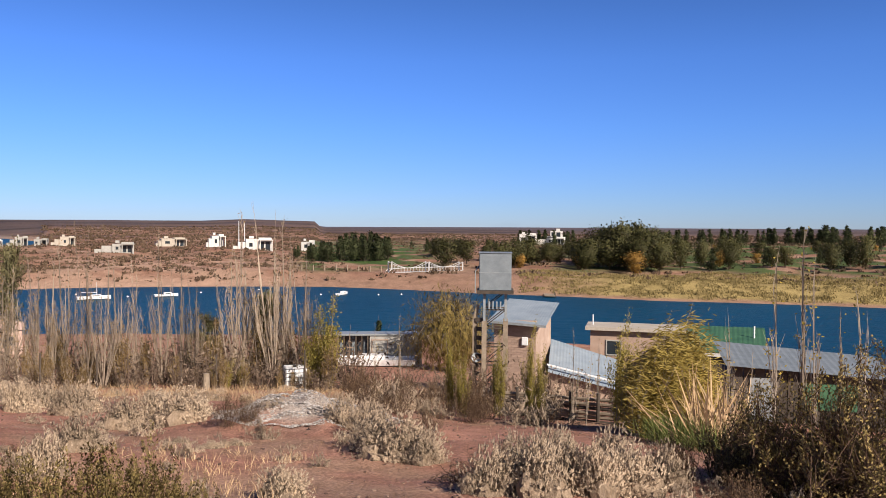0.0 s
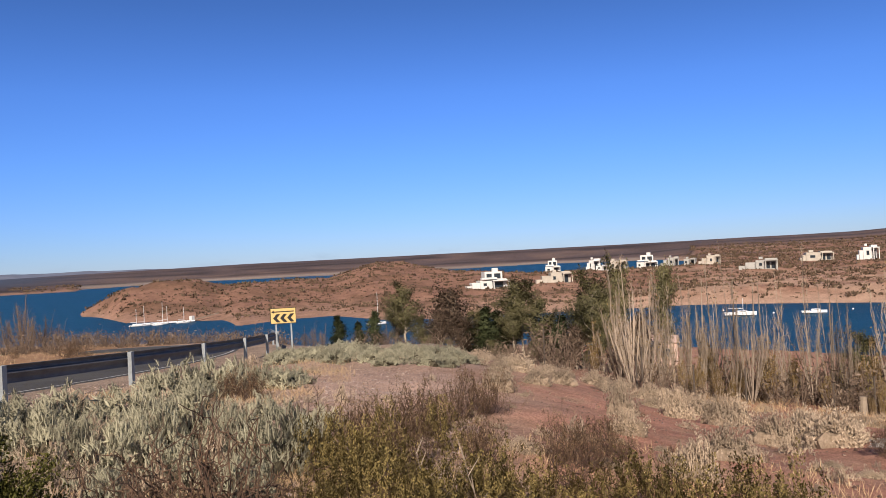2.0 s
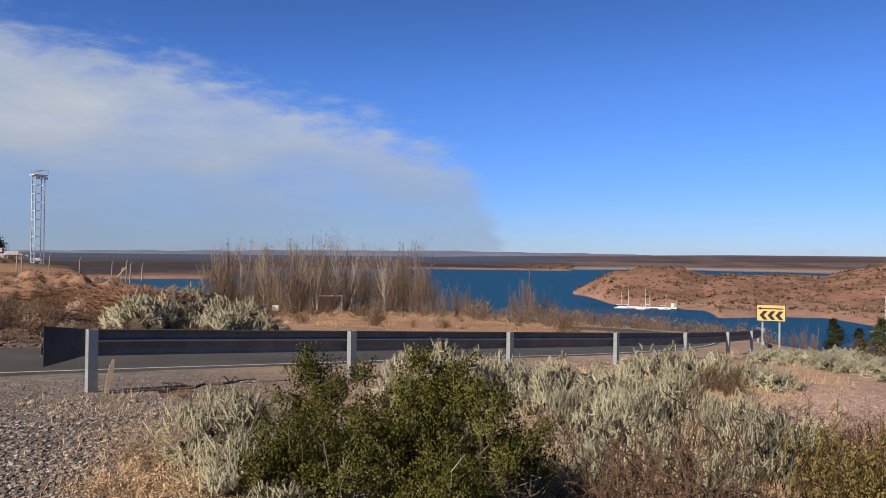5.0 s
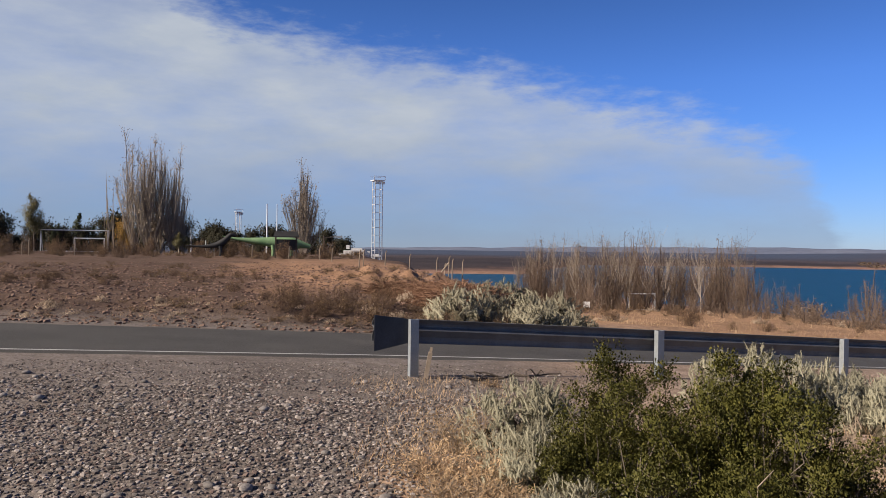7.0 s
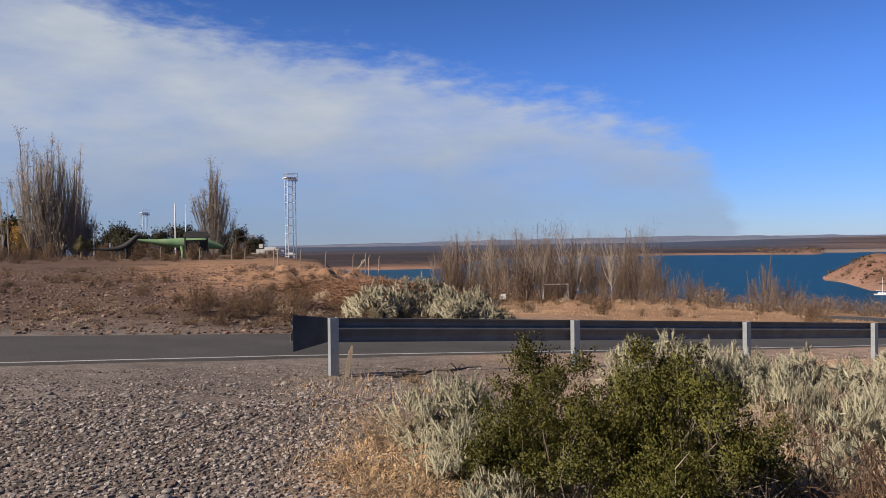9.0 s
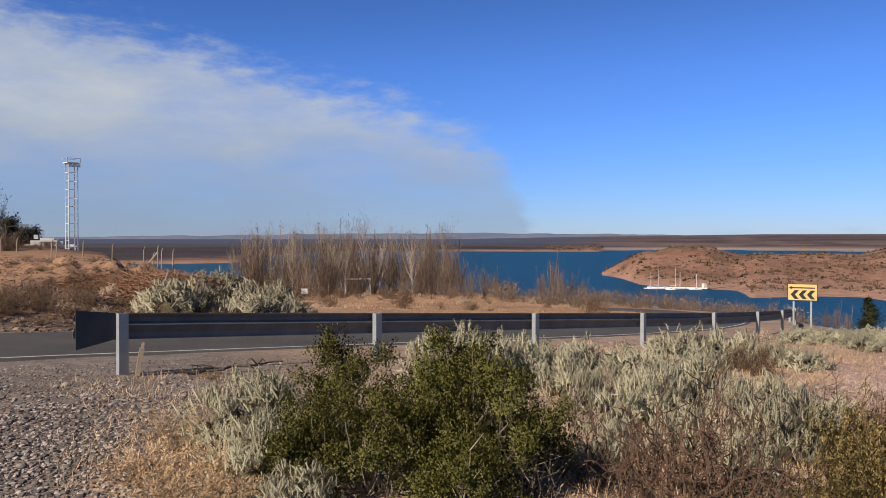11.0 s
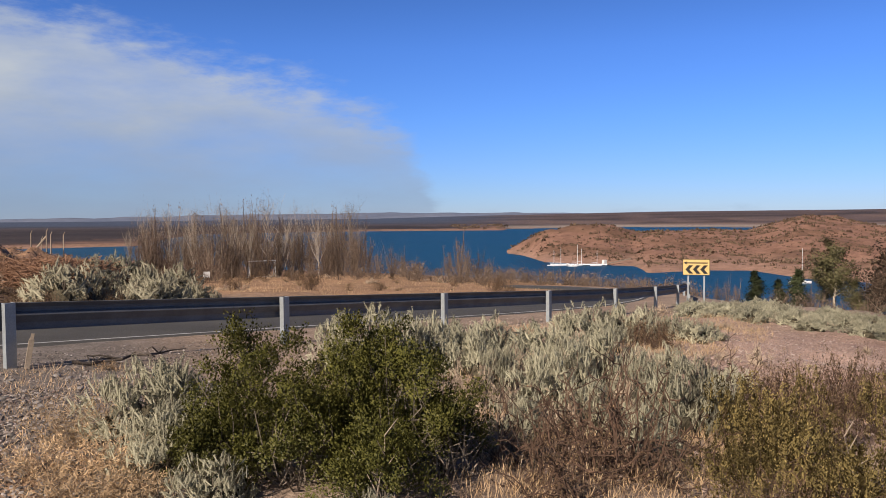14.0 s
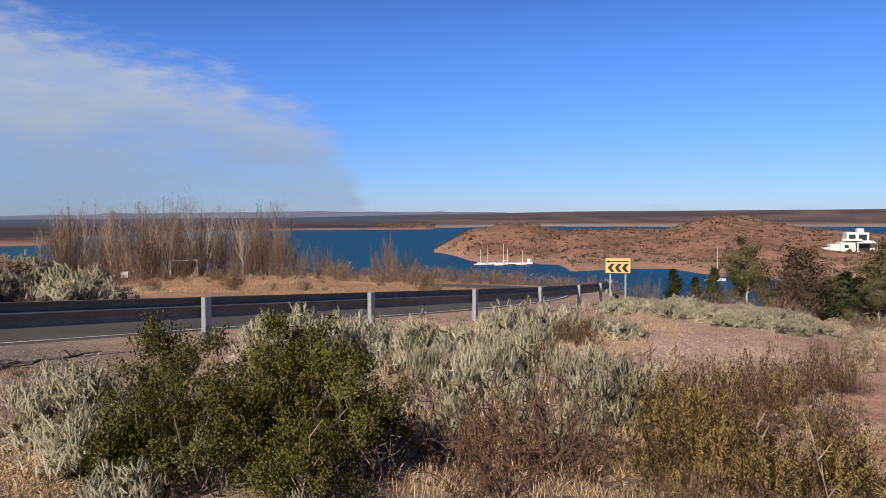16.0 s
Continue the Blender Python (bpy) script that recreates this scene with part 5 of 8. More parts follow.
sow(B + D + D, 72, 122, 9, 24, 26, 0.25, 0.6, 0.6, 8)
sow(B + D, 98, 112, 17, 30, 40, 1.0, 1.9, 1.0, 9)
sow(F, 3.0, 12.0, 17.5, 21.5, 26, 1.1, 1.7, 1.0, 10)
sow(B + F, 3.0, 7.5, 17.0, 19.0, 10, 0.6, 1.0, 0.9, 41)
sow(T + T + D, -4, 5, 17, 20, 16, 0.6, 1.0, 0.8, 11)
sow(T, -30, 4, 16.5, 40, 60, 0.6, 1.4, 0.8, 12)
sow(D + T + T, -31, -3, 15.6, 18.6, 70, 0.22, 0.5, 0.7, 42)
sow(T + B, -31, 0, 18, 30, 60, 0.3, 0.7, 0.7, 43)
sow(D + T, -6, 8, 9.0, 10.4, 10, 0.35, 0.6, 0.8, 13)


def grass_field(name, label, az0, az1, r0, r1, count, h, blades, mat, seed, spread=0.12, keepoff=None):
    """Dry grass that nobody could count: one mesh of blades."""
    rng = np.random.RandomState(seed)
    az = np.radians(rng.uniform(az0, az1, count))
    r = np.sqrt(rng.uniform(r0 * r0, r1 * r1, count))
    x, y = r * np.sin(az), r * np.cos(az)
    s, off = road_offset(x, y)
    patch = wobble(x, y, 5, seed)
    ok = ((off < -0.2) | (off > 6.0)) & (patch > -0.35)
    x, y = x[ok], y[ok]
    z = height(x, y)
    n = len(x)
    px = np.repeat(np.stack([x, y, z - 0.02], 1), blades, 0) + np.concatenate([rng.normal(size=(n * blades, 2)) * spread, np.zeros((n * blades, 1))], 1)
    al = rng.normal(size=(n * blades, 3)) * 0.5 + np.array([0.15, 0.05, 1.0])
    v, f = leaves(rng, px, al, h, h * 0.02 + 0.0022)
    tagged(new(name, mesh_from(name, v, f, mat)), label, "grass", kind="stuff")


grass_field("dry_grass", "straw-coloured dry grass between the shrubs", 24, 52, 5.5, 20, 2600, 0.15, 9, STRAW, 31)
grass_field("dry_grass", "straw-coloured dry grass under the thorny shrubs", 30, 56, 4.2, 7.0, 700, 0.13, 9, STRAW, 39)
grass_field("dry_grass", "straw-coloured dry grass on the gravel edge", -4, 16, 4.6, 9.5, 500, 0.10, 7, STRAW, 32)
grass_field("field_grass", "ochre dry grass field below the road", 5, 44, 24, 110, 6000, 0.24, 5, STRAW, 33, 0.35)
grass_field("dry_grass", "pale dry grass along the tree row", 74, 104, 22, 38, 1400, 0.34, 7, STRAW, 34, 0.2)
grass_field("dry_grass", "thin straw grass among the olive shrubs", 60, 94, 4.8, 9.5, 380, 0.14, 8, STRAW, 40, 0.12)
grass_field("dry_grass", "thin dry grass on red soil", 64, 128, 9, 26, 420, 0.10, 6, STRAW, 35, 0.15)
grass_field("dry_grass", "short dry grass along the road edge", -32, 4, 15.5, 19, 350, 0.10, 6, STRAW, 36, 0.2)

sow(D + B + T, 7, 36, 36, 84, 60, 0.7, 1.7, 0.8, 44)
sow(T + B, -31, -4, 56, 72, 60, 1.0, 2.2, 0.9, 15)
sow(B + T, -16, -6, 54, 60, 30, 0.8, 1.4, 0.8, 16)
sow(T + B, -10, 4, 16.5, 19, 22, 0.6, 1.1, 0.8, 17)

sow(D + B, 121, 137, 6.2, 8.2, 16, 0.5, 0.9, 0.8, 18)
grass_field("green_grass", "rank green grass below the willow bush", 119.5, 123.5, 12.6, 15.2, 90, 0.55, 14, GREENGRASS, 37, 0.16)
grass_field("pampas_grass", "tall straw-coloured pampas grass", 121.2, 124.6, 13.6, 16.0, 70, 1.3, 12, STRAW, 38, 0.16)


def build_dead_wood():
    """Loose dead branches and stalks on the ground and in the bushes."""
    rng = np.random.RandomState(12)
    x, y, z = road_point(1.1, -0.32)
    ob = thing("dead_branch", (x, y, z + 0.02), "dark dead branch lying below the guard rail", "branch", turn=90 - ROAD_AZ)
    main = np.stack([np.linspace(-0.6, 0.8, 9), 0.05 * rng.normal(size=9), 0.01 + 0.02 * np.abs(rng.normal(size=9))], 1)
    child("limb", mesh_from("limb", *tubes([(main, np.linspace(0.022, 0.008, 9))], 6), DARKWOOD), ob)
    for k in range(9):
        p = main[rng.randint(1, 8)]
        e = p + np.array([rng.uniform(-0.3, 0.4), rng.normal() * 0.15, rng.uniform(0.0, 0.09)])
        child("twig", mesh_from("twig", *tubes([(np.array([p, (p + e) / 2 + rng.normal(size=3) * 0.03, e]), np.array([0.012, 0.009, 0.004]))], 4), DARKWOOD), ob)
    for az, r, h, label in ((61.0, 5.2, 0.55, "pale dry stalk standing among the shrubs"), (24.6, 4.2, 0.5, "pale dead stalk in front of the creosote bush"), (57.5, 5.6, 0.5, "pale dry stalk standing among the shrubs")):
        ob = thing("dry_stalk", ground(az, r), label, "stalk", "dry stalks", turn=az * 3)
        t = np.linspace(0, 1, 6)
        p = np.stack([0.08 * t * t, 0.03 * np.sin(t * 5), h * t - 0.05], 1)
        child("stem", mesh_from("stem", *tubes([(p, 0.006 * (1 - 0.6 * t))], 5), PALEWOOD), ob)
        for k in range(4):
            q = p[2 + k % 4]
            e = q + np.array([rng.uniform(-0.12, 0.12), rng.uniform(-0.1, 0.1), 0.1])
            child("twig", mesh_from("twig", *tubes([(np.array([q, (q + e) / 2, e]), np.array([0.005, 0.004, 0.002]))], 4), PALEWOOD), ob)


build_dead_wood()
def build_brush_piles():
    """Heaps of cut branches at the far edge of the road."""
    rng = np.random.RandomState(61)
    for az, r, wide, high in ((0.6, 21.5, 1.0, 0.45), (2.6, 20.0, 1.3, 0.70), (4.4, 20.6, 1.1, 0.66), (-1.6, 22.5, 0.9, 0.30)):
        ob = thing("brush_pile", ground(az, r), "heap of orange-brown cut branches beyond the road", "brush pile", "brush piles", turn=az * 31)
        paths = []
        for _ in range(620):
            d = rng.normal(size=3)
            d[2] = abs(d[2])
            d /= np.linalg.norm(d)
            c = d * np.array([wide, wide, high]) * rng.uniform(0.55, 1.0)
            a = rng.normal(size=3) * np.array([1, 1, 0.4])
            a /= np.linalg.norm(a)
            t = np.linspace(-0.5, 0.5, 5)[:, None]
            p = c + a * t * rng.uniform(0.25, 0.6) + rng.normal(size=(5, 3)) * 0.045
            p[:, 2] = np.maximum(p[:, 2], 0.01)
            paths.append((p, np.linspace(0.009, 0.004, 5) * rng.uniform(0.6, 1.3)))
        child("branchwork", mesh_from("branchwork", *tubes(paths, 4, True), CUTWOOD), ob)


build_brush_piles()
# ---- trees ----


def stock_trees():
    column = lambda w: (lambda t: w * max(0.06, math.sin(min(1.0, max(0.0, t) * 1.05) * 3.0) ** 0.7))
    cone = lambda w: (lambda t: w * max(0.05, 1.05 - t))
    dome = lambda w: (lambda t: w * max(0.15, math.sin(min(1.0, max(0.05, t)) * 2.6)))
    for i in range(3):
        keep(f"sapling{i}", make_upright("young_poplar", 200 + i, "pale leafless young poplar with upright rods", 7.0, 0.98, 14, DRYLEAF, 700, 0.075, BAREPALE, 0.025, 26, 0.0, 0.05, "tree row"))
        keep(f"thin{i}", make_upright("young_poplar", 205 + i, "thin bare poplar with a few yellow leaves", 5.0, 0.22, 5, AUTUMN, 90, 0.085, BAREGREY, 0.020, 9, 0.02, 0.55, "thin poplars"))
        keep(f"redleaf{i}", make_upright("young_poplar", 210 + i, "young poplar with dry red-brown leaves", 5.0, 0.55, 16, DRYLEAF, 1700, 0.10, BAREPALE, 0.022, 6, 0.0, 0.1, "tree row"))
        keep(f"gold{i}", make_upright("leafy_poplar", 215 + i, "leafy yellow-green poplar leaning in the wind", 4.6, 0.75, 14, LIME, 5200, 0.10, BAREPALE, 0.020, 9, 0.10, 0.12, "leafy poplars", "tree", 0.7, 0.3, 1.8))
        keep(f"poplar{i}", make_upright("bare_poplar", 220 + i, "tall grey poplar with almost no leaves", 13.5, 2.1, 28, BAREGREY, 3000, 0.28, BAREGREY, 0.052, 26, 0.02, 0.2, "poplars", "tree", 0.22))
        keep(f"bare{i}", make_tree("bare_tree", 225 + i, "leafless brown tree in a lakeside thicket", BAREBROWN, BAREGREY, 8.5, 0.12, dome(2.1), 30, 1300, 0.34, 0.022, 0.22, 0.72, 0, 0, 5, 0.5, "bare thicket"))
        keep(f"barebush{i}", make_upright("bare_thicket_tree", 230 + i, "leafless multi-stemmed tree by the water", 6.0, 1.3, 17, BAREBROWN, 850, 0.22, BAREBROWN, 0.038, 9, 0.0, 0.4, "bare thicket", "tree", 0.2))
        keep(f"brush{i}", make_upright("low_brush", 232 + 30 * i, "low brown leafless brush", 1.6, 0.9, 12, BAREBROWN, 160, 0.16, BAREBROWN, 0.016, 4, 0.0, 0.2, "low brush", "shrub", 0.25))
        keep(f"eucalypt{i}", make_tree("eucalyptus", 235 + i, "dark green eucalyptus with pale trunk", EUCALYPT, PALEBARK, 7.0, 0.13, dome(1.75), 18, 7000, 0.20, 0.075, 0.30, 0.58, 0.10, 0.03, 5, 0.30, "eucalyptus trees"))
        keep(f"redtree{i}", make_tree("plum_tree", 280 + i, "dark red-brown leafy tree with pale trunk", REDLEAF, PALEBARK, 6.0, 0.11, dome(1.7), 20, 4500, 0.24, 0.11, 0.25, 0.6, 0.1, 0, 4, 0.42, "dark trees by the shore"))
        keep(f"conifer{i}", make_tree("conifer", 240 + i, "small dark green conifer", DARKGREEN, BARK, 5.0, 0.10, cone(1.2), 60, 4200, 0.26, 0.07, 0.05, 0.22, 0.1, 0, 2, 0.4, "conifers"))
        keep(f"farcone{i}", make_tree("conifer", 245 + i, "dark pointed conifer in the far park", DARKGREEN, BARK, 9.5, 0.18, cone(2.7), 30, 900, 0.75, 0.32, 0.04, 0.25, 0.1, 0, 0, 0.45, "park conifers"))
        keep(f"farround{i}", make_tree("park_tree", 250 + i, "round olive-green tree in the far park", GOLFGREEN, BARK, 8.0, 0.22, dome(3.4), 36, 2600, 0.48, 0.30, 0.15, 0.55, 0.1, 0, 1, 0.55, "park trees"))
        keep(f"fargold{i}", make_tree("park_tree", 255 + i, "orange autumn tree in the far park", ORANGE, BARK, 6.0, 0.18, dome(2.6), 30, 1400, 0.50, 0.28, 0.12, 0.5, 0.2, 0, 2, 0.55, "park trees"))
        keep(f"pine{i}", make_tree("pine", 260 + i, "dark umbrella pine behind the sports ground", PINENEEDLE, BARK, 9.0, 0.25, dome(3.2), 30, 2400, 0.60, 0.26, 0.35, 0.5, 0, 0, 2, 0.5, "pines"))
    keep("cypress", make_tree("cypress", 270, "slim dark green pointed cypress", DARKGREEN, BARK, 9.0, 0.15, column(0.8), 40, 1200, 0.4, 0.16, 0.05, 0.8, 0, 0, 1, 0.4, "cypresses"))
    keep("willow", make_tree("willow", 271, "ochre weeping willow by the water", WILLOWDARK, BARK, 6.0, 0.2, dome(2.9), 60, 13000, 0.42, 0.035, 0.35, 0.5, 0.75, 0, 4, 0.5))
    keep("yellowcane", make_upright("windblown_willow", 272, "yellow-green willow bush bent by the wind", 3.0, 0.72, 44, WILLOW, 9000, 0.20, PALEBARK, 0.014, 12, 0.22, 0.12, "", "tree", 0.13, 1.3))
    keep("yellowbush", make_tree("yellow_shrub_tree", 273, "orange-yellow autumn bush at the field", ORANGE, BARK, 6.0, 0.12, dome(1.8), 30, 1500, 0.3, 0.15, 0.1, 0.7, 0, 0, 2, 0.5))


stock_trees()


def tree(kinds, az, r, el_top=None, h0=1.0, scale=None, turn=None, wide=1.0):
    """Stands a tree whose top reaches an elevation; h0 is the height of its original."""
    x, y, z = ground(az, r, 0.05)
    k = scale if scale else (EYE + r * math.tan(radians(el_top)) - z) / h0
    random.seed(int(az * 100 + r * 7) % 99991)
    turn = random.uniform(0, 360) if turn is None else turn
    return plant(kinds, (x, y, z), k * wide, turn, 1 / wide)


three = lambda name: [f"{name}{i}" for i in range(3)]
# poplar row below the track
for az, top, wide in ((74.6, -2.2, 1), (75.6, -3.4, 1), (76.6, -3.0, 1), (77.5, -4.2, 1), (78.3, -2.6, 0.8), (79.6, -2.0, 0.7), (80.6, -3.6, 0.8), (81.6, -3.0, 0.7), (82.6, -3.0, 0.8), (84.4, -2.4, 0.6), (85.6, -3.9, 0.6), (86.6, -4.6, 0.7),
                      (89.2, -1.2, 0.9), (89.9, -2.6, 0.8), (92.0, 0.4, 0.75), (92.8, -1.6, 0.8), (94.2, -2.6, 0.8), (71.8, -2.0, 1.1), (72.6, -2.6, 1.0), (73.6, -3.6, 0.9)):
    tree(three("sapling"), az, 36.8 + 1.6 * math.sin(az * 7), top + 1.2 + 0.7 * math.sin(az * 5.3), 6.6, wide=wide)
for az, top in ((78.0, -6.0), (80.0, -7.0), (82.0, -6.5), (83.4, -7.0), (87.4, -6.5), (88.2, -6.0), (90.9, -4.2), (91.4, -5.0), (93.3, -5.2), (76.0, -7.0), (74.0, -6.5)):
    tree(three("redleaf"), az, 38.0, top, 5.0, wide=0.9)
for az, top in ((95.6, -4.4), (95.0, -5.6)):
    tree(three("gold"), az, 35.8, top, 4.6, wide=0.75)
tree(three("gold"), 86.0, 40, -7.0, 4.6, wide=0.5)
# leafy poplars, willow and wind-bent bush round the tank tower
for az, r, top, wide in ((105.0, 19.8, -7.2, 0.34), (106.0, 19.2, -8.8, 0.40), (105.6, 19.6, -10.0, 0.45), (108.2, 20.2, -7.4, 0.30), (108.5, 19.8, -9.0, 0.36), (110.5, 18.6, -6.7, 0.30), (111.2, 18.2, -8.6, 0.36), (111.5, 18.0, -10.4, 0.40), (116.9, 18.0, -6.1, 0.40), (117.6, 17.4, -7.6, 0.45)):
    tree(three("gold"), az, r, top, 4.3, turn=-az + 180 * (az < 107), wide=wide)
tree("willow", 104.8, 54, -4.1, 6.0, wide=1.15)
tree("yellowcane", 118.6, 15.8, -5.7, 3.0, turn=-119, wide=1.0)
tree("yellowcane", 120.2, 16.4, -5.0, 3.0, turn=-119, wide=0.9)
tree("yellowcane", 121.6, 16.0, -8.2, 3.0, turn=-119, wide=1.0)
for az, r, top in ((124.6, 21, -5.0), (127.6, 21, -0.9), (129.4, 21.5, 0.5), (130.0, 22, -1.2), (133.0, 22, -3.4), (131.6, 23, -4.4), (126.0, 19, -8.0), (99.3, 46, -6.8), (101.2, 44, -6.2), (113.9, 20, -7.0), (115.6, 21, -7.5), (114.8, 19, -9.0)):
    tree(three("thin"), az, r, top, 5.0)
# bare thicket and loose bare trees down at the lake
rng = random.Random(8)
for i in range(66):
    az = 7.6 + 16.0 * i / 65 + rng.uniform(-0.35, 0.35)
    edge_fall = 1.3 * max(0, (az - 21.8) / 2) + 0.5 * max(0, (8.6 - az))
    tree(three("bare") if i % 3 == 0 else three("barebush"), az, rng.uniform(86, 112), 0.35 + 0.35 * math.sin(az * 0.75 + 2.6) + rng.uniform(-1.3, 0.5) - edge_fall + 0.15, 8.3 if i % 3 == 0 else 5.5, wide=0.8)
for i in range(30):
    az = rng.uniform(7.4, 24)
    tree(three("barebush"), az, rng.uniform(80, 100), rng.uniform(-2.8, -1.0), 6.0)
for az, r, top in ((24.6, 84, -1.8), (25.6, 82, -1.5), (26.4, 85, -2.0), (29.8, 80, -2.0), (30.6, 82, -0.7), (31.2, 80, -1.9), (32.0, 83, -2.0), (32.8, 82, -2.6), (35.6, 78, -3.7), (36.2, 80, -3.9), (38.4, 75, -4.4), (40.0, 72, -4.5), (41.5, 74, -4.2), (45.5, 66, -4.6), (48.9, 66, -4.4), (49.6, 68, -4.0)):
    tree(three("barebush"), az, r, top, 6.0)
for i in range(60):
    az = rng.uniform(6, 46)
    tree(three("brush"), az, rng.uniform(62, 100), None, 1.6, scale=rng.uniform(0.7, 1.5), wide=1.1)
# conifers and eucalyptus below the sagebrush mound
for az, r, top in ((51.4, 60, -3.55), (52.9, 60, -4.1), (54.05, 58, -3.35), (62.3, 56, -3.3), (63.0, 55, -3.4), (60.9, 57, -4.3), (67.6, 52, -4.2), (58.4, 58, -4.6)):
    tree(three("conifer"), az, r, top, 4.8, wide=1.5)
for az, r, top, wide in ((56.3, 58, -1.95, 1.25), (55.6, 60, -3.6, 1.1), (57.4, 57, -4.2, 1.2), (61.5, 57, -4.0, 1.2), (64.9, 55, -1.9, 1.15), (64.2, 54, -3.6, 1.2), (66.1, 53, -3.2, 1.25), (66.8, 54, -4.4, 1.2), (70.0, 52, -1.75, 0.95), (69.2, 53, -3.4, 1.0), (71.1, 52, -2.9, 1.0), (70.6, 50, -5.2, 1.3), (71.9, 54, -0.9, 0.6), (74.9, 52, -1.3, 0.55)):
    tree(three("eucalypt"), az, r, top, 6.9, wide=wide)
for az, r, top, wide in ((59.7, 57, -2.5, 1.15), (58.9, 56, -4.0, 1.2), (60.5, 55, -4.6, 1.3), (63.6, 56, -4.8, 1.2), (68.7, 50, -5.5, 1.1), (73.0, 51, -5.0, 1.2), (72.3, 49, -6.4, 1.3)):
    tree(three("redtree"), az, r, top, 5.9, wide=wide)
for az, r, top in ((66.2, 49.5, -6.1), (65.6, 50, -6.4), (57.8, 53, -5.6), (59.4, 52, -6.0), (62.6, 51, -6.2), (69.6, 48, -7.2)):
    tree(three("eucalypt"), az, r, top, 6.9, wide=1.6)
for az, r, top in ((58.2, 60, -3.9), (61.0, 60, -3.4), (61.9, 59, -3.0), (63.8, 58, -3.3), (67.9, 56, -4.4), (50.2, 62, -4.5), (54.8, 60, -4.2)):
    tree(three("barebush"), az, r, top, 5.6, wide=0.9)
for i in range(46):
    az = rng.uniform(52, 75)
    tree(three("brush"), az, rng.uniform(42, 58), None, 1.6, scale=rng.uniform(0.6, 1.3), wide=1.1)
tree(three("eucalypt"), 87.6, 39.5, -6.3, 6.9, wide=1.2)
tree(three("eucalypt"), 91.2, 39.0, -4.6, 6.9, wide=0.75)
tree(three("conifer"), 99.6, 62, -6.3, 4.8, wide=0.8)
# sports ground and promenade, up the road
for az, r, top, wide in ((-19.9, 76, 8.5, 0.9), (-19.0, 75, 8.1, 0.95), (-18.2, 77, 7.6, 0.9), (-17.4, 76, 7.2, 0.9), (-18.8, 78, 6.0, 1.0), (-16.7, 78, 4.4, 0.9), (-8.4, 70, 6.9, 1.2), (-8.2, 71, 5.2, 1.1), (-29.6, 78, 7.6, 0.9), (-30.4, 77, 6.8, 0.9)):
    tree(three("poplar"), az, r, top, 13.5, wide=wide)
for az, r, top in ((-21.6, 88, 5.2), (-21.2, 92, 4.0)):
    tree(three("thin"), az, r, top, 5.0)
tree(three("eucalypt"), -26.0, 95, 3.0, 7.0, wide=0.8)
for i in range(34):
    az = -31 + i * 0.78
    tree(three("pine"), az + rng.uniform(-0.3, 0.3), rng.uniform(165, 210), 1.15 + 0.4 * math.sin(az * 1.7) + rng.uniform(-0.5, 0.3) - 0.6 * max(0, (az + 14) / 9), 9.0)
for az, top in ((-23.4, 2.2), (-24.6, 1.4), (-24.9, 1.2), (-22.5, 1.3), (-25.5, 1.1)):
    tree("cypress", az, 150, top, 9.0)
tree("yellowbush", -20.6, 105, 1.4, 6.0)
tree("yellowbush", -20.2, 108, 0.6, 6.0)
for az, r, top in ((-17.0, 74, 0.8), (-16.4, 75, 0.6), (-5.9, 58, -0.7), (-5.6, 57, -0.9)):
    tree(three("eucalypt"), az, r, top, 7.0, wide=1.3)
# park on the far shore
for i in range(44):
    az = rng.uniform(92.9, 100.4)
    tree(three("farcone"), az, rng.uniform(225, 262), -1.25 + 1.15 * smooth(93.5, 98.5, az) - 0.35 * smooth(99, 100.5, az) + rng.uniform(-0.45, 0.1), 9.5)
for i in range(62):
    az = rng.uniform(103.0, 136)
    r = rng.uniform(200, 400)
    tree(three("farround") if rng.random() < 0.7 else three("farcone"), az, r, -1.0 + 0.3 * smooth(113, 118, az) + rng.uniform(-0.5, 0.35) - 0.004 * max(0, 260 - r), 8.5, wide=1.25)
for i in range(150):
    az = rng.uniform(110, 138)
    tree(three("farcone"), az, rng.uniform(420, 560), 0.0 + 0.42 * smooth(119, 131, az) + rng.uniform(-0.25, 0.1), 9.5, wide=1.15)
for az, r, top in ((109.9, 205, -0.9), (110.8, 210, -0.9), (117.2, 205, 0.2), (118.4, 210, 0.15), (119.0, 200, -0.2), (114.2, 212, -0.9), (115.0, 214, -1.0), (121.4, 206, -0.9), (122.8, 215, -0.9), (127.4, 215, -1.3), (131.0, 212, -1.0), (124.6, 208, -1.2), (133.0, 230, -0.5), (105.4, 260, -0.9), (103.9, 265, -1.4), (107.8, 300, -0.9)):
    tree(three("farround"), az, r, top, 8.0, wide=0.95)
for i in range(40):
    az = rng.uniform(108.5, 121.5)
    tree(three("fargold") if i % 6 == 5 else three("farround"), az, rng.uniform(196, 240), -1.2 + 1.2 * math.exp(-((az - 117) / 1.7) ** 2) + rng.uniform(-0.7, 0.15), 8.0, wide=1.15)
for i in range(30):
    az = rng.uniform(101, 137)
    tree(three("farcone") if i % 3 else three("fargold"), az, rng.uniform(230, 380), rng.uniform(-1.5, -0.8) + 0.3 * smooth(112, 118, az), 9.0, wide=1.2)
for az, r, top in ((118.2, 190, -1.7), (126.4, 230, -1.6), (124.0, 225, -1.5), (134.8, 190, -1.6), (112.2, 250, -1.3)):
    tree(three("fargold"), az, r, top, 6.0, wide=1.2)


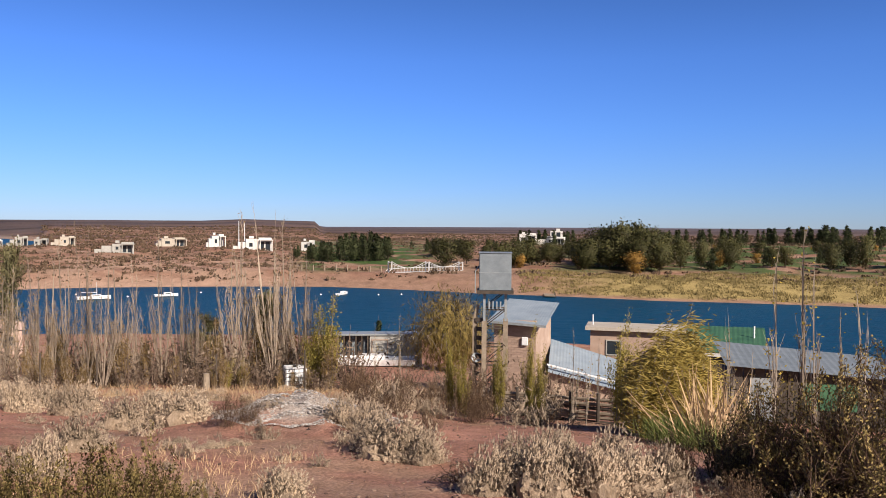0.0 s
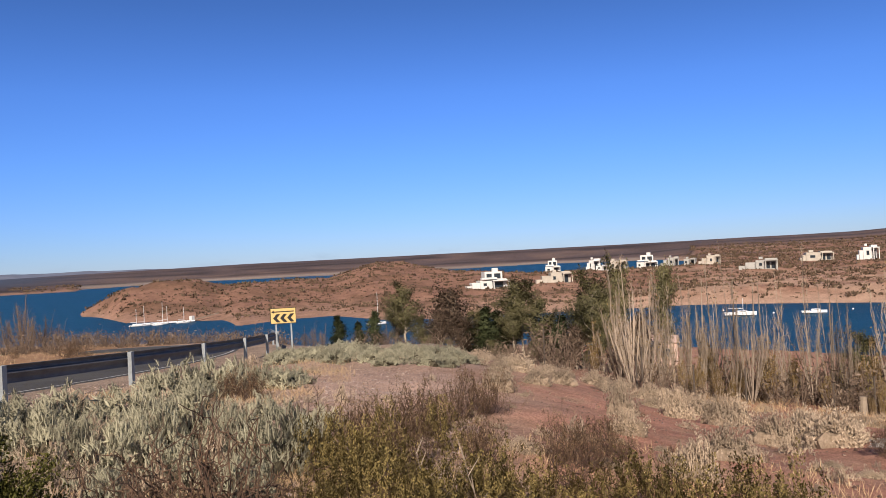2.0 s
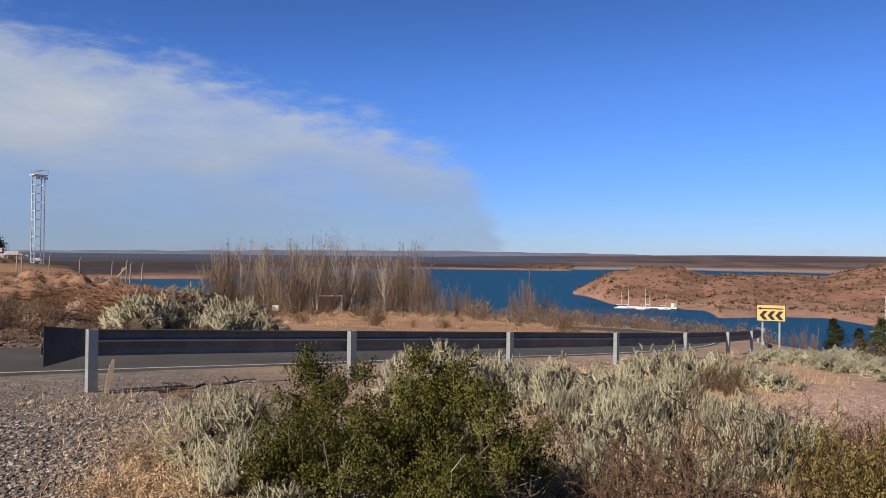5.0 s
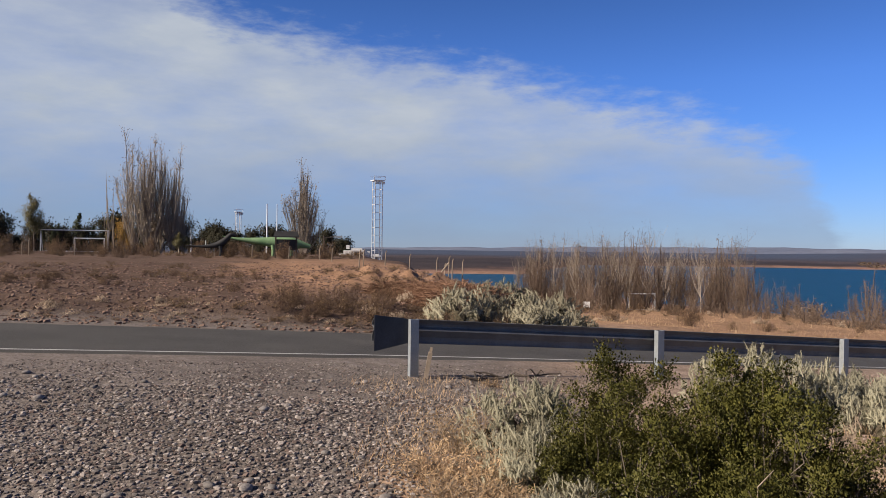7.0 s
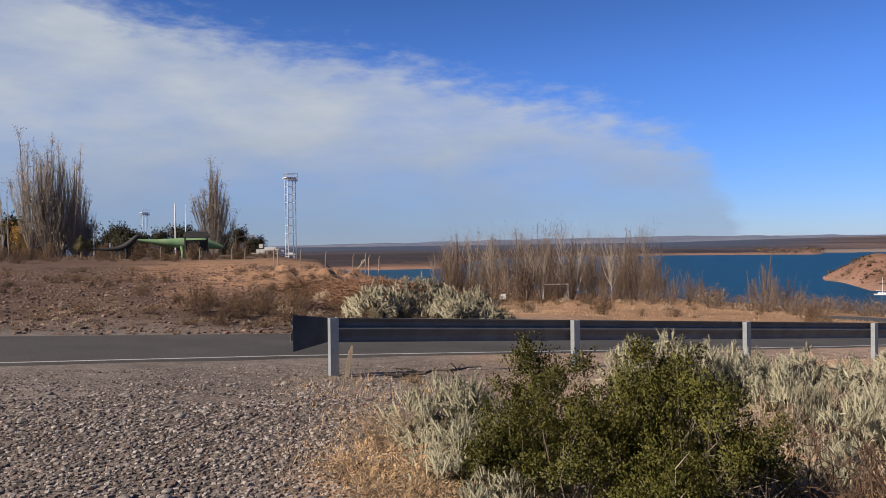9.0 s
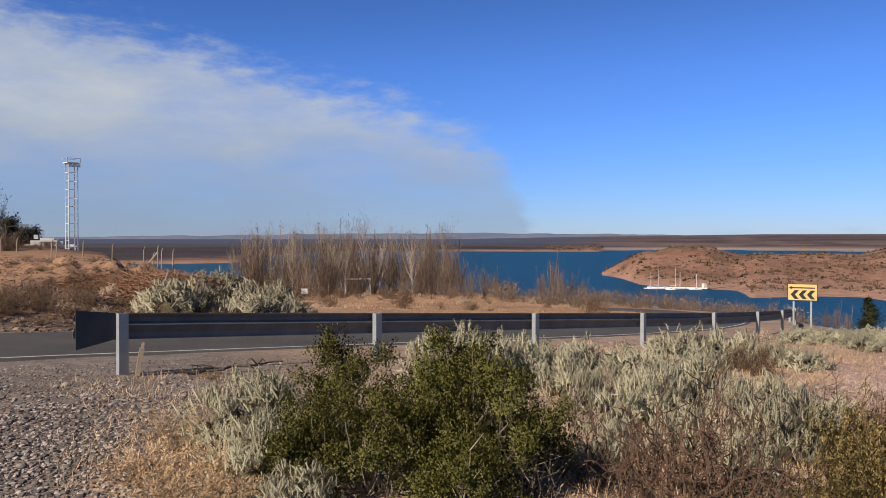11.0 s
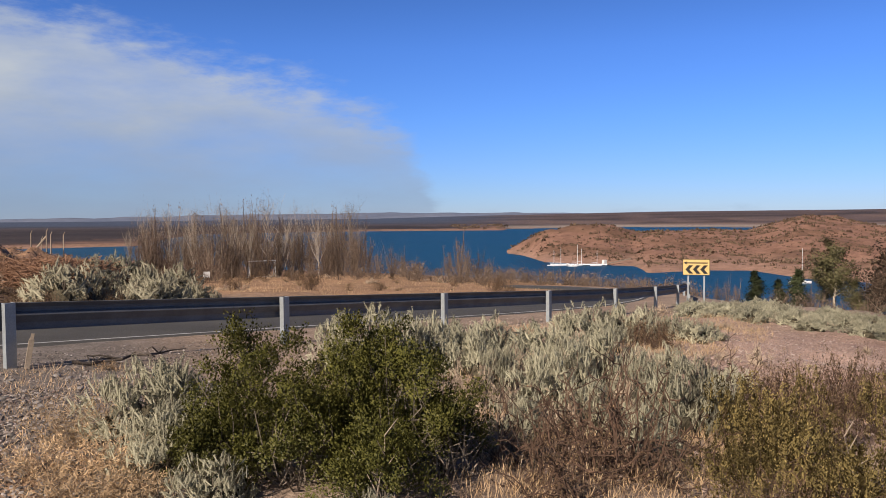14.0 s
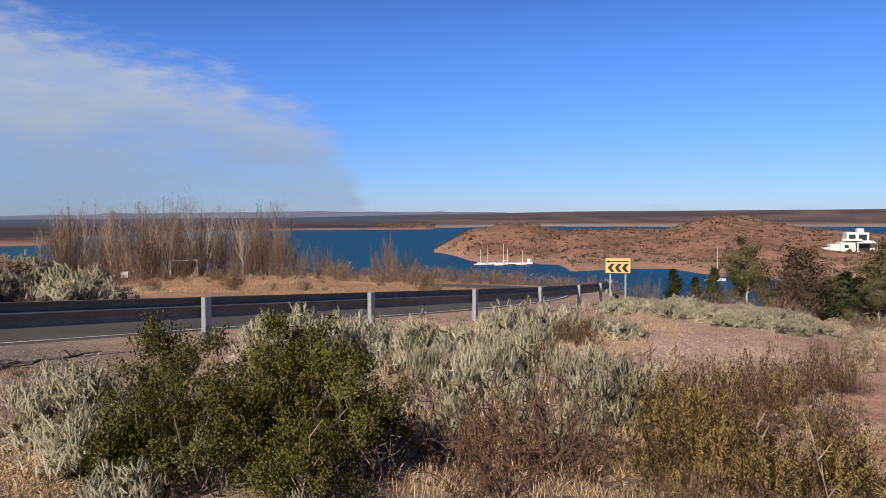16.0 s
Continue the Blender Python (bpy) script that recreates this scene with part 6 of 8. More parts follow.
SCRUB = leaf_material("scrub_leaf", [(0.060, 0.040, 0.028), (0.115, 0.078, 0.052), (0.18, 0.13, 0.085)], 0.85, 0.05)


def far_scrub():
    """Low dark desert scrub on the far shore and hills: one mesh of small clumps."""
    rs = np.random.RandomState(77)
    n = 40000
    az, r = np.radians(rs.uniform(30, 137, n)), rs.uniform(165, 900, n) ** 1.0
    x, y = r * np.sin(az), r * np.cos(az)
    z = height(x, y)
    ok = (z > LAKE + 0.9) & (wobble(x, y, 38, 21) + rs.uniform(-0.6, 0.6, n) > -0.15)
    ok &= ~((np.degrees(az) > 94) & (r > 178) & (r < 420) & (rs.uniform(size=n) < 0.75))
    x, y, z, r = x[ok], y[ok], z[ok], r[ok]
    k = 9
    size = rs.uniform(0.3, 1.25, len(x)) ** 1.3 * (0.8 + r / 900)
    pos = np.repeat(np.stack([x, y, z - 0.1], 1), k, 0)
    sz = np.repeat(size, k)
    pos = pos + rs.normal(size=pos.shape) * np.stack([sz * 0.45, sz * 0.45, sz * 0.05], 1)
    al = rs.normal(size=pos.shape) * 0.7 + np.array([0, 0, 0.8])
    v, f = leaves(rs, pos, al, sz * 0.8, sz * 0.55)
    tagged(new("desert_scrub", mesh_from("desert_scrub", v, f, SCRUB)), "low dark desert scrub on the far shore", "scrub", kind="stuff")
    n = 17000
    az, r = np.radians(rs.uniform(33, 97, n)), rs.uniform(165, 430, n)
    x, y = r * np.sin(az), r * np.cos(az)
    z = height(x, y)
    ok = (z > LAKE + 0.7) & (wobble(x, y, 20, 23) + 0.6 * wobble(x, y, 7, 24) + rs.uniform(-0.8, 0.8, n) > np.where(az > radians(66), 0.25, -0.1))
    pos = np.repeat(np.stack([x, y, z - 0.05], 1)[ok], 7, 0)
    sz = np.repeat(rs.uniform(0.25, 0.75, int(ok.sum())), 7)
    pos = pos + rs.normal(size=pos.shape) * np.stack([sz * 0.5, sz * 0.5, sz * 0.08], 1)
    v, f = leaves(rs, pos, rs.normal(size=pos.shape) * 0.7 + np.array([0, 0, 0.6]), sz * 0.8, sz * 0.6)
    tagged(new("desert_scrub", mesh_from("desert_scrub", v, f, SCRUB)), "small dark bushes and stones on the red peninsula", "scrub", kind="stuff")
    n = 13000
    az, r = np.radians(rs.uniform(110, 137, n)), rs.uniform(146, 188, n)
    x, y = r * np.sin(az), r * np.cos(az)
    z = height(x, y)
    ok = (z > LAKE + 0.25) & (wobble(x, y, 14, 22) > -0.4)
    p = np.stack([x, y, z - 0.05], 1)[ok]
    v, f = leaves(rs, p, rs.normal(size=p.shape) * 0.3 + np.array([0.2, 0, 1.0]), 0.42, 0.22)
    clump = p[rs.randint(len(p), size=800)]
    q = np.repeat(clump, 16, 0) + rs.normal(size=(800 * 16, 3)) * np.array([0.5, 0.5, 0.02])
    v2, f2 = leaves(rs, q, rs.normal(size=q.shape) * 0.35 + np.array([0.3, 0, 1.0]), np.repeat(rs.uniform(0.3, 0.8, 800), 16), 0.11)
    v, f = stack((v, f), (v2, f2))
    tagged(new("reeds", mesh_from("reeds", v, f, REED)), "yellow-green reeds along the far bank", "reeds", kind="stuff")


far_scrub()

for i in range(70):
    az = rng.uniform(73, 97)
    tree(three("brush") if i % 3 else three("redleaf"), az, rng.uniform(38, 46), None, 1.6, scale=rng.uniform(0.8, 1.5) if i % 3 else rng.uniform(0.2, 0.4), wide=1.1)
for i in range(16):
    az = rng.uniform(98, 118)
    tree(three("brush"), az, rng.uniform(24, 34), None, 1.6, scale=rng.uniform(0.7, 1.5), wide=1.1)

for i in range(46):
    az = rng.uniform(73, 96)
    tree(three("redleaf") if i % 2 else three("brush"), az, rng.uniform(33.5, 37.5), None, 5.0, scale=rng.uniform(0.18, 0.42) if i % 2 else rng.uniform(0.6, 1.3), wide=1.2)
for i in range(3):
    tree(three("gold"), rng.uniform(74, 92), rng.uniform(35, 38), None, 4.6, scale=rng.uniform(0.25, 0.5), wide=0.9)
for i in range(44):
    az = rng.uniform(66, 98)
    tree(three("brush") if i % 4 else three("redleaf"), az, rng.uniform(34.5, 43), None, 1.6, scale=rng.uniform(1.1, 2.0) if i % 4 else rng.uniform(0.4, 0.65), wide=1.2)
for i in range(80):
    az = rng.uniform(23, 48)
    tree(three("brush"), az, rng.uniform(64, 92), None, 1.6, scale=rng.uniform(0.8, 1.6), wide=1.3)
# ---- buildings ----


def window_in(parent, x0, x1, z0, z1, y, name="window"):
    """A window on a wall that faces -y: a frame, proud of the wall, with a pane under it."""
    w = 0.06
    bm = bmesh.new()
    for a, b, c, d in ((x0, x1, z1 - w, z1), (x0, x1, z0, z0 + w), (x0, x0 + w, z0 + w, z1 - w), (x1 - w, x1, z0 + w, z1 - w)):
        box(a, b, y - 0.05, y - 0.001, c, d, bm)
    frame_ob = part(name, bm, CONCRETE, parent)
    part("pane", box(x0 + w, x1 - w, y - 0.02, y - 0.002, z0 + w, z1 - w), GLASS, frame_ob)
    return frame_ob


def blocks(parent, rows, mat, name="wall", parapet=0.25):
    """Flat-roofed cubic volumes: (x0, x1, y0, y1, z0, z1); each a wall body with a roof slab behind a parapet."""
    for x0, x1, y0, y1, z0, z1 in rows:
        bm = box(x0, x1, y0, y1, z0, z1)
        top = max((f for f in bm.faces), key=lambda f: f.calc_center_median().z)
        bmesh.ops.inset_region(bm, faces=[top], thickness=0.22)
        for v in top.verts:
            v.co.z -= parapet
        part(name, bm, mat, parent)


def modern_house(az, r, w, h, mat, label, storeys=1, wing=0.0, windows=2, seed=0, base=None):
    """A flat-roofed house of set-back volumes, with a deep porch under a slab, a parapet, a roof tank and dark openings."""
    rng = random.Random(seed)
    x, y, z = ground(az, r)
    z = base if base is not None else z
    ob = thing("house", (x, y, z), label, "house", turn=-az + rng.uniform(-14, 14))
    d = w * 0.7
    low = h if storeys == 1 else h * 0.52
    split = rng.uniform(-0.12, 0.16) * w
    rows = [(-w / 2, split, rng.uniform(0.0, 0.5), d, -1.0, low * rng.uniform(0.84, 0.94)), (split + 0.004, w / 2, 1.0, d, -1.0, low)]
    if storeys == 2:
        rows.append((-w * 0.30, w * 0.34, 1.3, d - 0.05, low + 0.004, h * 0.93))
        rows.append((w * 0.02, w * 0.22, d * 0.4, d * 0.65, h * 0.93 + 0.004, h + 0.7))
    else:
        rows.append((-w * 0.36, -w * 0.18, d * 0.4, d * 0.7, low * 0.94 + 0.004, low + 0.55))
    if wing:
        rows.append((-w / 2 - wing * 0.6, -w / 2 - 0.004, 0.7, d * 0.8, -1.0, low * 0.66))
        rows.append((-w / 2 - wing, -w / 2 - wing * 0.6 - 0.004, 1.1, d * 0.7, -1.0, low * 0.36))
    blocks(ob, rows, mat)
    # porch before the set-back half
    part("porch_roof", box(split + 0.1, w / 2 + 0.35, -1.0, 0.996, low * 0.80, low * 0.80 + 0.28), mat, ob)
    for px in (split + 0.35, w / 2 + 0.1):
        part("porch_post", box(px - 0.14, px + 0.14, -0.9, -0.62, -1.0, low * 0.80 - 0.004), mat, ob)
    bays = max(1, windows - 1)
    step = (w / 2 - split - 0.5) / bays
    for i in range(bays):
        window_in(ob, split + 0.3 + step * i, split + 0.3 + step * (i + 0.78), 0.1, low * 0.70, 1.0)
    a = -w / 2 + (split + w / 2) * rng.uniform(0.18, 0.4)
    window_in(ob, a, a + (split + w / 2) * rng.uniform(0.25, 0.45), low * 0.30, low * 0.62, rows[0][2])
    if storeys == 2:
        window_in(ob, -w * 0.24, -w * 0.04, low + 0.35, h * 0.84, 1.3)
        window_in(ob, w * 0.04, w * 0.28, low + 0.1, h * 0.84, 1.3)
        part("balcony", box(-w * 0.46, w * 0.1, -0.3, 1.296, low + 0.006, low + 0.55), mat, ob)
    return ob


def build_far_houses():
    W, C2, K = WHITE, CREAM, CONCRETE
    for az, r, w, h, mat, label, st, wing, win in (
            (63.0, 236, 8.6, 5.4, W, "white two-storey modern house with roof box", 2, 4.0, 2),
            (67.9, 246, 6.4, 3.6, C2, "cream low house on the far shore", 1, 4.5, 2),
            (67.3, 330, 6.0, 5.4, W, "white lookout house above the water", 2, 0, 2),
            (70.3, 330, 4.5, 5.0, W, "small white house with curved front", 1, 1.5, 1),
            (70.9, 300, 5.0, 2.0, W, "low white annex on the far shore", 1, 0, 1),
            (72.0, 320, 6.5, 3.8, C2, "unfinished beige house with open front", 1, 0, 2),
            (74.0, 330, 8.0, 5.8, W, "grey and white two-storey house", 2, 0, 3),
            (75.8, 335, 4.2, 4.0, K, "bare concrete house shell", 1, 3.0, 1),
            (78.5, 330, 5.0, 3.8, C2, "small cream house on the plain", 1, 3.2, 2),
            (76.9, 345, 4.6, 3.0, K, "grey unfinished house on the plain", 1, 0, 1),
            (81.9, 255, 6.0, 3.2, K, "unfinished grey block house with open porch", 1, 5.0, 3),
            (85.2, 320, 9.0, 3.4, C2, "long low cream house on the plain", 1, 2.0, 3),
            (88.2, 310, 4.6, 5.0, W, "white tower-like house on the plain", 1, 2.0, 1),
            (91.0, 285, 9.0, 4.6, W, "white house with three dark windows", 1, 4.5, 3),
            (94.4, 300, 4.5, 4.2, W, "white house beside the conifers", 1, 0, 2),
            (110.6, 420, 9.0, 6.4, W, "large white hotel among park trees", 1, 0, 3),
            (112.6, 425, 9.5, 8.0, W, "white hotel block with dark glazing", 2, 8.0, 4),
            (115.3, 300, 9.0, 3.0, W, "low white pavilion in the park", 1, 0, 3),
            (-4.8, 150, 3.6, 3.2, W, "white building behind the floodlight mast", 1, 1.6, 2),
            (-3.4, 152, 2.6, 2.5, W, "low white annex behind the mast", 1, 0, 1)):
        modern_house(az, r, w, h, mat, label, st, wing, win, int(az * 10))


build_far_houses()


def corrugated(parent, name, corners, mat, pitch=0.15, depth=0.010, label=""):
    """A corrugated sheet spanned by four corners (eave left, eave right, ridge right, ridge left); ribs run up the slope."""
    a, b, c, d = (Vector(p) for p in corners)
    n = max(4, int((b - a).length / pitch) * 2)
    up = (b - a).cross(d - a).normalized()
    lower, upper = [], []
    bm = bmesh.new()
    for i in range(n + 1):
        t = i / n
        off = up * (depth if i % 2 else 0.0)
        lower.append(bm.verts.new(a.lerp(b, t) + off))
        upper.append(bm.verts.new(d.lerp(c, t) + off))
    for i in range(n):
        bm.faces.new((lower[i], lower[i + 1], upper[i + 1], upper[i]))
    ob = part(name, bm, mat, parent, label)
    ob.modifiers.new("thickness", "SOLIDIFY").thickness = 0.01
    return ob


def brick_courses(parent, x0, x1, z0, z1, y, step=0.30, course=0.13):
    """Bricks standing a little proud of a wall that faces -y; alike bricks share one mesh."""
    full = bmesh.new()
    box(-step / 2 + 0.006, step / 2 - 0.006, -0.012, -0.001, -course / 2 + 0.007, course / 2 - 0.007, full)
    me = bpy.data.meshes.new("brick")
    full.to_mesh(me)
    full.free()
    me.materials.append(BRICKWALL)
    rows, cols = int((z1 - z0) / course), int((x1 - x0) / step)
    for j in range(rows):
        for i in range(cols - (j % 2)):
            child("brick", me, parent, "", pose(x0 + step * (i + 0.5 + 0.5 * (j % 2)), y, z0 + course * (j + 0.5)))


def build_brick_building():
    az, r = 109.6, 33.5
    x, y, z = ground(az, r)
    ob = thing("brick_building", (x, y, z), "pale brick building with a zinc roof beside the tank tower", "building", turn=-az - 14)
    top = EYE + r * math.tan(radians(-6.75)) - z
    w0, w1, d = -0.9, 0.95, 3.2
    wall = part("wall", box(w0, w1, 0, d, -0.6, top), BRICKWALL, ob)
    brick_courses(wall, w0, w1, 0.15, top - 0.05, 0.0, 0.26, 0.105)
    corrugated(ob, "roof", [(w0 - 0.2, -0.35, top - 0.02), (w1 + 0.5, -0.35, top - 0.12), (w1 + 0.35, d + 0.2, top + 0.50), (w0 - 0.2, d + 0.2, top + 0.62)], ZINC, 0.12, 0.007)
    part("gutter", bar((w0 - 0.2, -0.40, top - 0.06), (w1 + 0.5, -0.40, top - 0.16), 0.10), GALV, ob)
    part("meter_box", box(0.35, 0.60, -0.12, -0.03, top - 1.05, top - 0.7), PLASTIC, ob, "small white meter box", 0.01)
        # lean-to with a sheet roof beside it
    x, y, z = ground(114.4, r)
    ob = thing("lean_to", (x, y, z), "low lean-to with shiny sheet roof and pale wall", "shed", turn=-114.4)
    e0, e1 = EYE + r * math.tan(radians(-9.6)) - z, EYE + r * math.tan(radians(-11.3)) - z
    corrugated(ob, "roof", [(-1.35, -0.3, e0 - 0.45), (1.9, -0.3, e1 - 0.15), (1.9, 3.4, e1 + 0.55), (-1.35, 3.4, e0 + 0.45)], ZINC, 0.14, 0.008)
    bm = bmesh.new()
    vs = [bm.verts.new(p) for p in ((-1.3, 0, -0.6), (1.8, 0, -0.6), (1.8, 0, e1 - 0.12), (-1.3, 0, e0 - 0.42))]
    face = bm.faces.new(vs)
    solid = bmesh.ops.extrude_face_region(bm, geom=[face])
    for v in (g2 for g2 in solid["geom"] if isinstance(g2, bmesh.types.BMVert)):
        v.co.y += 3.2
    part("wall", bm, BRICKWALL, ob)
    part("flashing", bar((-1.4, -0.1, e0 - 0.16), (1.95, -0.1, e1 + 0.13), 0.12, 0.05), PLASTIC, ob, "bright white ridge strip")


build_brick_building()


def build_tank_tower():
    az, r = 108.15, 31.0
    x, y, z = ground(az, r)
    ob = thing("water_tower", (x, y, z), "square sheet-metal water tank on a lattice tower", "water tower", turn=-az)
    t1 = EYE + r * math.tan(radians(-1.83)) - z
    t0 = EYE + r * math.tan(radians(-4.50)) - z
    w = 0.63
    bm = box(-w, w, -w, w, t0, t1)
    bmesh.ops.bevel(bm, geom=list(bm.edges), offset=0.02, segments=2, affect="EDGES")
    tank = part("tank", bm, TANKSTEEL, ob)
    for zz in (t0 + (t1 - t0) * 0.48,):
        part("seam", box(-w - 0.006, w + 0.006, -w - 0.008, -w + 0.004, zz - 0.01, zz + 0.01), GALV, tank)
    part("lid", box(-w - 0.03, w + 0.03, -w - 0.03, w + 0.03, t1 + 0.004, t1 + 0.03), TANKSTEEL, tank)
    for sx in (-1, 1):
        for sy in (-1, 1):
            part("leg", bar((sx * 0.42, sy * 0.42, t0 * 0.72 + 0.004), (sx * 0.42, sy * 0.42, t0 - 0.144), 0.09), GALV, ob, "grey steel upper leg")
            part("leg", bar((sx * 0.42, sy * 0.42, -0.4), (sx * 0.42, sy * 0.42, t0 * 0.72), 0.19), PALEWOOD, ob, "weathered timber leg")
    n = 6
    for k in range(n):
        z0, z1 = t0 * k / n, t0 * (k + 1) / n
        for sy in (-1, 1):
            part("crossbar", bar((-0.42, sy * 0.42, z1 - 0.05), (0.42, sy * 0.42, z1 - 0.05), 0.05), DARKWOOD, ob)
            part("brace", bar((-0.42, sy * 0.44, z0), (0.42, sy * 0.44, z1 - 0.05), 0.035), DARKWOOD, ob)
        for sx in (-1, 1):
            part("crossbar", bar((sx * 0.42, -0.42, z1 - 0.05), (sx * 0.42, 0.42, z1 - 0.05), 0.05), DARKWOOD, ob)
    part("platform", box(-0.72, 0.72, -0.72, 0.72, t0 - 0.14, t0 - 0.004), DARKWOOD, ob)
    part("mast", bar((-0.80, -0.1, -0.4), (-0.80, -0.1, t0 * 0.74), 0.17), PALEWOOD, ob)
    part("mast", bar((-0.80, -0.1, t0 * 0.74 + 0.004), (-0.66, -0.1, t0 * 0.86), 0.12), PALEWOOD, ob)
    for k in range(9):
        part("rung", bar((-0.76, -0.20, 0.3 + k * 0.36), (-0.42, -0.34, 0.3 + k * 0.36), 0.10, 0.16), DARKWOOD, ob)
    part("rail", bar((-0.78, -0.72, t0 - 0.1), (-0.78, -0.72, t0 + 0.75), 0.035), GALV, ob)
    part("rail", bar((-0.78, -0.72, t0 + 0.75), (-0.66, 0.4, t0 + 0.9), 0.035), GALV, ob)
    for k in range(4):
        part("bottle", bar((-0.24 + 0.15 * k, -0.46, t0 * 0.83), (-0.24 + 0.15 * k, -0.46, t0 * 0.83 + 0.3), 0.07, sides=8), GALV, ob)
    # dish aerial on the mast
    dish = thing("satellite_dish", (0, 0, 0), "small grey satellite dish on the tower", "satellite dish")
    dish.matrix_world = ob.matrix_world @ pose(-0.72, -0.24, t0 * 0.38)
    bm = bmesh.new()
    bmesh.ops.create_uvsphere(bm, u_segments=18, v_segments=10, radius=0.34)
    bmesh.ops.delete(bm, geom=[v for v in bm.verts if v.co.z > -0.20], context="VERTS")
    for v in bm.verts:
        v.co.z += 0.34
    d = part("reflector", bm, GALV, dish)
    d.matrix_local = pose(0, 0.0, 0, 70, 0, 0)
    d.modifiers.new("thickness", "SOLIDIFY").thickness = 0.012
    part("arm", bar((0, 0.1, -0.1), (0, -0.3, 0.02), 0.025), GALV, dish)


build_tank_tower()


def build_sheds():
    # white-roofed shed, green corrugated roof and zinc roof near the water
    r = 41.0
    x, y, z = ground(118.9, r)
    ob = thing("shed", (x, y, z), "brick shed with a pale flat roof by the water", "shed", turn=-118.9)
    top = EYE + r * math.tan(radians(-7.3)) - z
    part("wall", box(-2.7, 2.7, 0, 3, -0.5, top), BRICKWALL, ob)
    part("roof", box(-2.95, 2.95, -0.3, 2.0, top + 0.004, top + 0.18), CREAM, ob, "pale concrete roof slab")
    part("pipe", bar((-2.6, 0.4, top + 0.2), (-2.6, 0.4, top + 0.75), 0.06, sides=8), PLASTIC, ob)
    window_in(ob, -1.9, -1.1, top - 1.3, top - 0.5, 0)
    x, y, z = ground(124.6, 36)
    ob = thing("green_roof_shed", (x, y, z), "shed with a green corrugated roof", "shed", turn=-124.6)
    top = EYE + 36 * math.tan(radians(-8.5)) - z
    corrugated(ob, "roof", [(-1.9, -0.2, top), (1.6, -0.2, top + 0.05), (1.6, 3.6, top + 0.75), (-1.9, 3.6, top + 0.7)], GREENROOF, 0.2)
    part("wall", box(-1.8, 1.5, 0, 3.4, -0.5, top - 0.06), DARKWOOD, ob)
    part("beam", box(-2.0, 1.7, -0.26, -0.16, top - 0.16, top - 0.02), WHITE, ob)
    part("pipe", bar((1.1, 2.0, top + 0.3), (1.1, 2.0, top + 1.0), 0.07, sides=8), PLASTIC, ob)
    x, y, z = ground(128.6, 29)
    ob = thing("tin_shed", (x, y, z), "dark plank shed with a large zinc roof", "shed", turn=-128.6 + 14)
    top = EYE + 29 * math.tan(radians(-9.0)) - z
    corrugated(ob, "roof", [(-2.2, -0.4, top - 0.05), (3.4, -0.4, top - 0.35), (3.4, 2.4, top + 0.0), (-2.2, 2.4, top + 0.40)], TANKSTEEL, 0.24)
    for i in range(14):
        part("plank", box(-1.9 + i * 0.36, -1.9 + i * 0.36 + 0.33, 0, 0.05, -0.5, top - 0.15 - 0.02 * i), DARKWOOD, ob)
    part("backwall", box(-1.9, 3.1, 0.06, 2.2, -0.5, top - 0.45), DARKWOOD, ob)
    bm = box(-1.35, -0.55, -0.06, -0.005, -0.1, top - 0.5)
    part("door", bm, GALV, ob, "dark blue-grey sheet door")
    for i in range(3):
        part("green_panel", box(0.3 + i * 0.62, 0.86 + i * 0.62, -0.05, -0.004, 0.5, 1.4), GREENROOF, ob)


build_sheds()


def build_log_fence():
    n = 0
    for az0, az1, r in ((106.2, 112.0, 22.5), (112.0, 117.8, 20.6), (117.8, 124.5, 19.0)):
        a, b = Vector(ground(az0, r)), Vector(ground(az1, r - 1.0))
        ob = thing("log_fence", a, "low fence of stacked weathered logs", "fence", "log fence")
        n += 1
        L = (b - a).length
        yaw = math.degrees(math.atan2(b.y - a.y, b.x - a.x))
        ob.matrix_world = pose(*a, 0, 0, yaw)
        dz = b.z - a.z
        rng2 = random.Random(n)
        for k in range(6):
            zz = 0.06 + k * 0.115
            part("log", bar((0.0, rng2.uniform(-0.03, 0.03), zz + rng2.uniform(-0.01, 0.01)), (L, rng2.uniform(-0.03, 0.03), zz + dz + rng2.uniform(-0.02, 0.02)), 0.10 * rng2.uniform(0.8, 1.1), sides=7), PALEWOOD if k % 3 else DARKWOOD, ob)
        for t in np.linspace(0.02, 0.98, 4):
            part("post", bar((L * t, -0.10, dz * t - 0.3), (L * t + rng2.uniform(-0.06, 0.06), -0.10, dz * t + 0.82), 0.09, sides=7), DARKWOOD, ob)


build_log_fence()


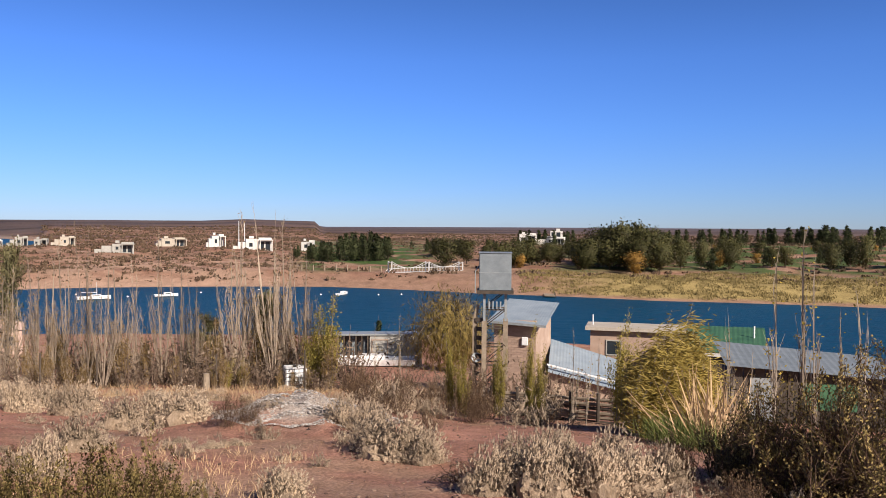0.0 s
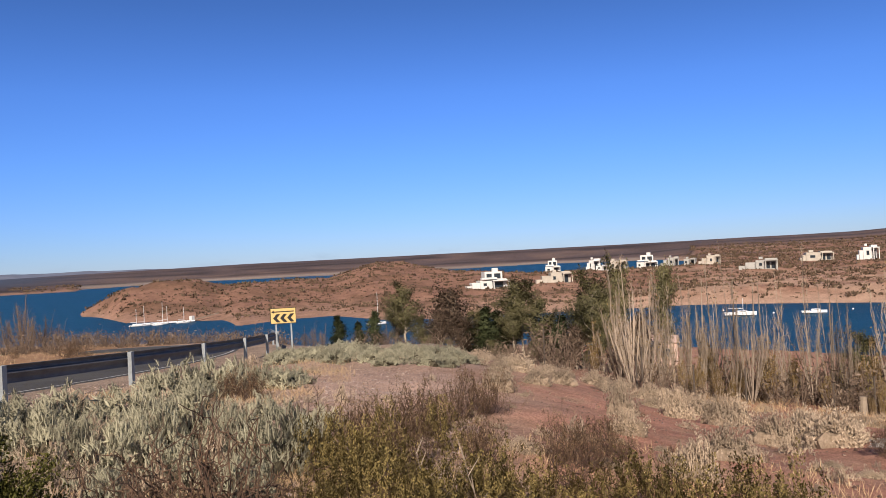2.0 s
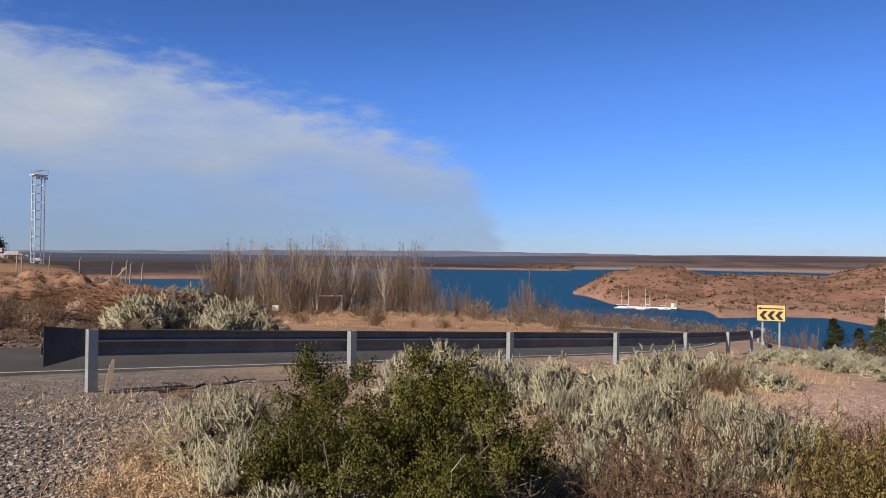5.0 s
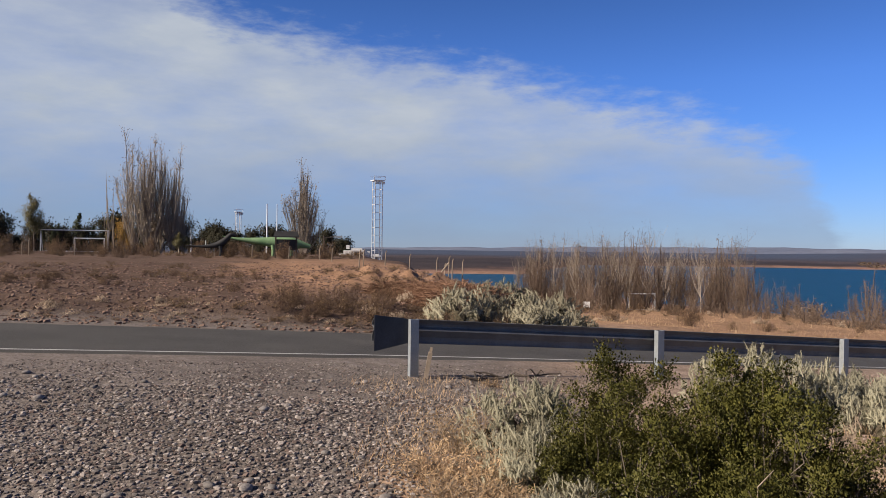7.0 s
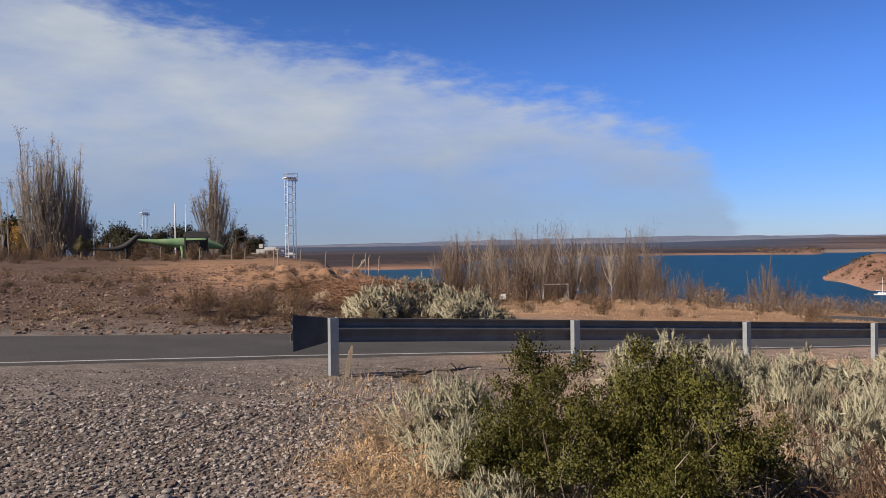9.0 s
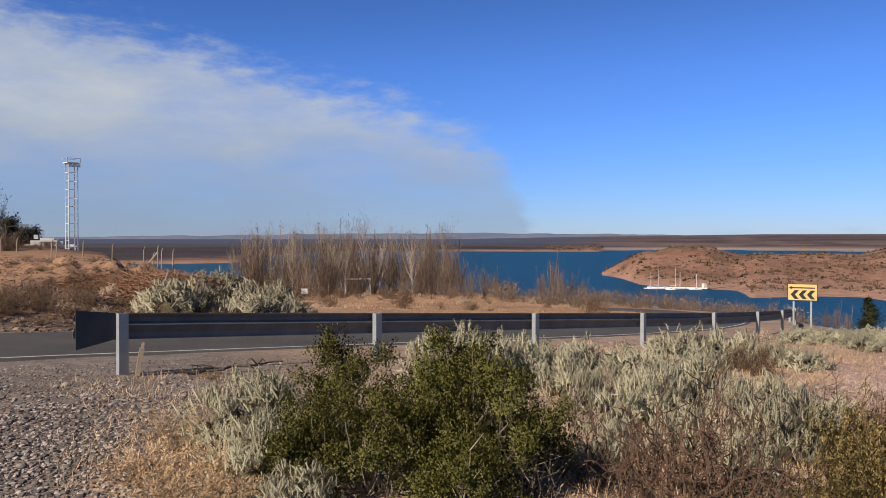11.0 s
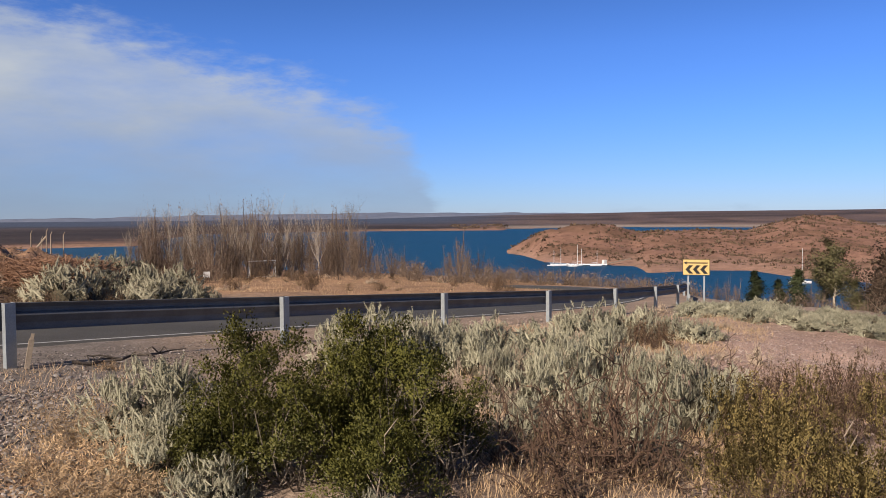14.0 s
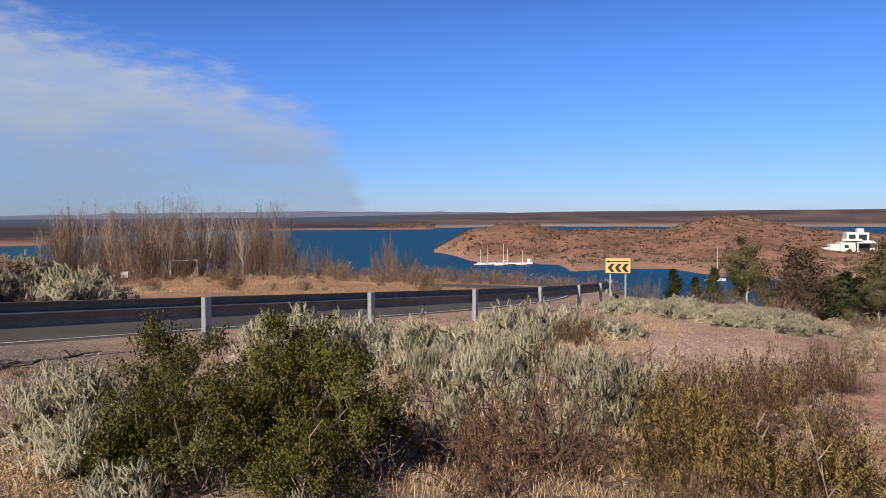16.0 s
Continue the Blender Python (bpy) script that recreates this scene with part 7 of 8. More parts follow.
def build_boathouse():
    az, r = 99.7, 58.0
    x, y, z = ground(az, r)
    ob = thing("boathouse", (x, y, z), "low grey boathouse with a dark open bay", "boathouse", turn=-az)
    top = EYE + r * math.tan(radians(-7.85)) - z
    part("wall", box(-0.75, 3.15, 0, 1.4, -0.8, top - 0.08), CONCRETE, ob)
    part("back_wall", box(-3.2, -0.754, 1.1, 1.4, -0.8, top - 0.08), DARKWOOD, ob)
    part("roof", box(-3.3, 3.3, -0.12, 1.5, top - 0.075, top + 0.03), GALV, ob)
    for i in range(6):
        part("post", box(-3.15 + i * 0.44, -3.05 + i * 0.44, -0.05, 0.05, -0.8, top - 0.08), DARKWOOD, ob)
        part("panel", box(-3.02 + i * 0.44, -2.76 + i * 0.44, 0.6, 0.66, -0.8, top - 0.2), GLASS if i % 2 else TANKSTEEL, ob)
    door = part("door", box(-0.55, 0.55, -0.04, -0.003, 0.0, top - 0.45), CONCRETE, ob)
    bm = bmesh.new()
    for a, b, c, d in ((-0.62, 0.62, top - 0.45, top - 0.38), (-0.62, -0.55, 0, top - 0.45), (0.55, 0.62, 0, top - 0.45)):
        box(a, b, -0.06, -0.004, c, d, bm)
    part("door_frame", bm, BRICKWALL, ob)
    boat(ground(99.4, 55.5), 180 - 99.4, 5.6, "white upturned motor boat on land before the boathouse", 0.0, 0.35)


def hull_mesh(L, w, h):
    """A boat hull by stations: pointed bow, flat stern, sheer and a deck set a little down."""
    bm = bmesh.new()
    rings = []
    for i in range(9):
        t = i / 8
        hw = w / 2 * (1 - max(0, t - 0.45) ** 2 * 3.2) if t < 1 else 0.01
        hw = max(hw, 0.015)
        sheer = h * (1 + 0.25 * t * t)
        xx = -L / 2 + L * t
        keel = 0.0 + 0.35 * h * max(0, t - 0.7) / 0.3
        rings.append([bm.verts.new(p) for p in ((xx, -hw, sheer), (xx, -hw * 0.85, h * 0.45), (xx, 0, keel), (xx, hw * 0.85, h * 0.45), (xx, hw, sheer), (xx, hw * 0.85, sheer * 0.9), (xx, -hw * 0.85, sheer * 0.9))])
    for a, b in zip(rings, rings[1:]):
        for k in range(7):
            bm.faces.new((a[k], b[k], b[(k + 1) % 7], a[(k + 1) % 7]))
    bm.faces.new(rings[0])
    bm.faces.new(rings[-1][::-1])
    bmesh.ops.recalc_face_normals(bm, faces=bm.faces)
    return bm


def boat(place, turn, L, label, mast=0.0, cabin=0.4, sink=0.12, group="moored boats"):
    ob = thing("sailing_boat" if mast else "motor_boat", (place[0], place[1], place[2] - sink), label, "boat", group, turn=turn)
    h = 0.13 * L
    part("hull", hull_mesh(L, L * 0.34, h), BOATWHITE, ob)
    if cabin:
        bm = box(-0.12 * L, 0.22 * L, -0.11 * L, 0.11 * L, h * 0.9, h * 0.9 + cabin)
        bmesh.ops.bevel(bm, geom=list(bm.edges), offset=0.08, segments=2, affect="EDGES")
        cab = part("cabin", bm, BOATWHITE, ob)
        part("window", box(-0.06 * L, 0.16 * L, -0.112 * L - 0.012, -0.11 * L, h * 0.9 + cabin * 0.4, h * 0.9 + cabin * 0.75), GLASS, cab)
    if mast:
        part("mast", bar((0.08 * L, 0, h * 0.9), (0.08 * L, 0, h * 0.9 + mast), 0.11, 0.06, sides=8), MASTWHITE, ob)
        part("boom", bar((0.08 * L, 0, h + 0.7), (-0.38 * L, 0, h + 0.75), 0.08, sides=6), MASTWHITE, ob)
    return ob


build_boathouse()


def build_lake_things():
    for az, r, L, mast, turn in ((37.5, 205, 3.0, 4.0, 30), (38.0, 205, 3.2, 4.6, 35), (38.5, 207, 2.6, 0, 20), (39.2, 205, 3.2, 5.4, 40), (39.5, 208, 2.8, 4.2, 28), (40.6, 205, 3.0, 3.8, 33), (38.9, 203, 2.4, 0, 20)):
        x, y = polar(az, r)
        boat((x, y, LAKE), turn - 60, L, "white sailing boat moored at the jetty" if mast else "small white motor boat moored at the jetty", mast, 0.2 if mast else 0.35, group="boats at the jetty")
    a = Vector((*polar(37.3, 207.5), LAKE + 0.3))
    b = Vector((*polar(41.4, 207.5), LAKE + 0.3))
    ob = thing("jetty", a, "long pale floating jetty", "jetty")
    d = b - a
    for k in range(14):
        p, q = d * (k / 14 + 0.003), d * ((k + 1) / 14 - 0.003)
        part("pontoon", bar(p, q, 0.9, 0.3), PLASTIC, ob)
    part("gangway", bar(d * 1.0 + Vector((0, 0, 0.2)), Vector((*polar(43.0, 213), LAKE + 1.5)) - a, 0.4, 0.2), PALEWOOD, ob)
    part("hut", box(d.x * 0.95 - 0.45, d.x * 0.95 + 0.45, d.y * 0.95 - 0.45, d.y * 0.95 + 0.45, 0.18, 1.2), WHITE, ob)
    x, y, z = ground(54.2, 163)
    x2, y2 = polar(54.2, 160)
    boat((x2, y2, max(z, LAKE)), -40, 4.0, "white sailing boat drawn up at the far shore", 6.4, 0.35)
    for az, r, L, mast, turn, lab in ((80.1, 148, 5.4, 2.6, 5, "white cabin boat at a mooring"), (84.7, 151, 4.2, 0, 10, "small white dinghy at a mooring"), (97.0, 150, 3.6, 0, 60, "small white motor boat near the far shore")):
        x, y = polar(az, r)
        boat((x, y, LAKE), turn - az, L, lab, mast, 0.4)
    for az, r in ((82.2, 152), (87.0, 158), (92.1, 160), (95.4, 150), (99.6, 149), (101.3, 150), (91.0, 163), (79.0, 160)):
        x, y = polar(az, r)
        ob = thing("buoy", (x, y, LAKE - 0.1), "white round mooring buoy on the water", "buoy", "mooring buoys")
        bm = bmesh.new()
        bmesh.ops.create_uvsphere(bm, u_segments=12, v_segments=8, radius=0.17, matrix=Matrix.Translation((0, 0, 0.16)))
        part("float", bm, BOATWHITE, ob)
        part("ring", bar((0, 0, 0.30), (0, 0, 0.42), 0.05, sides=6), GALV, ob)
    # small wooden landing stage on the park shore
    x, y = polar(112.2, 150)
    ob = thing("landing_stage", (x, y, LAKE), "small weathered landing stage", "jetty", turn=-20)
    for k in range(10):
        part("plank", box(-3 + k * 0.6, -2.45 + k * 0.6, -1, 1, 0.25, 0.33), PALEWOOD, ob)
    for sx in (-2.8, 0, 2.8):
        part("pile", bar((sx, -1, -1.5), (sx, -1, 0.9), 0.14, sides=7), DARKWOOD, ob)


build_lake_things()


def build_bridge():
    towers = [(100.45, 180.0), (103.2, 186.0), (105.68, 192.0)]
    ob = thing("suspension_bridge", (*polar(103.2, 186.0), LAKE), "white suspension footbridge with cable towers", "bridge")
    org = Vector(ob.matrix_world.translation)
    deck = -8.9
    pts = []
    for az, r in towers:
        x, y = polar(az, r)
        top = EYE + r * math.tan(radians(-2.5))
        pts.append((Vector((x, y, deck)) - org, Vector((x, y, top)) - org))
    along = (pts[2][0] - pts[0][0]).normalized()
    across = Vector((-along.y, along.x, 0))
    for low, high in pts:
        for s in (-0.75, 0.75):
            foot = low + across * s + Vector((0, 0, -4.5))
            part("tower_leg", bar(foot, high + across * s, 0.24), ROPE, ob)
        part("tower_beam", bar(high + across * -0.75 - Vector((0, 0, 0.3)), high + across * 0.75 - Vector((0, 0, 0.3)), 0.16), ROPE, ob)
    part("pier", bar(pts[1][0] - Vector((0, 0, 4)), pts[1][0] - Vector((0, 0, 0.2)), 1.8), DARKWOOD, ob, "dark bridge pier")
    part("deck", bar(pts[0][0], pts[2][0], 1.7, 0.18), ROPE, ob)
    for s in (-0.75, 0.75):
        part("handrail", bar(pts[0][0] + across * s + Vector((0, 0, 1.0)), pts[2][0] + across * s + Vector((0, 0, 1.0)), 0.07), ROPE, ob)
        for (l0, h0), (l1, h1) in zip(pts, pts[1:]):
            prev = None
            for k in range(13):
                t = k / 12
                p = h0.lerp(h1, t) + across * s
                p.z -= (h0.z - l0.z - 1.1) * 4 * t * (1 - t)
                if prev is not None:
                    part("cable", bar(prev, p, 0.09), ROPE, ob)
                if 0 < k < 12:
                    part("hanger", bar(p, l0.lerp(l1, t) + across * s, 0.05), ROPE, ob)
                prev = p
    foot = pts[0][0] - along * 2.5 - Vector((0, 0, 2.6))
    part("stair", bar(pts[0][0] + Vector((0, 0, 0.2)), foot, 1.4, 0.25), MASTWHITE, ob)
    for s in (-0.7, 0.7):
        part("handrail", bar(pts[0][0] + across * s + Vector((0, 0, 1.0)), foot + across * s + Vector((0, 0, 1.0)), 0.1), MASTWHITE, ob)
    # pale posts along the park shore
    for i, az in enumerate(np.linspace(93.2, 99.8, 9)):
        x, y, z = ground(az, 186)
        p = thing("shore_post", (x, y, z), "short pale post along the park shore", "post", "shore posts")
        part("shaft", bar((0, 0, -0.3), (0, 0, 1.3), 0.32, sides=6), PALEWOOD, p)
        part("cap", bar((0, 0, 1.304), (0, 0, 1.4), 0.36, sides=6), PALEWOOD, p)


build_bridge()


def build_tote():
    az, r = 93.5, 35.6
    x, y, z = ground(az, r)
    ob = thing("water_tote", (x, y, z), "white plastic water tote in a steel cage on a pallet", "container", turn=-az + 8)
    bm = box(-0.48, 0.48, -0.56, 0.56, 0.17, 1.12)
    part("tank", bm, PLASTIC, ob, bevel=0.06)
    part("lid", bar((0, 0, 1.12), (0, 0, 1.18), 0.2, sides=14), BLACK, ob)
    for zz in np.linspace(0.2, 1.12, 6):
        bm = bmesh.new()
        for a, b in (((-0.5, -0.58), (0.5, -0.58)), ((0.5, -0.58), (0.5, 0.58)), ((0.5, 0.58), (-0.5, 0.58)), ((-0.5, 0.58), (-0.5, -0.58))):
            bar((*a, zz), (*b, zz), 0.018, bm=bm)
        part("cage_ring", bm, BLACK, ob)
    for xx in np.linspace(-0.5, 0.5, 6):
        for yy in (-0.58, 0.58):
            part("cage_rod", bar((xx, yy, 0.14), (xx, yy, 1.14), 0.017), BLACK, ob)
    for yy in (-0.45, 0, 0.45):
        part("skid", box(-0.52, 0.52, yy - 0.05, yy + 0.05, -0.02, 0.12), DARKWOOD, ob)
    part("base", box(-0.54, 0.54, -0.6, 0.6, 0.124, 0.165), DARKWOOD, ob)
    # pink hut and low shelters between the trees
    x, y, z = ground(75.0, 70)
    ob = thing("pink_hut", (x, y, z), "small faded pink hut with sloping roof", "hut", turn=-72)
    part("wall", box(-1.0, 1.0, 0, 1.8, -0.6, 1.9), PINK, ob)
    corrugated(ob, "roof", [(-1.2, -0.2, 2.2), (1.2, -0.2, 1.95), (1.2, 1.9, 2.4), (-1.2, 1.9, 2.7)], PINK, 0.3)
    window_in(ob, -0.5, 0.5, 0.7, 1.5, 0)
    # fence stakes along the tree row
    for i, az in enumerate((66.4, 69.6, 72.9, 73.3, 80.2, 85.6, 94.2, 88.0, 76.8)):
        x, y, z = ground(az, 34 if az > 72 else 38)
        p = thing("fence_stake", (x, y, z), "thin dark wooden fence stake", "post", "fence stakes")
        part("shaft", bar((0, 0, -0.3), (0.04, 0, 1.5 if i % 3 else 1.9), 0.09, 0.07, sides=6), DARKWOOD, p)
    x, y, z = ground(87.3, 33)
    p = thing("stump", (x, y, z), "pale weathered tree stump beside the track", "stump")
    part("trunk", bar((0, 0, -0.2), (0.05, 0, 0.75), 0.34, 0.26, sides=10), PALEWOOD, p)


build_tote()

# ---- promenade and sports ground up the road ----


def build_mast(az, r, el_top, name, label, w=0.55):
    x, y, z = ground(az, r)
    h = EYE + r * math.tan(radians(el_top)) - z
    ob = thing(name, (x, y, z), label, "floodlight mast", turn=-az + 20)
    for sx in (-1, 1):
        for sy in (-1, 1):
            part("leg", bar((sx * w, sy * w, -0.3), (sx * w, sy * w, h), 0.11), MASTWHITE, ob)
    n = int(h / 1.15)
    for k in range(1, n + 1):
        zz = h * k / n
        for sy in (-1, 1):
            part("rung", bar((-w, sy * w, zz - 0.1), (w, sy * w, zz - 0.1), 0.05), MASTWHITE, ob)
        for sx in (-1, 1):
            part("rung", bar((sx * w, -w, zz - 0.1), (sx * w, w, zz - 0.1), 0.05), MASTWHITE, ob)
    part("platform", box(-w - 0.3, w + 0.3, -w - 0.3, w + 0.3, h, h + 0.12), MASTWHITE, ob)
    for sx in (-0.6, 0.0, 0.6):
        lamp = part("lamp", box(sx - 0.22, sx + 0.22, -w - 0.5, -w - 0.2, h - 0.55, h - 0.15), GALV, ob)
        part("glass", box(sx - 0.18, sx + 0.18, -w - 0.52, -w - 0.503, h - 0.51, h - 0.19), PLASTIC, lamp)
    for s in (-1, 1):
        part("guard_rail", bar((-w - 0.3, s * (w + 0.3), h + 0.7), (w + 0.3, s * (w + 0.3), h + 0.7), 0.07), MASTWHITE, ob)
        part("guard_post", bar((s * (w + 0.3), -w - 0.3, h + 0.1), (s * (w + 0.3), -w - 0.3, h + 0.75), 0.07), MASTWHITE, ob)


build_mast(-3.05, 125, 4.9, "floodlight_mast", "white lattice floodlight mast with a top platform", 0.62)
build_mast(-13.0, 190, 2.4, "floodlight_mast", "distant white lattice floodlight mast", 0.5)


def pole(az, r, el_top, w=0.2, label="slim white flagpole", name="flagpole", arm=0.0, mat=None):
    x, y, z = ground(az, r)
    h = EYE + r * math.tan(radians(el_top)) - z
    ob = thing(name, (x, y, z), label, "pole", "poles", turn=-az)
    part("shaft", bar((0, 0, -0.3), (0, 0, h), w, w * 0.6, sides=8), mat or MASTWHITE, ob)
    part("cap", bar((0, 0, h), (0, 0, h + w * 0.6), w * 0.9, w * 0.4, sides=8), mat or MASTWHITE, ob)
    if arm:
        part("arm", bar((0, 0, h - 0.1), (arm, 0, h + 0.05), 0.08), mat or MASTWHITE, ob)
        part("lamp_head", box(arm - 0.1, arm + 0.5, -0.12, 0.12, h - 0.05, h + 0.1), GALV, ob)


pole(-11.0, 140, 3.0, 0.28, "tall slim white flagpole")
pole(-10.3, 140, 3.0, 0.18, "tall slim white flagpole")
pole(-6.9, 60, 0.75, 0.16, "dark street lamp with a short arm", "street_lamp", 0.9, DARKWOOD)
pole(-29.0, 110, 1.9, 0.14, "thin white lamp post", "lamp_post", 0.5)
pole(89.6, 420, 0.35, 0.5, "distant white radio pole", "radio_pole")
pole(90.0, 424, 0.25, 0.5, "distant white radio pole", "radio_pole")
pole(-16.2, 96, 1.0, 0.16, "slim pale lamp post", "lamp_post")
pole(-15.2, 100, 0.3, 0.16, "slim pale lamp post", "lamp_post")


def build_fence_posts():
    for az, r, top in ((-0.6, 44, -0.7), (1.4, 46, -0.8), (2.0, 45, -1.2), (2.3, 43, -0.7), (2.55, 43, -0.9), (3.3, 44, -0.95), (-2.4, 46, -0.65), (-4.0, 42, -0.3), (-4.3, 41, -0.9), (-6.3, 50, -0.6), (-7.2, 52, -0.9), (-9.4, 54, -0.9), (-14.6, 58, -0.6), (-15.1, 58, -0.4), (-12.0, 56, -0.8), (-23.6, 60, -0.3), (-26.3, 62, 0.2), (-26.7, 63, -0.2), (-28.5, 64, -0.1)):
        x, y, z = ground(az, r)
        h = max(0.8, EYE + r * math.tan(radians(top)) - z)
        ob = thing("fence_post", (x, y, z), "pale wooden fence post with cranked top", "post", "fence posts")
        part("shaft", bar((0, 0, -0.3), (0.03, 0, h), 0.065, 0.06, sides=7), PALEWOOD, ob)
        part("crank", bar((0.03, 0, h - 0.02), (0.09, -0.05, h + 0.12), 0.05, sides=6), PALEWOOD, ob)
    # bracing of the corner post
    x, y, z = ground(2.2, 43.5)
    ob = thing("fence_brace", (x, y, z), "leaning wooden brace of the fence corner", "post")
    part("strut", bar((-0.9, 0, 0), (0.1, 0, 1.3), 0.10, sides=6), PALEWOOD, ob)
    part("stake", bar((-0.9, 0.1, -0.3), (-0.9, 0.1, 0.4), 0.10, sides=6), PALEWOOD, ob)


build_fence_posts()


def goal(az, r, w, h, label, turn=0.0, mat=None):
    x, y, z = ground(az, r)
    ob = thing("football_goal", (x, y, z), label, "goal", "football goals", turn=-az + turn)
    m = mat or MASTWHITE
    for s in (-w / 2, w / 2):
        part("upright", bar((s, 0, -0.2), (s, 0, h), 0.11), m, ob)
        part("stay", bar((s, 0.05, h - 0.1), (s, 1.2, 0.05), 0.07), m, ob)
    part("crossbar", bar((-w / 2 - 0.06, 0, h), (w / 2 + 0.06, 0, h), 0.11), m, ob)
    part("ground_bar", bar((-w / 2, 1.2, 0.05), (w / 2, 1.2, 0.05), 0.07), m, ob)


x, y, z = ground(12.4, 66)
ob = thing("notice_board", (x, y, z), "small white notice board on the dry grass", "sign", turn=-12.4)
part("board", box(-0.26, 0.26, -0.02, 0.02, 0.40, 0.88), WHITE, ob, bevel=0.01)
for sx in (-0.22, 0.22):
    part("post", box(sx - 0.03, sx + 0.03, 0.024, 0.08, -0.3, 0.80), DARKWOOD, ob)
goal(16.25, 88, 2.9, 1.9, "weathered white football goal on dry grass", 12)
goal(-23.6, 95, 6.8, 2.4, "white full-size football goal frame", -8)
goal(-22.7, 90, 2.9, 1.5, "small white football goal", -8)
goal(-28.6, 100, 2.4, 1.8, "white goal frame at the field edge", 30)


def build_small_left():
    # information board
    x, y, z = ground(-9.6, 58)
    ob = thing("information_board", (x, y, z), "dark information board with a small roof", "board", turn=12)
    for s in (-0.75, 0.75):
        part("post", bar((s, 0, -0.3), (s, 0, 1.7), 0.12), DARKWOOD, ob)
    part("panel", box(-0.69, 0.69, -0.04, 0.04, 0.55, 1.35), STATUEDARK, ob)
    bm = bmesh.new()
    bar((-0.95, -0.35, 1.55), (0.95, -0.35, 1.55), 0.04, bm=bm)
    vs = [bm.verts.new(p) for p in ((-0.95, -0.4, 1.5), (0.95, -0.4, 1.5), (0.8, 0.05, 1.95), (-0.8, 0.05, 1.95), (0.95, 0.4, 1.5), (-0.95, 0.4, 1.5))]
    bm.faces.new((vs[0], vs[1], vs[2], vs[3]))
    bm.faces.new((vs[3], vs[2], vs[4], vs[5]))
    part("roof", bm, STATUEDARK, ob)
    # long low benches and kerb walls of the sports ground
    for az, r, w in ((-23.0, 110, 7.0),):
        x, y, z = ground(az, r)
        ob = thing("low_wall", (x, y, z), "low pale concrete wall at the sports ground", "wall", "low walls", turn=-az)
        part("body", box(-w / 2, w / 2, -0.2, 0.2, -0.2, 0.45), CONCRETE, ob, bevel=0.03)
        part("coping", box(-w / 2 - 0.1, w / 2 + 0.1, -0.26, 0.26, 0.454, 0.54), CONCRETE, ob)


build_small_left()


def statue(name, label, az, r, spine, mat, legs, turn):
    """A plain reptile-like statue: a body swept along a spine of (x, z, radius), with stout legs; one mesh."""
    x, y, z = ground(az, r)
    pts = np.array([(px, 0, pz) for px, pz, _ in spine], float)
    rad = np.array([q for _, _, q in spine], float)
    t = np.linspace(0, 1, len(pts))
    tt = np.linspace(0, 1, 40)
    p = np.stack([np.interp(tt, t, pts[:, k]) for k in range(3)], 1)
    for k in (0, 2):
        p[2:-2, k] = (p[:-4, k] + p[1:-3, k] + p[2:-2, k] + p[3:-1, k] + p[4:, k]) / 5
    paths = [(p, np.interp(tt, t, rad))]
    for lx, ly, lz, lr in legs:
        paths.append((np.array([(lx, ly, lz), (lx + 0.05, ly * 1.1, lz * 0.5), (lx, ly * 1.1, -0.1)]), np.array([lr, lr * 0.8, lr * 0.7])))
    paths = [(q, r * 0.8) for q, r in paths]
    ob = new(name, mesh_from(name, *tubes(paths, 12), mat, True))
    ob.matrix_world = pose(x, y, z, 0, 0, turn)
    tagged(ob, label, "statue")


statue("large_statue", "green-painted long-necked dinosaur statue", -11.2, 62,
       [(-3.1, 1.55, 0.03), (-2.2, 1.35, 0.12), (-1.2, 1.25, 0.24), (0.1, 1.15, 0.42), (1.2, 1.1, 0.60), (2.2, 1.05, 0.62), (3.0, 0.95, 0.35), (3.6, 0.8, 0.2)], STATUEGREEN,
       [(0.7, -0.35, 0.9, 0.2), (0.7, 0.35, 0.9, 0.2), (2.1, -0.35, 0.9, 0.2), (2.1, 0.35, 0.9, 0.2)], 11)
statue("dark_statue", "dark two-legged dinosaur statue by the fence", -14.2, 58,
       [(-2.4, 0.75, 0.03), (-1.4, 0.7, 0.10), (-0.5, 0.75, 0.22), (0.1, 0.95, 0.30), (0.5, 1.35, 0.22), (0.75, 1.6, 0.2), (1.1, 1.5, 0.13)], STATUEDARK,
       [(0.0, -0.2, 0.75, 0.13), (0.0, 0.2, 0.75, 0.13)], 14)

# ---- stones ----


def stone_mesh(seed):
    rng = np.random.RandomState(seed)
    bm = bmesh.new()
    bmesh.ops.create_icosphere(bm, subdivisions=2, radius=0.5)
    lobe = [(Vector(rng.normal(size=3)).normalized(), 0.16 * rng.normal()) for _ in range(5)]
    for v in bm.verts:
        d = v.co.normalized()
        v.co *= 1 + sum(a * max(0.0, d.dot(q)) ** 2 for q, a in lobe) + 0.04 * rng.normal()
        v.co.z *= 0.62
    me = bpy.data.meshes.new("stone")
    bm.to_mesh(me)
    bm.free()
    me.polygons.foreach_set("use_smooth", [True] * len(me.polygons))
    me.materials.append(STONE)
    return me


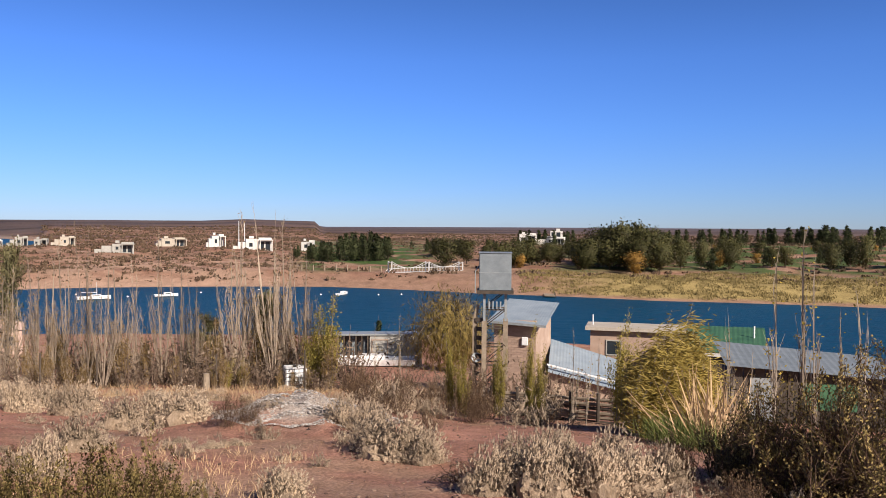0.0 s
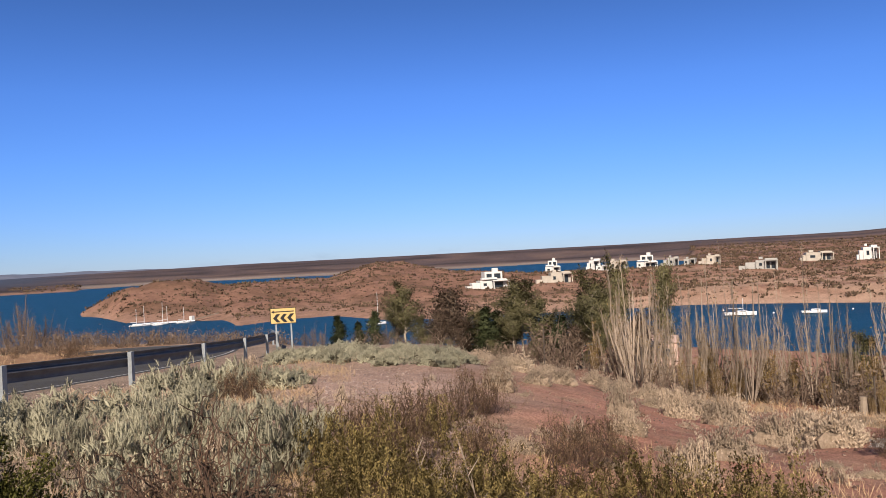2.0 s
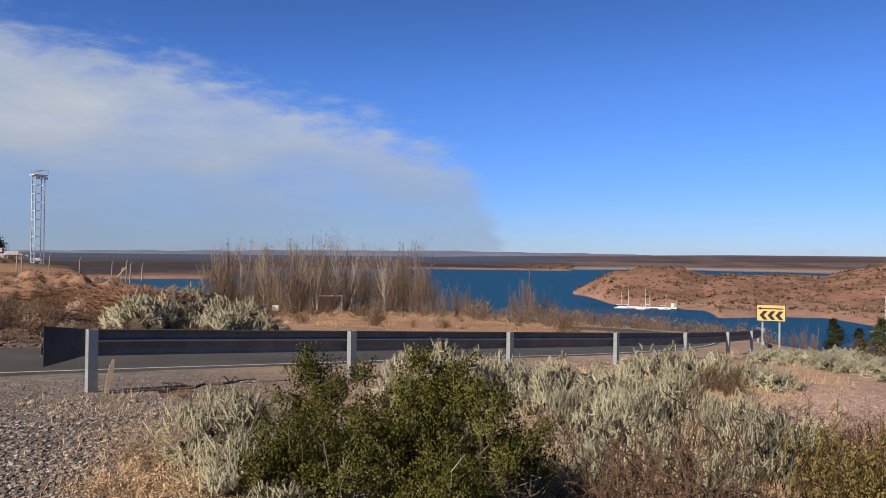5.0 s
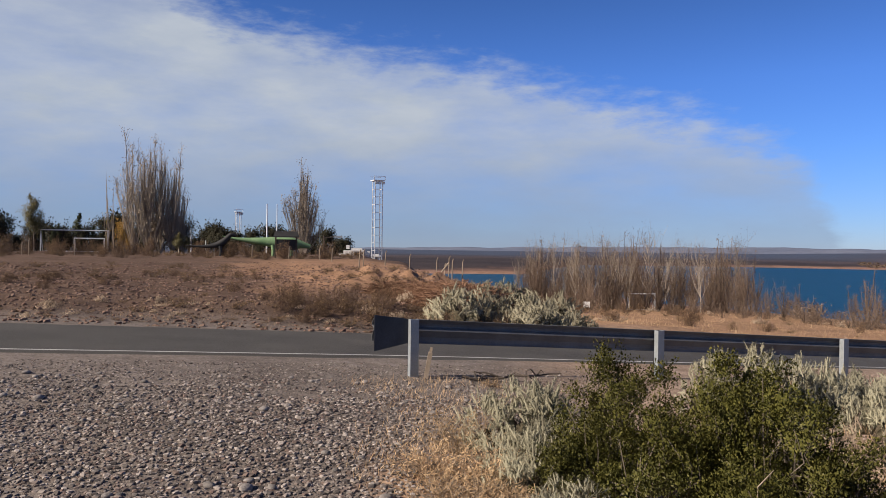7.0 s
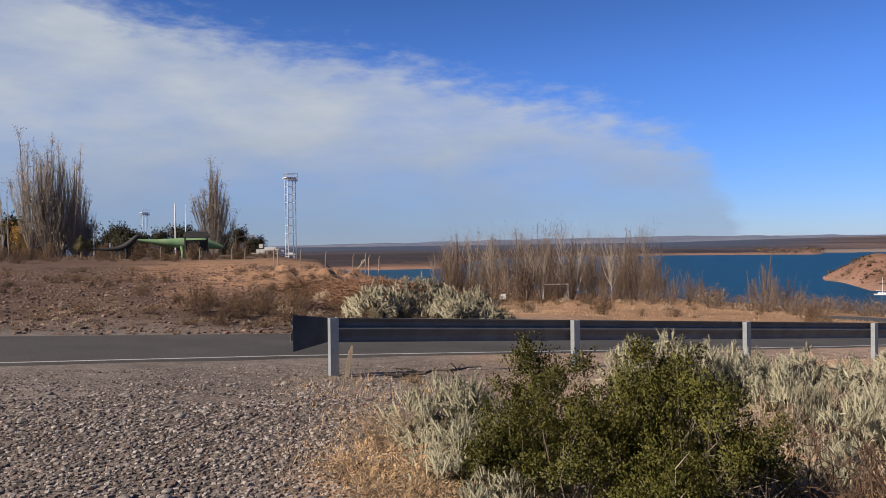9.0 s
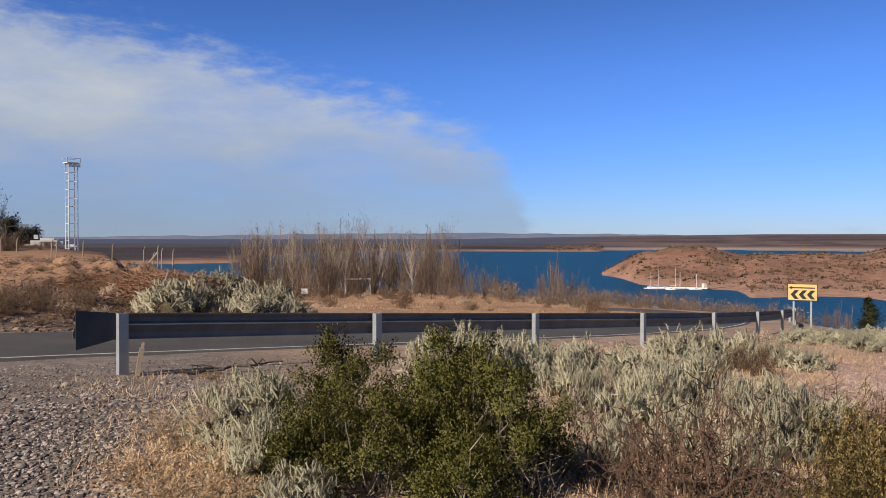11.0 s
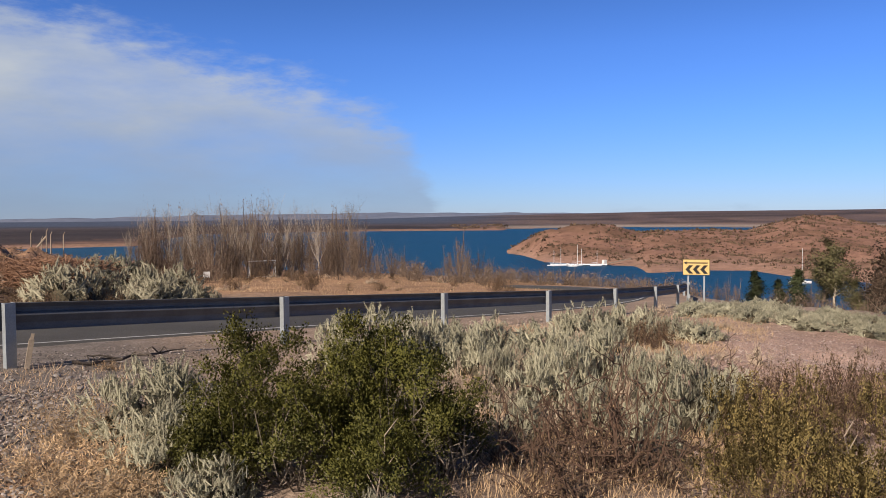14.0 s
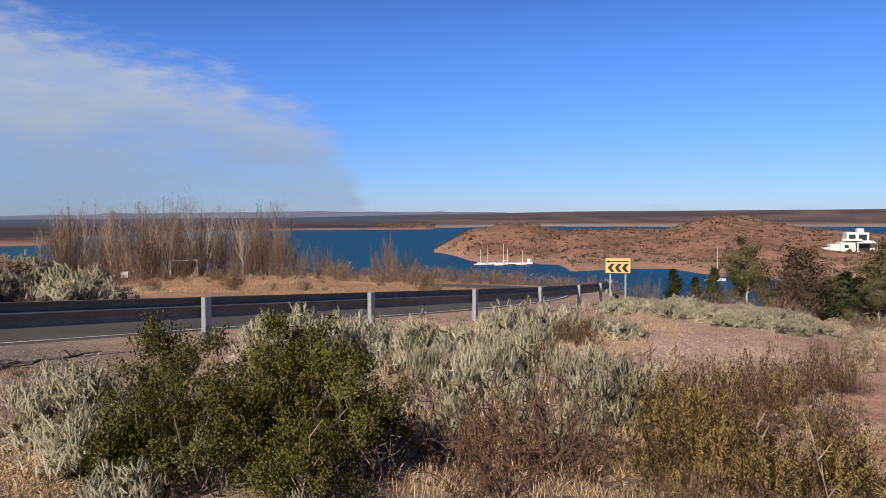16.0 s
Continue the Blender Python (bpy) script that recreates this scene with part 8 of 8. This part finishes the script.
def build_stones():
    meshes = [stone_mesh(i) for i in range(6)]
    rng = random.Random(3)
    k = 0
    while k < 130:
        az, r = rng.uniform(-30, 8), math.sqrt(rng.uniform(3.6 ** 2, 9 ** 2))
        x, y, z = ground(az, r)
        s = rng.choice((0.04, 0.05, 0.05, 0.06, 0.08)) * rng.uniform(0.7, 1.2)
        ob = new("stone", meshes[k % 6])
        ob.matrix_world = pose(x, y, z + s * 0.12, 0, 0, rng.uniform(0, 360)) @ Matrix.Diagonal((s * rng.uniform(0.9, 1.4), s, s, 1))
        tagged(ob, "rounded grey stone lying on gravel", "stone", "loose stones")
        k += 1
    # gravel: one mesh of small pebbles
    rs = np.random.RandomState(4)
    base = np.array([(0.5, 0.1, -0.06), (-0.1, 0.46, -0.06), (-0.5, -0.1, -0.06), (0.1, -0.46, -0.06), (0.30, 0.24, 0.2), (-0.28, 0.26, 0.24), (-0.27, -0.25, 0.2), (0.27, -0.27, 0.16)])
    faces = np.array([(0, 1, 4), (1, 5, 4), (1, 2, 5), (2, 6, 5), (2, 3, 6), (3, 7, 6), (3, 0, 7), (0, 4, 7), (4, 5, 6), (4, 6, 7)])

    def pebbles(name, label, az0, az1, r0, r1, n, s0, s1, mat, keep_if=None):
        r = np.sqrt(rs.uniform(r0 * r0, r1 * r1, n))
        az = np.radians(rs.uniform(az0, az1, n))
        x, y = r * np.sin(az), r * np.cos(az)
        thin = smooth(0.45, 1.0, (r - r0) / (r1 - r0)) + 0.45 * smooth(0.1, 0.9, wobble(x, y, 1.6, 51))
        ok = rs.uniform(0, 1, n) > thin
        if keep_if:
            ok &= keep_if(x, y)
        x, y = x[ok], y[ok]
        z = height(x, y)
        m = len(x)
        s = rs.uniform(s0, s1, m) ** 1.0 * rs.choice([1.0, 1.0, 1.5], m)
        a = rs.uniform(0, 6.28, m)
        b = base[None] * rs.uniform(0.75, 1.3, (m, 1, 3)) * (1 + 0.12 * rs.normal(size=(m, len(base), 3)))
        c, sn = np.cos(a)[:, None], np.sin(a)[:, None]
        v = np.stack([b[..., 0] * c - b[..., 1] * sn, b[..., 0] * sn + b[..., 1] * c, b[..., 2]], -1) * s[:, None, None]
        v = v + np.stack([x, y, z + s * 0.12], 1)[:, None]
        f = faces[None] + (np.arange(m) * len(base))[:, None, None]
        tagged(new(name, mesh_from(name, v.reshape(-1, 3), f.reshape(-1, 3), mat)), label, "gravel", kind="stuff")

    off_road = lambda x, y: (lambda o: (o[1] < 1.2) | (o[1] > 6.0))(road_offset(x, y))
    pebbles("gravel", "grey and reddish gravel on the road shoulder", -33, 15, 3.0, 9.6, 46000, 0.012, 0.034, PEBBLE)
    pebbles("gravel", "loose pebbles on trodden soil", -100, 60, 0.8, 4.2, 7000, 0.010, 0.030, PEBBLE)
    pebbles("gravel", "small gravel and dust beside the asphalt", -33, 14, 5.5, 13, 24000, 0.008, 0.022, PEBBLE, off_road)
    pebbles("gravel", "pebbles and clods on the earth beyond the road", -32, 6, 15, 48, 26000, 0.02, 0.085, CLOD, off_road)
    pebbles("gravel", "scattered pale pebbles between the shrubs", 30, 62, 5, 22, 24000, 0.010, 0.036, PALEPEBBLE, off_road)
    pebbles("gravel", "small stones on red soil", 66, 130, 6, 26, 4500, 0.012, 0.045, CLOD)
    hx, hy = polar(94.4, 13.4)
    near_heap = lambda x, y: (x - hx) ** 2 + (y - hy) ** 2 < 2.6
    pebbles("rubble", "heap of grey rubble beside the track", 86, 102, 11.4, 15.6, 26000, 0.012, 0.034, RUBBLE, near_heap)


def island_stone(name, cols):
    m = bpy.data.materials.new(name)
    m.use_nodes = True
    n = Nodes(m.node_tree)
    rnd = n.add("ShaderNodeNewGeometry").outputs["Random Per Island"]
    obj = n.add("ShaderNodeTexCoord").outputs["Object"]
    c = n.ramp(rnd, [(i / (len(cols) - 1), c2) for i, c2 in enumerate(cols)])
    c = n.mix(1.0, c, n.ramp(n.noise(60, 4, 0.6, obj), [(0.3, 0.75), (0.7, 1.1)]), "MULTIPLY")
    s = n.add("ShaderNodeBsdfPrincipled", {"Base Color": c, "Roughness": 0.92})
    s.inputs["Specular IOR Level"].default_value = 0.2
    n.add("ShaderNodeOutputMaterial", {0: s.outputs[0]})
    return m


PEBBLE = island_stone("pebble_mix", [(0.045, 0.039, 0.037), (0.11, 0.095, 0.085), (0.19, 0.16, 0.138), (0.38, 0.335, 0.30), (0.17, 0.12, 0.098), (0.070, 0.062, 0.058)])
PALEPEBBLE = island_stone("pale_pebble_mix", [(0.15, 0.11, 0.09), (0.30, 0.22, 0.185), (0.40, 0.32, 0.28)])
RUBBLE = island_stone("rubble_mix", [(0.20, 0.18, 0.17), (0.34, 0.31, 0.29), (0.48, 0.45, 0.42)])
CLOD = island_stone("clod_mix", [(0.085, 0.052, 0.040), (0.16, 0.10, 0.075), (0.25, 0.17, 0.13)])
build_stones()

# a wooden stake against the first rail post
x, y, z = road_point(0.09, -0.10)
ob = thing("wooden_stake", (x, y, z), "short pale wooden stake beside the rail post", "stake")
part("shaft", bar((0, 0, -0.1), (0.07, 0, 0.30), 0.11, 0.05), PALEWOOD, ob)
part("splinter", bar((0.07, 0, 0.295), (0.085, 0, 0.36), 0.06, 0.03), PALEWOOD, ob)

# originals that found no place
for kind, (ob, unused) in STOCK.items():
    if unused:
        for o in list(ob.children_recursive) + [ob]:
            bpy.data.objects.remove(o)
